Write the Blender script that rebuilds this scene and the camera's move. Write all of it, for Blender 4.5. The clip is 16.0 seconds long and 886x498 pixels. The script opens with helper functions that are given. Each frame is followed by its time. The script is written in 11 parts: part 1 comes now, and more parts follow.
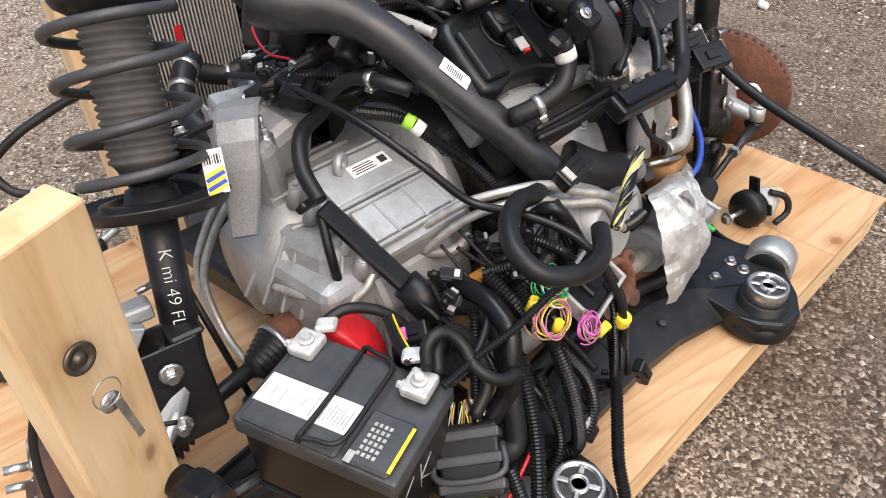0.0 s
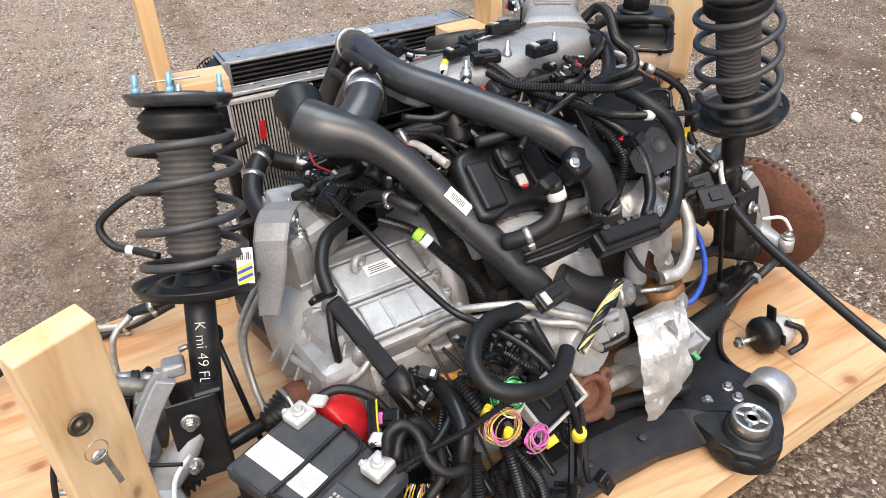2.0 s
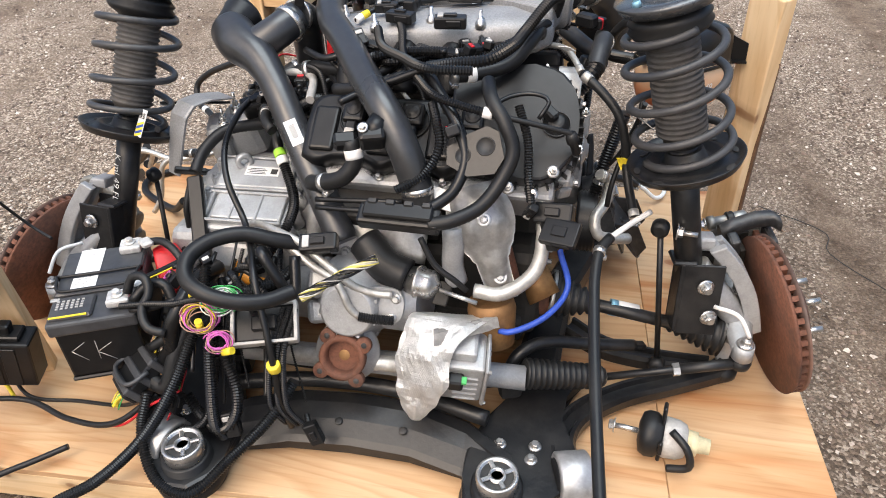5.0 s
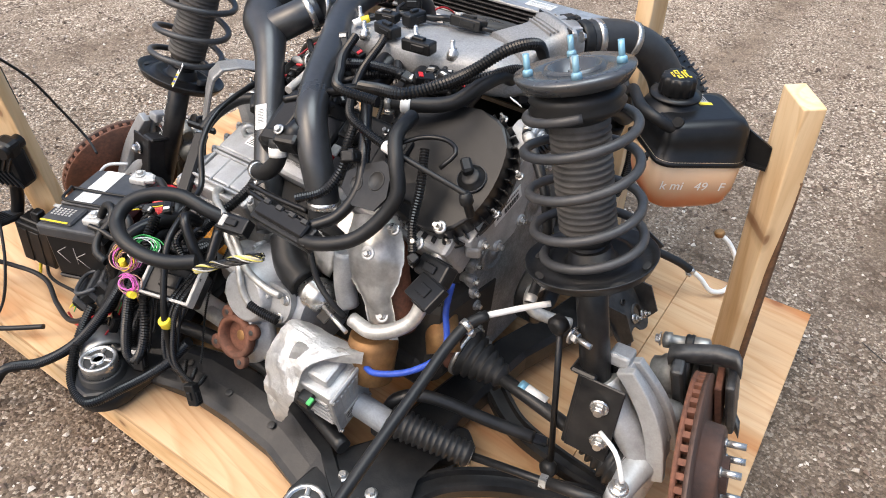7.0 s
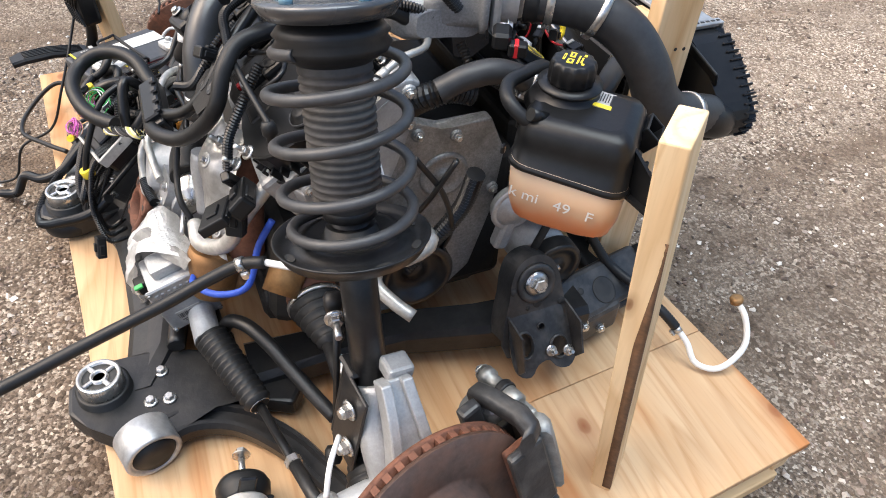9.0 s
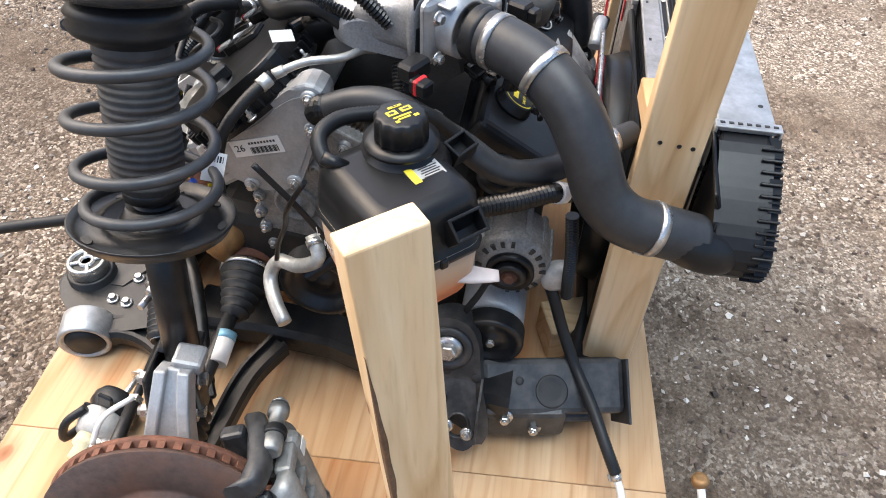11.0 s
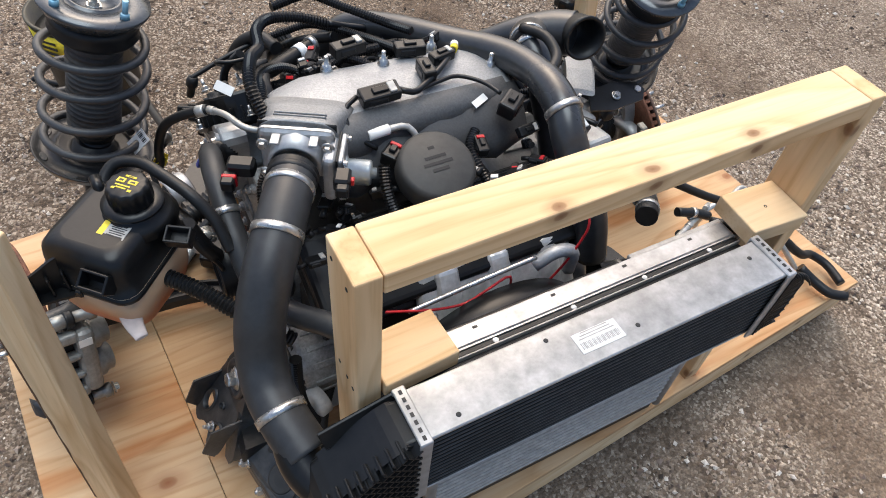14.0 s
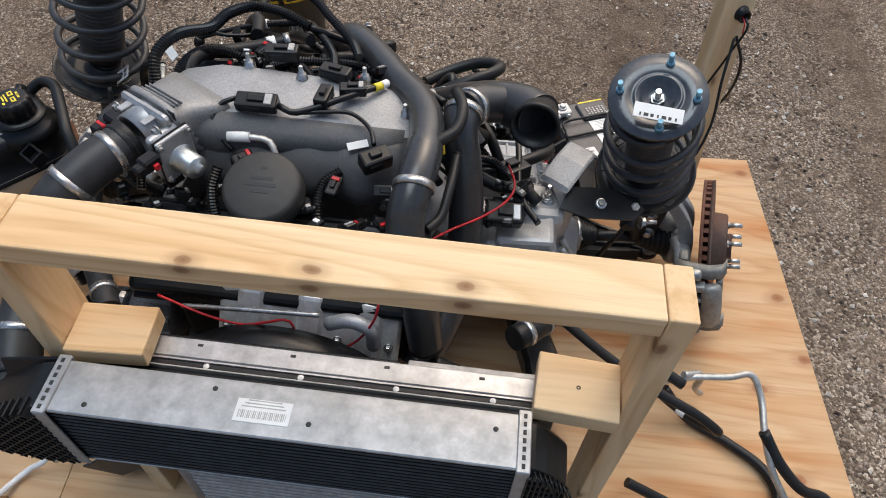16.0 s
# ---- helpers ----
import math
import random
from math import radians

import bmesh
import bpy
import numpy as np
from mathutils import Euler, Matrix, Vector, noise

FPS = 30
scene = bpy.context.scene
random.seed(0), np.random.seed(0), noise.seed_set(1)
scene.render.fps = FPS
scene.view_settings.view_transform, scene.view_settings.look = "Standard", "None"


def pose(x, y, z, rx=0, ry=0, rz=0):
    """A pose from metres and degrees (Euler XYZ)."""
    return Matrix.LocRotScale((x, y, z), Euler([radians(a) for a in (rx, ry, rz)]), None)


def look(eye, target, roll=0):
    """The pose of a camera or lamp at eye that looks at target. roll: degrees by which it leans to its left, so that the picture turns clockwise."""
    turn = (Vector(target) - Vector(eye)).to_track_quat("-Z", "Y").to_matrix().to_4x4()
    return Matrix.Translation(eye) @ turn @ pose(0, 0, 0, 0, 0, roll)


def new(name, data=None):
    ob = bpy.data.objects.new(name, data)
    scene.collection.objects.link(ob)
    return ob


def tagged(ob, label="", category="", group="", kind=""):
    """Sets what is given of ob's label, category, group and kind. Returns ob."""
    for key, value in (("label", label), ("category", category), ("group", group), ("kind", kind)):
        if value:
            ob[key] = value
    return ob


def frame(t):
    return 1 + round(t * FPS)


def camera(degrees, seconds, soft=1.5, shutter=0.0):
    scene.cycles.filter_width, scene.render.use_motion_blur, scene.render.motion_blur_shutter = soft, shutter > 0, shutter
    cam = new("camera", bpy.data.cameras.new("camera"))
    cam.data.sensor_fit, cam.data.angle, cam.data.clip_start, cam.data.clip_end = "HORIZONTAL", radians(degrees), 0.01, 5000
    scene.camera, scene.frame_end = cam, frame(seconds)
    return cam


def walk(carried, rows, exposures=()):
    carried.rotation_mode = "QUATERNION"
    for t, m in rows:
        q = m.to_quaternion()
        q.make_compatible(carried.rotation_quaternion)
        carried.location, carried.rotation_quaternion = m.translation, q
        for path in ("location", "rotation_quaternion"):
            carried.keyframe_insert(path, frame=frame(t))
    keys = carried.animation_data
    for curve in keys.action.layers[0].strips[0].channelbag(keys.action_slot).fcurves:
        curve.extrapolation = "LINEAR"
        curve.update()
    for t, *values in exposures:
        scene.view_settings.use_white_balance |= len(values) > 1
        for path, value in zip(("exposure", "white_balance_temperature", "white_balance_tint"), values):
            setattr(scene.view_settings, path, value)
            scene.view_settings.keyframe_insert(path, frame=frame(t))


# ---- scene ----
cam = camera(65.12, 16.0, soft=1.0)
PATH = [
    (0.0, pose(-0.868, -0.947, 1.178, 50.75, 1.15, -40.56)),
    (0.5, pose(-0.890, -0.957, 1.291, 50.00, 2.14, -44.33)),
    (1.0, pose(-0.891, -0.971, 1.335, 51.27, 2.25, -43.84)),
    (1.5, pose(-0.837, -1.034, 1.350, 53.07, 1.83, -38.37)),
    (2.0, pose(-0.746, -1.130, 1.372, 54.65, 0.89, -29.04)),
    (2.5, pose(-0.611, -1.145, 1.364, 54.69, 0.76, -20.97)),
    (3.0, pose(-0.400, -1.176, 1.363, 52.54, 0.48, -13.93)),
    (3.5, pose(-0.196, -1.327, 1.356, 54.51, 0.23, -6.84)),
    (4.0, pose(-0.051, -1.424, 1.366, 54.51, 1.30, -1.29)),
    (4.5, pose(0.180, -1.400, 1.344, 54.54, 1.34, 3.62)),
    (4.7, pose(0.262, -1.388, 1.347, 53.79, 1.26, 6.73)),
    (6.8, pose(0.871, -1.029, 1.419, 52.36, -0.45, 35.71)),
    (7.0, pose(0.923, -0.987, 1.403, 51.52, -0.89, 38.28)),
    (7.5, pose(1.123, -0.882, 1.426, 51.58, -0.58, 47.46)),
    (8.0, pose(1.221, -0.730, 1.403, 50.30, 0.28, 52.18)),
    (8.5, pose(1.245, -0.496, 1.353, 46.53, -2.04, 58.27)),
    (8.7, pose(1.258, -0.428, 1.343, 46.32, -2.42, 61.54)),
    (10.8, pose(1.274, 0.276, 1.288, 47.96, -2.77, 96.74)),
    (11.0, pose(1.199, 0.348, 1.343, 44.57, -1.30, 99.58)),
    (11.5, pose(1.178, 0.564, 1.406, 45.30, -0.97, 108.97)),
    (12.0, pose(1.116, 0.698, 1.460, 44.84, -0.34, 118.33)),
    (12.5, pose(0.960, 0.770, 1.497, 43.31, -4.47, 127.36)),
    (13.0, pose(0.832, 0.817, 1.541, 40.84, -5.09, 135.32)),
    (13.5, pose(0.697, 0.929, 1.585, 41.37, -4.95, 143.57)),
    (14.0, pose(0.521, 1.049, 1.636, 40.46, -4.35, 152.11)),
    (14.5, pose(0.344, 1.052, 1.635, 39.35, -3.46, 159.09)),
    (15.0, pose(0.130, 1.008, 1.666, 39.55, -5.24, 167.25)),
    (15.5, pose(-0.076, 1.021, 1.673, 38.22, -3.00, 175.29)),
    (16.0, pose(-0.314, 1.083, 1.700, 38.57, -1.75, -173.35)),
]
walk(cam, PATH, [(0.0, 0.64), (1.0, 0.74), (3.0, 0.80), (4.5, 0.76), (7.0, 0.86), (8.5, 1.02), (11.0, 1.26), (12.0, 1.20), (13.5, 0.86), (14.5, 0.40), (16.0, 0.13)])

# ---- sky, sun, exposure ----
sky = bpy.data.worlds.new("overcast_sky")
scene.world = sky
sky.use_nodes = True
wn = sky.node_tree.nodes
wn.clear()
wt = wn.new("ShaderNodeTexSky")
wt.sky_type = "NISHITA"
wt.sun_disc = False
wt.sun_elevation = radians(52)
wt.sun_rotation = radians(200)
wt.air_density, wt.dust_density, wt.ozone_density = 1.0, 6.0, 1.0
wmix = wn.new("ShaderNodeHueSaturation")
wmix.inputs["Saturation"].default_value = 1.15
wb = wn.new("ShaderNodeBackground")
wb.inputs["Strength"].default_value = 0.15
wo = wn.new("ShaderNodeOutputWorld")
sky.node_tree.links.new(wt.outputs[0], wmix.inputs["Color"])
sky.node_tree.links.new(wmix.outputs[0], wb.inputs[0])
sky.node_tree.links.new(wb.outputs[0], wo.inputs[0])
sun_data = bpy.data.lights.new("sun", "SUN")
sun_data.energy = 1.4
sun_data.angle = radians(40)
sun_data.color = (0.87, 0.965, 1.0)
sun = new("sun", sun_data)
sun.matrix_world = look((0, 0, 8), (-0.8, -0.6, 0))


# ---- materials ----
def nodes_of(name):
    m = bpy.data.materials.new(name)
    m.use_nodes = True
    nt = m.node_tree
    return m, nt, nt.nodes["Principled BSDF"]


def noise_tex(nt, scale, detail=4.0, rough=0.6, stretch=(1, 1, 1), coord="Object"):
    tc = nt.nodes.new("ShaderNodeTexCoord")
    mp = nt.nodes.new("ShaderNodeMapping")
    mp.inputs["Scale"].default_value = stretch
    tx = nt.nodes.new("ShaderNodeTexNoise")
    tx.inputs["Scale"].default_value = scale
    tx.inputs["Detail"].default_value = detail
    tx.inputs["Roughness"].default_value = rough
    nt.links.new(tc.outputs[coord], mp.inputs[0])
    nt.links.new(mp.outputs[0], tx.inputs["Vector"])
    return tx


def ramp(nt, src, stops):
    r = nt.nodes.new("ShaderNodeValToRGB")
    el = r.color_ramp.elements
    el[0].position, el[0].color = stops[0][0], (*stops[0][1], 1)
    el[1].position, el[1].color = stops[-1][0], (*stops[-1][1], 1)
    for p, c in stops[1:-1]:
        e = el.new(p)
        e.color = (*c, 1)
    nt.links.new(src, r.inputs[0])
    return r


def mixc(nt, fac, a, b, mode="MIX"):
    m = nt.nodes.new("ShaderNodeMix")
    m.data_type, m.blend_type = "RGBA", mode
    for sock, v in ((m.inputs[0], fac), (m.inputs[6], a), (m.inputs[7], b)):
        if hasattr(v, "links"):
            nt.links.new(v, sock)
        elif isinstance(v, (int, float)):
            sock.default_value = v
        else:
            sock.default_value = (*v, 1)
    return m.outputs[2]


def mat(name, col, rough=0.5, metal=0.0, dirt=None, dirt_amount=0.35, grain=60.0, patch=9.0, bump=0.15, spread=0.25, spec=0.5):
    """A worn surface: fine grain, larger patches, dust or dirt, and a light relief."""
    m, nt, b = nodes_of(name)
    fine = noise_tex(nt, grain, 5, 0.65)
    wide = noise_tex(nt, patch, 4, 0.6)
    lo = tuple(c * (1 - spread) for c in col)
    hi = tuple(min(1, c * (1 + spread)) for c in col)
    base = ramp(nt, fine.outputs[0], [(0.3, lo), (0.7, hi)]).outputs[0]
    d = dirt or tuple(0.5 * c + 0.5 * g for c, g in zip(col, (0.16, 0.14, 0.12)))
    fac = ramp(nt, wide.outputs[0], [(0.42, (0, 0, 0)), (0.72, (dirt_amount,) * 3)]).outputs[0]
    nt.links.new(mixc(nt, fac, base, d), b.inputs["Base Color"])
    rr = nt.nodes.new("ShaderNodeMapRange")
    rr.inputs[3].default_value, rr.inputs[4].default_value = max(0.05, rough - 0.12), min(1, rough + 0.14)
    nt.links.new(wide.outputs[0], rr.inputs[0])
    nt.links.new(rr.outputs[0], b.inputs["Roughness"])
    b.inputs["Metallic"].default_value = metal
    b.inputs["Specular IOR Level"].default_value = spec
    bp = nt.nodes.new("ShaderNodeBump")
    bp.inputs["Strength"].default_value = bump
    bp.inputs["Distance"].default_value = 0.002
    nt.links.new(fine.outputs[0], bp.inputs["Height"])
    nt.links.new(bp.outputs[0], b.inputs["Normal"])
    return m


def wood_mat(name, light, dark, knot, along=0, knots=2.2, fine=1.0, stain=(0.80, 0.66, 0.52)):
    """Sawn softwood: grain along one axis, darker late wood, scattered knots."""
    m, nt, b = nodes_of(name)
    st = [26 * fine, 26 * fine, 26 * fine]
    st[along] = 1.3 * fine
    tc = nt.nodes.new("ShaderNodeTexCoord")
    inf = nt.nodes.new("ShaderNodeObjectInfo")
    shift = nt.nodes.new("ShaderNodeVectorMath")
    shift.operation = "MULTIPLY_ADD"
    shift.inputs[1].default_value = (7.3, 5.1, 3.7)
    nt.links.new(inf.outputs["Random"], shift.inputs[0])
    nt.links.new(tc.outputs["Object"], shift.inputs[2])
    src = shift.outputs[0]

    def tex(scale, stretch, detail):
        mp = nt.nodes.new("ShaderNodeMapping")
        mp.inputs["Scale"].default_value = stretch
        tx = nt.nodes.new("ShaderNodeTexNoise")
        tx.inputs["Scale"].default_value, tx.inputs["Detail"].default_value = scale, detail
        nt.links.new(src, mp.inputs[0])
        nt.links.new(mp.outputs[0], tx.inputs["Vector"])
        return tx

    grain = tex(4.0, st, 6)
    # flat-sawn figure: contour lines of a slow, stretched swell
    st3 = [5.0, 5.0, 5.0]
    st3[along] = 0.55
    swell = tex(1.1, st3, 1.5)
    rings = nt.nodes.new("ShaderNodeMath")
    rings.operation = "MULTIPLY"
    rings.inputs[1].default_value = 15.0
    nt.links.new(swell.outputs[0], rings.inputs[0])
    saw = nt.nodes.new("ShaderNodeMath")
    saw.operation = "FRACT"
    nt.links.new(rings.outputs[0], saw.inputs[0])
    figure = ramp(nt, saw.outputs[0], [(0.0, (1, 1, 1)), (0.55, (0.97, 0.945, 0.915)), (0.86, (0.84, 0.76, 0.67)), (1.0, (0.98, 0.96, 0.94))]).outputs[0]
    st2 = [5, 5, 5]
    st2[along] = 0.8
    broad = tex(2.0, st2, 3)
    c1 = ramp(nt, grain.outputs[0], [(0.12, dark), (0.46, light), (0.8, tuple(min(1, c * 1.06) for c in light))]).outputs[0]
    c1 = mixc(nt, 0.8, c1, figure, "MULTIPLY")
    tint = ramp(nt, broad.outputs[0], [(0.30, stain), (0.45, (0.95, 0.88, 0.80)), (0.62, (1, 1, 1)), (0.8, (1.04, 0.98, 0.90))]).outputs[0]
    c2 = mixc(nt, 1.0, c1, tint, "MULTIPLY")
    sp = nt.nodes.new("ShaderNodeSeparateXYZ")
    nt.links.new(src, sp.inputs[0])
    others = [k for k in range(3) if k != along]
    cross = nt.nodes.new("ShaderNodeMath")
    cross.operation = "ADD"
    nt.links.new(sp.outputs[others[0]], cross.inputs[0])
    nt.links.new(sp.outputs[others[1]], cross.inputs[1])
    wob = tex(14.0, (1, 1, 1), 2)
    flat = nt.nodes.new("ShaderNodeCombineXYZ")
    nt.links.new(sp.outputs[along], flat.inputs[0])
    nt.links.new(cross.outputs[0], flat.inputs[1])
    add = nt.nodes.new("ShaderNodeVectorMath")
    add.operation = "MULTIPLY_ADD"
    add.inputs[1].default_value = (0.014, 0.014, 0.0)
    nt.links.new(wob.outputs[1], add.inputs[0])
    nt.links.new(flat.outputs[0], add.inputs[2])
    vm = nt.nodes.new("ShaderNodeMapping")
    vm.inputs["Scale"].default_value = (knots * 2.4, knots * 3.6, 1)
    nt.links.new(add.outputs[0], vm.inputs[0])
    vo = nt.nodes.new("ShaderNodeTexVoronoi")
    vo.voronoi_dimensions = "2D"
    vo.inputs["Scale"].default_value = 1.0
    nt.links.new(vm.outputs[0], vo.inputs["Vector"])
    spot = ramp(nt, vo.outputs["Distance"], [(0.0, (0.95,) * 3), (0.06, (0.75,) * 3), (0.085, (0.35,) * 3), (0.20, (0, 0, 0))]).outputs[0]
    some = ramp(nt, vo.outputs["Color"], [(0.55, (0, 0, 0)), (0.62, (1, 1, 1))]).outputs[0]
    kf = mixc(nt, 1.0, spot, some, "MULTIPLY")
    nt.links.new(mixc(nt, kf, c2, knot), b.inputs["Base Color"])
    b.inputs["Roughness"].default_value = 0.72
    b.inputs["Specular IOR Level"].default_value = 0.25
    bp = nt.nodes.new("ShaderNodeBump")
    bp.inputs["Strength"].default_value, bp.inputs["Distance"].default_value = 0.25, 0.002
    nt.links.new(grain.outputs[0], bp.inputs["Height"])
    nt.links.new(bp.outputs[0], b.inputs["Normal"])
    return m


def ground_mat():
    m, nt, b = nodes_of("gravel_dirt")
    big = noise_tex(nt, 0.55, 5, 0.65)
    mid = noise_tex(nt, 7, 6, 0.75)
    fine = noise_tex(nt, 150, 4, 0.85)
    tc = nt.nodes.new("ShaderNodeTexCoord")
    vo = nt.nodes.new("ShaderNodeTexVoronoi")
    vo.inputs["Scale"].default_value = 105
    nt.links.new(tc.outputs["Object"], vo.inputs["Vector"])
    v2 = nt.nodes.new("ShaderNodeTexVoronoi")
    v2.inputs["Scale"].default_value = 170
    nt.links.new(tc.outputs["Object"], v2.inputs["Vector"])
    shades = [(0.26, (0.069, 0.052, 0.0385)), (0.46, (0.148, 0.114, 0.087)), (0.63, (0.245, 0.192, 0.149)), (0.84, (0.59, 0.52, 0.43))]
    s1 = ramp(nt, vo.outputs["Color"], shades).outputs[0]
    s2 = ramp(nt, v2.outputs["Color"], shades).outputs[0]
    pick = ramp(nt, mid.outputs[0], [(0.46, (0, 0, 0)), (0.54, (1, 1, 1))]).outputs[0]
    stone = mixc(nt, pick, s1, s2)
    dirt = ramp(nt, mid.outputs[0], [(0.3, (0.075, 0.056, 0.041)), (0.5, (0.174, 0.135, 0.102)), (0.72, (0.30, 0.243, 0.187))]).outputs[0]
    f = ramp(nt, big.outputs[0], [(0.34, (0.28,) * 3), (0.60, (0.85,) * 3)]).outputs[0]
    tcm = nt.nodes.new("ShaderNodeTexCoord")
    mp = nt.nodes.new("ShaderNodeMapping")
    mp.inputs["Scale"].default_value = (1.25, 0.16, 1)
    mp.inputs["Rotation"].default_value = (0, 0, 0.25)
    nt.links.new(tcm.outputs["Object"], mp.inputs[0])
    track = nt.nodes.new("ShaderNodeTexNoise")
    track.inputs["Scale"].default_value, track.inputs["Detail"].default_value = 1.3, 5
    nt.links.new(mp.outputs[0], track.inputs["Vector"])
    tk = ramp(nt, track.outputs[0], [(0.38, (0.25, 0.25, 0.25)), (0.50, (1, 1, 1))]).outputs[0]
    f = mixc(nt, 1.0, f, tk, "MULTIPLY")
    c = mixc(nt, f, dirt, stone)
    c = mixc(nt, 1.0, c, ramp(nt, track.outputs[0], [(0.34, (0.74, 0.70, 0.67)), (0.50, (1, 1, 1)), (0.68, (1.14, 1.14, 1.14))]).outputs[0], "MULTIPLY")
    g = ramp(nt, fine.outputs[0], [(0.25, (0.45, 0.45, 0.45)), (0.5, (1.0, 1.0, 1.0)), (0.75, (1.5, 1.5, 1.5))]).outputs[0]
    c = mixc(nt, 1.0, c, g, "MULTIPLY")
    # darker towards -y and +x, paler towards +y and -x, broken by broad noise
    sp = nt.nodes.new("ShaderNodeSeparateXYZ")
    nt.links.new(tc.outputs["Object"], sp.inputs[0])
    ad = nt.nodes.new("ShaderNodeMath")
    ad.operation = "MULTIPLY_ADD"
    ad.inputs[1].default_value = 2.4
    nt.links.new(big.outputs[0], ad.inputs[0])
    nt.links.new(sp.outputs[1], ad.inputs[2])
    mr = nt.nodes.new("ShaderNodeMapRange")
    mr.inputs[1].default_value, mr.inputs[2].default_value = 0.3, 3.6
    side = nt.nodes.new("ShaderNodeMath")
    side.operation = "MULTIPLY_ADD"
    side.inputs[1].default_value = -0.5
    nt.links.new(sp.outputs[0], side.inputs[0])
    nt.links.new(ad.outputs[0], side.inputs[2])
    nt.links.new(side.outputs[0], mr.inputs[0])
    yard_tone = ramp(nt, mr.outputs[0], [(0.0, (0.80, 0.77, 0.75)), (0.5, (0.97, 0.965, 0.96)), (1.0, (1.20, 1.20, 1.20))]).outputs[0]
    nt.links.new(mixc(nt, 1.0, c, yard_tone, "MULTIPLY"), b.inputs["Base Color"])
    b.inputs["Roughness"].default_value = 0.92
    b.inputs["Specular IOR Level"].default_value = 0.15
    bp = nt.nodes.new("ShaderNodeBump")
    bp.inputs["Strength"].default_value, bp.inputs["Distance"].default_value = 0.8, 0.008
    nt.links.new(vo.outputs["Distance"], bp.inputs["Height"])
    bp.invert = True
    b2 = nt.nodes.new("ShaderNodeBump")
    b2.inputs["Strength"].default_value, b2.inputs["Distance"].default_value = 0.8, 0.02
    nt.links.new(mid.outputs[0], b2.inputs["Height"])
    nt.links.new(bp.outputs[0], b2.inputs["Normal"])
    nt.links.new(b2.outputs[0], b.inputs["Normal"])
    return m


def stone_mat():
    m, nt, b = nodes_of("loose_stone")
    geo = nt.nodes.new("ShaderNodeNewGeometry")
    c = ramp(nt, geo.outputs["Random Per Island"], [(0.0, (0.05, 0.036, 0.028)), (0.45, (0.19, 0.135, 0.105)), (0.75, (0.38, 0.31, 0.255)), (1.0, (0.74, 0.69, 0.62))]).outputs[0]
    fine = noise_tex(nt, 180, 3, 0.7)
    g = ramp(nt, fine.outputs[0], [(0.3, (0.75,) * 3), (0.7, (1.15,) * 3)]).outputs[0]
    nt.links.new(mixc(nt, 1.0, c, g, "MULTIPLY"), b.inputs["Base Color"])
    b.inputs["Roughness"].default_value = 0.85
    return m


def foil_mat():
    """Bright foil: large creases and a fine embossed weave."""
    m, nt, b = nodes_of("crinkled_foil")
    n = noise_tex(nt, 30, 7, 0.75)
    c = ramp(nt, n.outputs[0], [(0.3, (0.72, 0.72, 0.71)), (0.6, (0.95, 0.95, 0.94))]).outputs[0]
    nt.links.new(c, b.inputs["Base Color"])
    b.inputs["Metallic"].default_value = 0.55
    b.inputs["Roughness"].default_value = 0.33
    tc = nt.nodes.new("ShaderNodeTexCoord")
    heights = []
    for turn in (0.5, -0.5):
        mp = nt.nodes.new("ShaderNodeMapping")
        mp.inputs["Rotation"].default_value = (0.3, turn, 0.4)
        wv = nt.nodes.new("ShaderNodeTexWave")
        wv.inputs["Scale"].default_value, wv.inputs["Distortion"].default_value = 95, 2.0
        nt.links.new(tc.outputs["Object"], mp.inputs[0])
        nt.links.new(mp.outputs[0], wv.inputs["Vector"])
        heights.append(wv.outputs[1])
    mul = nt.nodes.new("ShaderNodeMath")
    mul.operation = "MULTIPLY"
    nt.links.new(heights[0], mul.inputs[0])
    nt.links.new(heights[1], mul.inputs[1])
    fine = nt.nodes.new("ShaderNodeBump")
    fine.inputs["Strength"].default_value, fine.inputs["Distance"].default_value = 0.35, 0.001
    nt.links.new(mul.outputs[0], fine.inputs["Height"])
    bp = nt.nodes.new("ShaderNodeBump")
    bp.inputs["Strength"].default_value, bp.inputs["Distance"].default_value = 0.6, 0.006
    nt.links.new(n.outputs[0], bp.inputs["Height"])
    nt.links.new(fine.outputs[0], bp.inputs["Normal"])
    nt.links.new(bp.outputs[0], b.inputs["Normal"])
    return m


def tank_mat():
    """Milky plastic, with an orange stain of old coolant to about half its height."""
    m, nt, b = nodes_of("milky_stained_plastic")
    tc = nt.nodes.new("ShaderNodeTexCoord")
    sp = nt.nodes.new("ShaderNodeSeparateXYZ")
    nt.links.new(tc.outputs["Object"], sp.inputs[0])
    n = noise_tex(nt, 14, 4, 0.6)
    ad = nt.nodes.new("ShaderNodeMath")
    ad.operation = "MULTIPLY_ADD"
    ad.inputs[1].default_value = 0.05
    nt.links.new(n.outputs[0], ad.inputs[0])
    nt.links.new(sp.outputs[2], ad.inputs[2])
    c = ramp(nt, ad.outputs[0], [(0.03, (0.60, 0.12, 0.03)), (0.080, (0.58, 0.20, 0.08)), (0.105, (0.52, 0.32, 0.19)), (0.17, (0.52, 0.40, 0.28))]).outputs[0]
    nt.links.new(c, b.inputs["Base Color"])
    b.inputs["Roughness"].default_value = 0.4
    b.inputs["Subsurface Weight"].default_value = 0.25
    b.inputs["Subsurface Radius"].default_value = (0.02, 0.012, 0.008)
    return m


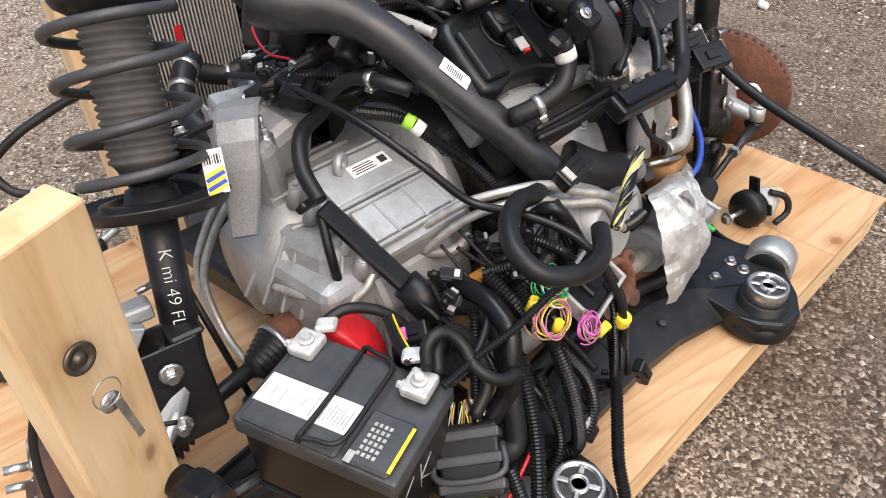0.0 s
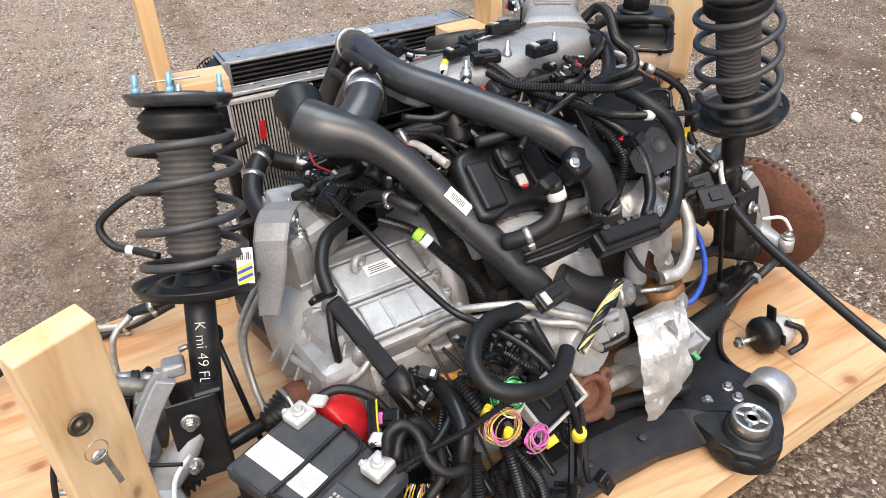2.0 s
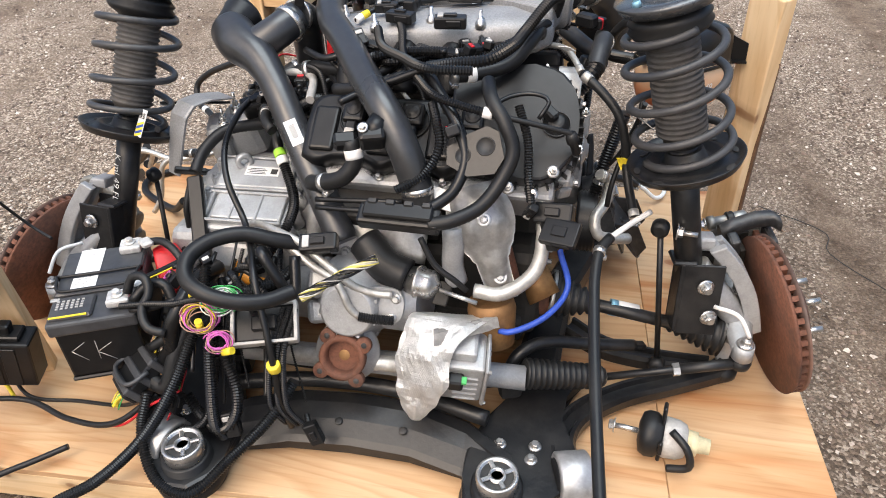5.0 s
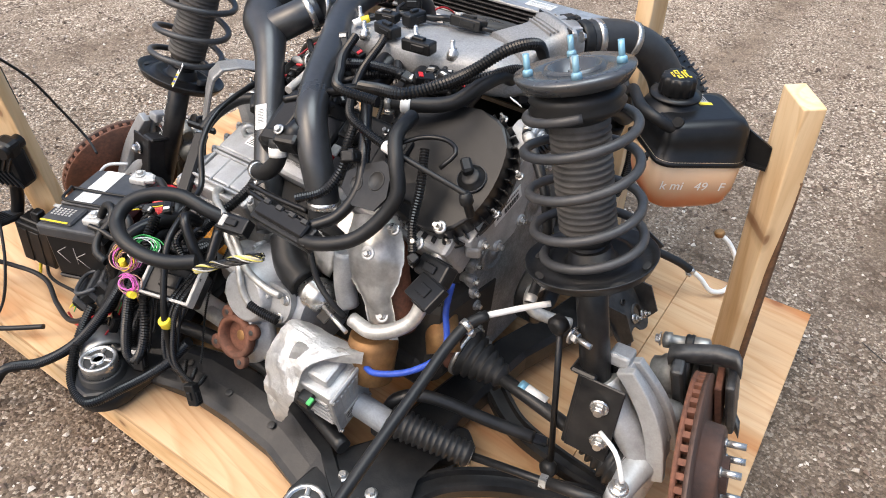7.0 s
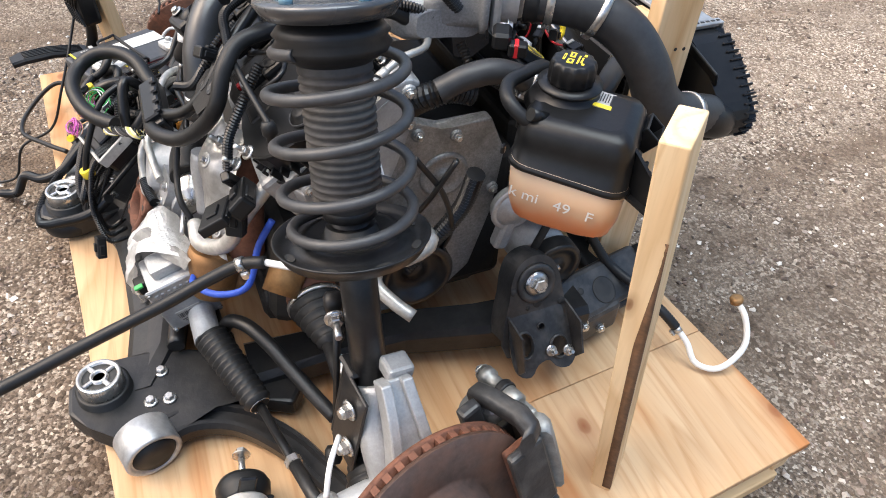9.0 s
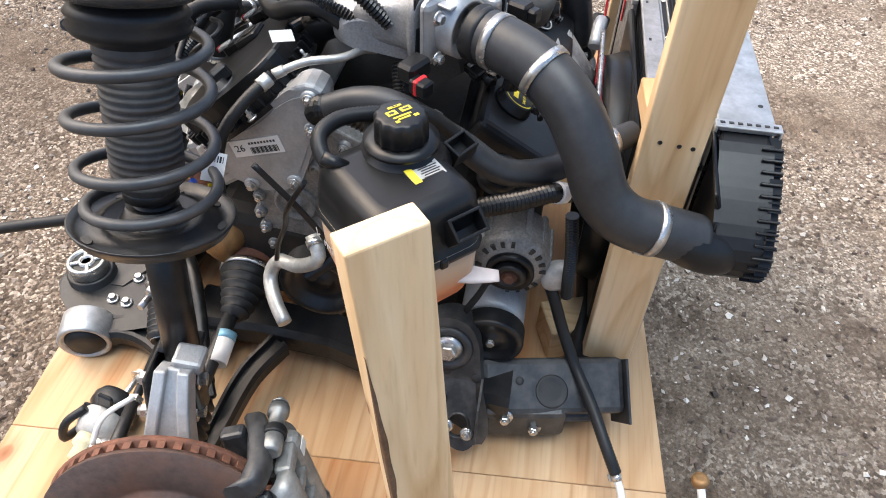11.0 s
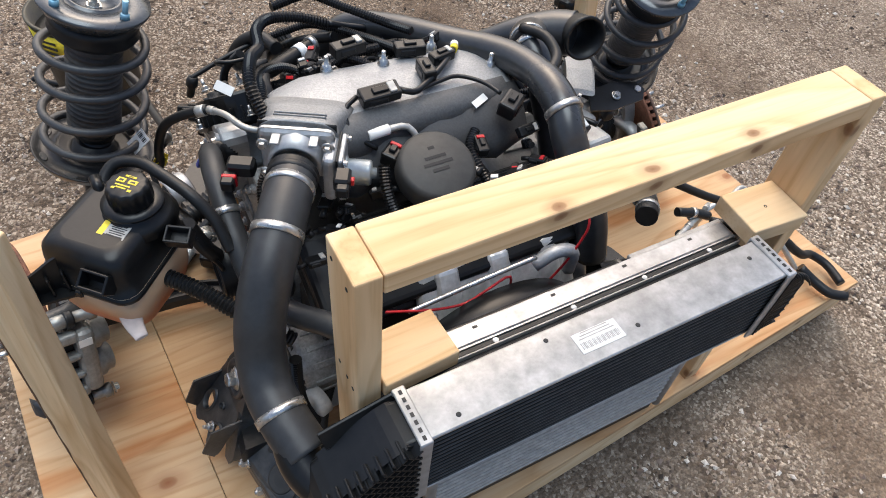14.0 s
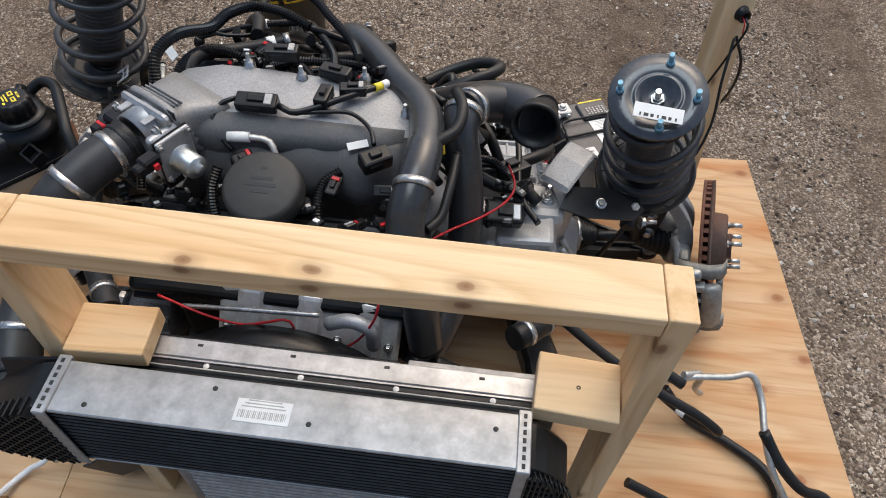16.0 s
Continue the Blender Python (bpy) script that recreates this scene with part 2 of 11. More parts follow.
PLASTIC = mat("black_plastic", (0.0075, 0.0079, 0.0086), 0.33, dirt=(0.024, 0.023, 0.023), dirt_amount=0.28, bump=0.12, spec=0.32)
GLOSSY = mat("smooth_black_pipe", (0.027, 0.0285, 0.031), 0.3, dirt=(0.034, 0.033, 0.033), dirt_amount=0.3, bump=0.05, patch=6, spec=0.65)
RUBBER = mat("black_rubber", (0.0105, 0.011, 0.0118), 0.42, dirt=(0.032, 0.031, 0.030), dirt_amount=0.35, bump=0.15, spec=0.32)
LOOM = mat("black_loom", (0.0065, 0.0068, 0.0074), 0.3, dirt=(0.022, 0.021, 0.021), dirt_amount=0.28, bump=0.12, spec=0.38)
BLACKSTEEL = mat("black_painted_steel", (0.0105, 0.0112, 0.0125), 0.34, 0.1, dirt=(0.045, 0.042, 0.039), dirt_amount=0.45, bump=0.25, grain=90, patch=16, spec=0.4)
SPRINGC = mat("spring_coating", (0.034, 0.0358, 0.039), 0.42, 0.0, dirt=(0.085, 0.08, 0.076), dirt_amount=0.5, bump=0.2)
TOPPLATE = mat("coated_top_plate", (0.060, 0.066, 0.073), 0.24, 0.35, dirt=(0.11, 0.112, 0.115), dirt_amount=0.5, bump=0.12, spec=0.8)
BOOT = mat("dusty_rubber", (0.066, 0.063, 0.060), 0.6, dirt=(0.14, 0.13, 0.12), dirt_amount=0.6, bump=0.2, spec=0.25)
DIRTYCAST = mat("grimy_casting", (0.29, 0.288, 0.282), 0.52, 0.5, dirt=(0.09, 0.084, 0.075), dirt_amount=0.6, grain=200, patch=18, bump=0.4, spread=0.3)
DARKCAST = mat("dark_casting", (0.022, 0.0215, 0.02), 0.6, 0.3, dirt=(0.055, 0.046, 0.038), dirt_amount=0.6, bump=0.4, patch=20)
CAST = mat("cast_aluminium", (0.41, 0.418, 0.425), 0.46, 0.45, dirt=(0.19, 0.187, 0.18), dirt_amount=0.5, grain=240, patch=20, bump=0.3, spread=0.10)
PLENUM = mat("sandy_grey_aluminium", (0.30, 0.305, 0.312), 0.48, 0.3, dirt=(0.15, 0.15, 0.15), dirt_amount=0.5, grain=260, bump=0.35)
ALU = mat("sheet_aluminium", (0.46, 0.463, 0.465), 0.4, 0.6, dirt=(0.25, 0.247, 0.24), dirt_amount=0.6, grain=40, bump=0.06)
DUSTY = mat("dusty_black_steel", (0.026, 0.0275, 0.030), 0.42, 0.1, dirt=(0.11, 0.104, 0.097), dirt_amount=0.65, bump=0.3, grain=90, patch=22)
HOSEMAT = mat("matt_black_hose", (0.027, 0.0283, 0.0305), 0.42, dirt=(0.04, 0.039, 0.038), dirt_amount=0.35, bump=0.1, spec=0.42)
STEEL = mat("bright_steel", (0.56, 0.555, 0.54), 0.28, 0.85, dirt=(0.18, 0.16, 0.135), dirt_amount=0.6, bump=0.1, patch=40)
RUST = mat("rusted_iron", (0.155, 0.062, 0.036), 0.78, 0.15, dirt=(0.06, 0.035, 0.026), dirt_amount=0.8, grain=90, bump=0.4, spread=0.35)
RUSTFACE = mat("worn_disc_face", (0.085, 0.055, 0.045), 0.6, 0.4, dirt=(0.16, 0.07, 0.04), dirt_amount=0.8, grain=70, bump=0.2)
FIN = mat("dark_fins", (0.022, 0.022, 0.023), 0.5, 0.3, dirt=(0.012, 0.012, 0.012), dirt_amount=0.5, bump=0.05)
PALE = mat("pale_aluminium_tube", (0.52, 0.515, 0.49), 0.42, 0.6, dirt=(0.24, 0.22, 0.19), dirt_amount=0.6, bump=0.1)
WHITE = mat("white_label", (0.78, 0.78, 0.76), 0.55, dirt=(0.45, 0.43, 0.40), dirt_amount=0.35, bump=0.02, spread=0.05)
INK = mat("black_ink", (0.02, 0.02, 0.02), 0.6, bump=0.0)
YELLOW = mat("yellow_tape", (0.80, 0.62, 0.03), 0.5, dirt=(0.4, 0.3, 0.08), dirt_amount=0.3, bump=0.05)
REDP = mat("red_plastic", (0.52, 0.012, 0.018), 0.45, dirt=(0.2, 0.02, 0.02), dirt_amount=0.4, bump=0.05)
BLUEC = mat("blue_sleeve", (0.02, 0.07, 0.42), 0.5, dirt=(0.02, 0.03, 0.1), dirt_amount=0.4, bump=0.05)
GREENW = mat("green_wire", (0.05, 0.42, 0.10), 0.5, bump=0.02)
PINKW = mat("violet_wire", (0.60, 0.12, 0.44), 0.5, bump=0.02)
TANW = mat("tan_wire", (0.42, 0.25, 0.18), 0.5, bump=0.02)
LIME = mat("lime_plastic", (0.35, 0.75, 0.05), 0.45, bump=0.02)
CYAN = mat("light_blue_zinc", (0.20, 0.42, 0.55), 0.4, 0.3, dirt=(0.25, 0.27, 0.28), dirt_amount=0.5, bump=0.05)
CREAM = mat("cream_plastic", (0.62, 0.56, 0.36), 0.5, dirt=(0.35, 0.28, 0.16), dirt_amount=0.4, bump=0.05)
TAPE = mat("grey_cloth_tape", (0.42, 0.41, 0.39), 0.55, 0.15, dirt=(0.30, 0.28, 0.26), dirt_amount=0.5, bump=0.25)
BATTERY = mat("battery_grey", (0.04, 0.042, 0.046), 0.42, dirt=(0.11, 0.105, 0.1), dirt_amount=0.3, bump=0.05)
BRASS = mat("rusty_brass", (0.30, 0.17, 0.07), 0.55, 0.6, dirt=(0.16, 0.07, 0.03), dirt_amount=0.6, bump=0.2)
FOIL = foil_mat()
SHIELD = mat("stamped_heat_shield", (0.66, 0.66, 0.65), 0.36, 0.55, dirt=(0.30, 0.285, 0.26), dirt_amount=0.6, grain=55, patch=22, bump=0.35, spread=0.18)
TANK = tank_mat()
PINE = wood_mat("sawn_pine", (0.755, 0.580, 0.365), (0.635, 0.455, 0.262), (0.20, 0.095, 0.045), 0, 2.6, 1.3)
PLY = wood_mat("plywood_face", (0.555, 0.380, 0.226), (0.437, 0.265, 0.132), (0.25, 0.095, 0.04), 0, 1.6, 1.2, (0.80, 0.52, 0.34))
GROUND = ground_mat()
STONE = stone_mat()


# ---- mesh helpers ----
def V(*a):
    return Vector(a[0]) if len(a) == 1 else Vector(a)


def axis_frame(d):
    d = Vector(d).normalized()
    u = d.cross(Vector((0, 0, 1)))
    if u.length < 1e-4:
        u = Vector((1, 0, 0))
    u.normalize()
    return d, u, d.cross(u).normalized()


def basis(at, x, z):
    """A pose at a point, its x axis along x and its z axis near z."""
    x = Vector(x).normalized()
    y = Vector(z).cross(x).normalized()
    zz = x.cross(y)
    m = Matrix((x, y, zz)).transposed().to_4x4()
    m.translation = Vector(at)
    return m


def box(bm, at, size, rot=(0, 0, 0), bevel=0.0, m=None, seg=1):
    """A block; m or rot turn it."""
    t = (m if m is not None else pose(*at, *rot)) @ Matrix.Diagonal((*size, 1))
    got = bmesh.ops.create_cube(bm, size=1, matrix=t)
    if bevel > 0:
        edges = {e for v in got["verts"] for e in v.link_edges}
        bmesh.ops.bevel(bm, geom=list(edges), offset=bevel, segments=seg, affect="EDGES", profile=0.5)
    return bm


def ring_loft(bm, rings, closed_ends=True, smooth=True, wrap=False):
    """Joins rings of points, each as many, with faces."""
    vs = [[bm.verts.new(p) for p in r] for r in rings]
    n = len(vs[0])
    pairs = list(zip(vs, vs[1:])) + ([(vs[-1], vs[0])] if wrap else [])
    for a, b in pairs:
        for i in range(n):
            f = bm.faces.new((a[i], a[(i + 1) % n], b[(i + 1) % n], b[i]))
            f.smooth = smooth
    if closed_ends and not wrap:
        bm.faces.new(vs[0][::-1])
        bm.faces.new(vs[-1])
    return bm


def circle(c, u, w, r, n, r2=None):
    return [Vector(c) + u * (r * math.cos(2 * math.pi * i / n)) + w * ((r2 or r) * math.sin(2 * math.pi * i / n)) for i in range(n)]


def cyl(bm, a, b, r, r2=None, n=20, smooth=True):
    a, b = Vector(a), Vector(b)
    d, u, w = axis_frame(b - a)
    r2 = r if r2 is None else r2
    return ring_loft(bm, [circle(a, u, w, r, n), circle(b, u, w, r2, n)], True, smooth)


def lathe(bm, at, axis, profile, n=28, smooth=True, ends=True):
    """Turns a profile of (distance along the axis, radius)."""
    d, u, w = axis_frame(axis)
    at = Vector(at)
    return ring_loft(bm, [circle(at + d * h, u, w, max(r, 1e-4), n) for h, r in profile], ends, smooth)


def curve(pts, step=0.012):
    """An even, smooth line through the points."""
    p = [Vector(q) for q in pts]
    if len(p) == 2:
        n = max(2, int((p[1] - p[0]).length / step))
        return [p[0].lerp(p[1], i / n) for i in range(n + 1)]
    q = [p[0] * 2 - p[1]] + p + [p[-1] * 2 - p[-2]]
    fine = []
    for i in range(1, len(q) - 2):
        p0, p1, p2, p3 = q[i - 1 : i + 3]
        t1 = max((p1 - p0).length, 1e-5) ** 0.5
        t2 = t1 + max((p2 - p1).length, 1e-5) ** 0.5
        t3 = t2 + max((p3 - p2).length, 1e-5) ** 0.5
        for k in range(24):
            t = t1 + (t2 - t1) * k / 24
            a1 = p0 * ((t1 - t) / t1) + p1 * (t / t1)
            a2 = p1 * ((t2 - t) / (t2 - t1)) + p2 * ((t - t1) / (t2 - t1))
            a3 = p2 * ((t3 - t) / (t3 - t2)) + p3 * ((t - t2) / (t3 - t2))
            b1 = a1 * ((t2 - t) / t2) + a2 * (t / t2)
            b2 = a2 * ((t3 - t) / (t3 - t1)) + a3 * ((t - t1) / (t3 - t1))
            fine.append(b1 * ((t2 - t) / (t2 - t1)) + b2 * ((t - t1) / (t2 - t1)))
    fine.append(p[-1])
    out, left = [fine[0]], step
    for a, b in zip(fine, fine[1:]):
        length = (b - a).length
        pos = 0.0
        while length - pos >= left > 0:
            pos += left
            out.append(a.lerp(b, pos / length))
            left = step
        left -= length - pos
    if (out[-1] - fine[-1]).length > step * 0.3:
        out.append(fine[-1])
    return out


def tube(bm, pts, r, n=10, step=0.012, rib=0.0, pitch=0.006, flat=1.0, ends=True):
    """A hose along the points. r: one radius, or a function of how far along (0 to 1). rib: depth of a corrugation."""
    if rib > 0:
        step = pitch / 2
    line = curve(pts, step)
    d0 = (line[1] - line[0]).normalized()
    _, u, w = axis_frame(d0)
    rings = []
    for i, c in enumerate(line):
        d = (line[min(i + 1, len(line) - 1)] - line[max(i - 1, 0)]).normalized()
        u = (u - d * u.dot(d)).normalized()
        w = d.cross(u)
        rad = r(i / (len(line) - 1)) if callable(r) else r
        if rib > 0 and i % 2:
            rad -= rib
        rings.append(circle(c, u, w, rad, n, rad * flat))
    return ring_loft(bm, rings, ends, smooth=rib < 0.0012)


def clampband(bm, at, d, r, wide=0.012):
    """A worm-drive hose clamp: band, housing and screw."""
    d, u, w = axis_frame(d)
    at = Vector(at)
    lathe(bm, at - d * wide / 2, d, [(0, r), (0, r + 0.0016), (wide, r + 0.0016), (wide, r)], 28)
    box(bm, (0, 0, 0), (wide * 1.25, 0.022, 0.009), m=basis(at + w * (r + 0.004), d, w), bevel=0.002)
    cyl(bm, at + w * (r + 0.006) - u * 0.014, at + w * (r + 0.006) - u * 0.004, 0.0055, n=10)


def bolt(bm, at, d, r=0.008, h=0.006, flange=True, stud=0.0):
    d, u, w = axis_frame(d)
    at = Vector(at)
    if flange:
        lathe(bm, at, d, [(0, r * 1.55), (h * 0.3, r * 1.5), (h * 0.35, r)], 14)
    ring_loft(bm, [circle(at + d * h * 0.3, u, w, r, 6), circle(at + d * h * 1.2, u, w, r, 6), circle(at + d * h * 1.35, u, w, r * 0.85, 6)], True, False)
    if stud:
        cyl(bm, at + d * h, at + d * (h + stud), r * 0.5, n=8)


def finish(ob, material):
    ob.data.materials.append(material)
    return ob


def part(name, bm, material, parent, label="", kind=""):
    """One mesh object out of a bmesh in world places, as a child of parent."""
    bmesh.ops.recalc_face_normals(bm, faces=bm.faces[:])
    me = bpy.data.meshes.new(name)
    bm.to_mesh(me)
    bm.free()
    ob = new(name, me)
    me.materials.append(material)
    if parent is not None:
        root = parent
        base = Vector(parent["base"]) if "base" in parent else parent.matrix_world.translation
        ob.parent = root
        for v in me.vertices:
            v.co -= base
        ob["base"] = tuple(base)
        if label:
            tagged(ob, label)
    return ob


def thing(name, at, label, category, group="", kind=""):
    """The Empty at a thing's base, which parents its parts."""
    e = new(name)
    e.empty_display_size = 0.05
    e.location = at
    e["base"] = tuple(at)
    return tagged(e, label, category, group, kind)


def single(name, bm, material, label, category, at=None, group="", kind=""):
    """A thing of one mesh."""
    bmesh.ops.recalc_face_normals(bm, faces=bm.faces[:])
    me = bpy.data.meshes.new(name)
    bm.to_mesh(me)
    bm.free()
    me.materials.append(material)
    ob = new(name, me)
    if at is not None:
        for v in me.vertices:
            v.co -= Vector(at)
        ob.location = at
        ob["base"] = tuple(at)
    return tagged(ob, label, category, group, kind)


def B():
    return bmesh.new()


def hose(name, pts, r, material, label, category="hose", rib=0.0, pitch=0.006, n=10, clamps=(), group="", flat=1.0):
    """A hose or cable as a thing, with its clamps as parts: (how far along, kind)."""
    pts = [Vector(p) for p in pts]
    e = thing(name, pts[0], label, category, group)
    part("tube", tube(B(), pts, r, n, rib=rib, pitch=pitch, flat=flat), material, e)
    line = curve(pts, 0.006)
    rad = r if not callable(r) else r(0)
    for at, kind in clamps:
        i = min(int(at * (len(line) - 1)), len(line) - 2)
        d = line[i + 1] - line[i]
        if kind == "clamp":
            b = B()
            clampband(b, line[i], d, (r(at) if callable(r) else r) + 0.0005)
            part("hose_clamp", b, STEEL, e, "bright steel worm-drive hose clamp")
        else:
            m = {"yellow": YELLOW, "white": WHITE, "lime": LIME, "pale": PALE, "blue": BLUEC}[kind]
            j = min(i + 3, len(line) - 1)
            part("tape_band", tube(B(), [line[i], line[i].lerp(line[j], 0.5), line[j]], rad + 0.0018, 12, 0.006), m, e, kind + " tape band")
    return e
PINE_UP = wood_mat("sawn_pine_upright", (0.755, 0.580, 0.365), (0.635, 0.455, 0.262), (0.20, 0.095, 0.045), 2, 2.6, 1.3)
PINE_Y = wood_mat("sawn_pine_across", (0.755, 0.580, 0.365), (0.635, 0.455, 0.262), (0.20, 0.095, 0.045), 1, 2.6, 1.3)
DECK = 0.112      # top of the plywood
EARTH = -0.03     # the ground


# ---- ground ----
def build_ground():
    b = B()
    n = 90
    half = 7.0
    grid = {}
    for i in range(n + 1):
        for j in range(n + 1):
            x, y = -half + 2 * half * i / n, -half + 2 * half * j / n
            z = EARTH + 0.012 * noise.noise(Vector((x * 1.3, y * 1.3, 0))) + 0.006 * noise.noise(Vector((x * 5, y * 5, 3)))
            grid[i, j] = b.verts.new((x, y, z))
    for i in range(n):
        for j in range(n):
            b.faces.new((grid[i, j], grid[i + 1, j], grid[i + 1, j + 1], grid[i, j + 1])).smooth = True
    far = 120
    outer = [b.verts.new((sx * far, sy * far, EARTH)) for sx, sy in ((-1, -1), (1, -1), (1, 1), (-1, 1))]
    sides = [[grid[i, 0] for i in range(n + 1)], [grid[n, j] for j in range(n + 1)],
             [grid[n - i, n] for i in range(n + 1)], [grid[0, n - j] for j in range(n + 1)]]
    for k, s in enumerate(sides):
        b.faces.new([outer[k], *([outer[(k + 1) % 4]]), *s[::-1]])
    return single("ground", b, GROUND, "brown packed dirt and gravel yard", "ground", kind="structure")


build_ground()


def build_stones():
    rng = random.Random(4)
    verts, faces = [], []
    for k in range(120000):
        r = 0.6 + 3.9 * rng.random() ** 0.8
        a = rng.uniform(0, 2 * math.pi)
        x, y = r * math.cos(a), r * math.sin(a)
        if -1.27 < x < 0.97 and -0.66 < y < 0.68:
            continue
        # bare in the wheel tracks, thick between them
        if rng.random() > 0.45 + 1.1 * noise.noise(Vector((x * 1.6 + y * 0.3, y * 0.22, 5))) + 0.5 * noise.noise(Vector((x * 2.1, y * 2.1, 9))):
            continue
        s = 0.0034 + 0.0085 * rng.random() ** 4
        z = EARTH + 0.012 * noise.noise(Vector((x * 1.3, y * 1.3, 0))) + 0.006 * noise.noise(Vector((x * 5, y * 5, 3))) + s * 0.2
        base = len(verts)
        t = rng.uniform(0, 6.28)
        for px, py, pz in ((1, 0, 0), (-0.2, 0.9, 0), (-1, -0.1, 0), (0.1, -1, 0), (0.1, 0.1, 0.7), (0, 0, -0.7)):
            jx, jy, jz = (px + rng.uniform(-0.3, 0.3)) * s, (py + rng.uniform(-0.3, 0.3)) * s * 0.8, (pz + rng.uniform(-0.2, 0.2)) * s
            verts.append((x + jx * math.cos(t) - jy * math.sin(t), y + jx * math.sin(t) + jy * math.cos(t), z + jz))
        for q in range(4):
            faces.append((base + q, base + (q + 1) % 4, base + 4))
            faces.append((base + (q + 1) % 4, base + q, base + 5))
    me = bpy.data.meshes.new("gravel")
    me.from_pydata(verts, [], faces)
    me.materials.append(STONE)
    tagged(new("gravel", me), "small loose grey and brown gravel stones", "gravel", kind="stuff")


build_stones()


# ---- pallet and lumber ----
PAL = pose(-0.147, 0.006, 0, 0, 0, 3.8)   # middle of the pallet and its turn
PL, PW = 2.14, 1.27


def build_pallet():
    e = thing("wooden_pallet", (-0.147, 0.006, EARTH), "large plywood shipping pallet on lumber runners, knotty and weathered", "pallet")

    def sheet(x0, x1, name="plywood_sheet"):
        b = B()
        box(b, (0, 0, 0), (x1 - x0, PW, 0.018), m=PAL @ pose((x0 + x1) / 2, 0, DECK - 0.009), bevel=0.0015)
        part(name, b, PLY, e, "knotty orange-tan plywood sheet")

    sheet(-PL / 2, 0.74)
    sheet(0.7412, PL / 2)
    for y in (-PW / 2 + 0.021, -0.2, 0.2, PW / 2 - 0.021):
        b = B()
        box(b, (0, 0, 0), (PL - 0.03, 0.038, 0.089), m=PAL @ pose(0, y, DECK - 0.0635), bevel=0.003)
        part("runner", b, PINE, e, "sawn pine runner")
    for x in (-PL / 2 + 0.05, -0.35, 0.35, PL / 2 - 0.05):
        b = B()
        box(b, (0, 0, 0), (0.089, PW - 0.06, 0.036), m=PAL @ pose(x, 0, EARTH + 0.017), bevel=0.003)
        part("bottom_board", b, PINE_Y, e, "pine bottom board")
    return e


build_pallet()


def screw_head(b, at, d):
    lathe(b, at, d, [(0, 0.0036), (0.0008, 0.0034), (0.0009, 0.0019), (0.0002, 0.0011)], 12)


def build_rack():
    e = thing("lumber_rack", (-0.125, 0.555, DECK), "sawn pine lumber rack standing on the pallet before the radiator", "rack")
    for x, y0, lean in ((0.325, 0.555, 0.0), (-0.574, 0.553, 0.0)):
        b = B()
        box(b, (x, y0, (1.0 + DECK) / 2), (0.038, 0.089, 1.0 - DECK), bevel=0.003, seg=2)
        p = part("post", b, PINE_UP, e, "upright pine two-by-four")
        out = 0.0192 if x > 0 else -0.0192
        for yy, zz in ((y0 - 0.025, 0.975), (y0 + 0.022, 0.968), (y0 - 0.02, 0.745), (y0 + 0.008, 0.742), (y0 + 0.028, 0.74), (y0 - 0.02, 0.16), (y0 + 0.01, 0.15)):
            s = B()
            screw_head(s, (x + out, yy, zz), (1 if x > 0 else -1, 0, 0))
            part("screw", s, DARKCAST, p, "dark screw head")
    b = B()
    box(b, (-0.1245, 0.554, 0.981), (0.859, 0.089, 0.038), bevel=0.003, seg=2)
    part("crossbeam", b, PINE, e, "knotty pine crossbeam laid flat")
    b = B()
    box(b, (0.243, 0.56, 0.735), (0.125, 0.089, 0.038), rot=(0, 0, 3), bevel=0.003, seg=2)
    part("block", b, PINE, e, "short pine block")
    b = B()
    box(b, (-0.49, 0.565, 0.735), (0.128, 0.1, 0.038), rot=(0, 0, -4), bevel=0.003, seg=2)
    part("block", b, PINE, e, "short pine block")
    s = B()
    screw_head(s, (-0.49, 0.568, 0.7535), (0, 0, 1))
    part("screw", s, DARKCAST, e)
    b = B()
    box(b, (0.22, 0.5, DECK + 0.045), (0.09, 0.14, 0.089), rot=(0, 0, 20), bevel=0.003)
    part("block", b, PINE_Y, e, "pine offcut on the deck")
    return e


build_rack()


def leaning_post(name, top, foot, wide, label, turn):
    """A two-by-four from foot to top; wide is the way of its broad side."""
    top, foot = Vector(top), Vector(foot)
    d = (top - foot).normalized()
    m = basis((top + foot) / 2, wide, d)
    e = thing(name, foot, label, "post")
    b = B()
    x = Vector(wide) - d * d.dot(Vector(wide))
    x.normalize()
    y = d.cross(x)
    mm = Matrix((x, y, d)).transposed().to_4x4()
    mm.translation = (top + foot) / 2
    box(b, (0, 0, 0), (0.089, 0.038, (top - foot).length), m=mm, bevel=0.003, seg=2)
    part("lumber", b, PINE_UP, e)
    return e, mm


post_b, mb = leaning_post("wooden_post", (0.745, 0.222, 0.895), (0.772, 0.288, DECK), (-0.62, 0.785, 0), "upright pine two-by-four with a strip of bark, holding the coolant tank", 0)
b = B()
L = (Vector((0.745, 0.222, 0.895)) - Vector((0.772, 0.288, DECK))).length
rings = []
for k in range(41):
    t = k / 40
    z = -L / 2 + 0.01 + t * L * 0.80
    wv = (0.006 + 0.004 * noise.noise(Vector((k * 0.35, 1, 2)))) * min(1, (1 - t) * 4) + 0.0004
    rings.append([mb @ Vector(p) for p in ((-0.0449, -0.0193, z), (-0.0446 + wv, -0.0193, z), (-0.0446 + wv * 0.6, -0.012, z), (-0.0449, -0.0193 + 0.016 * min(1, (1 - t) * 3), z))])
ring_loft(b, rings)
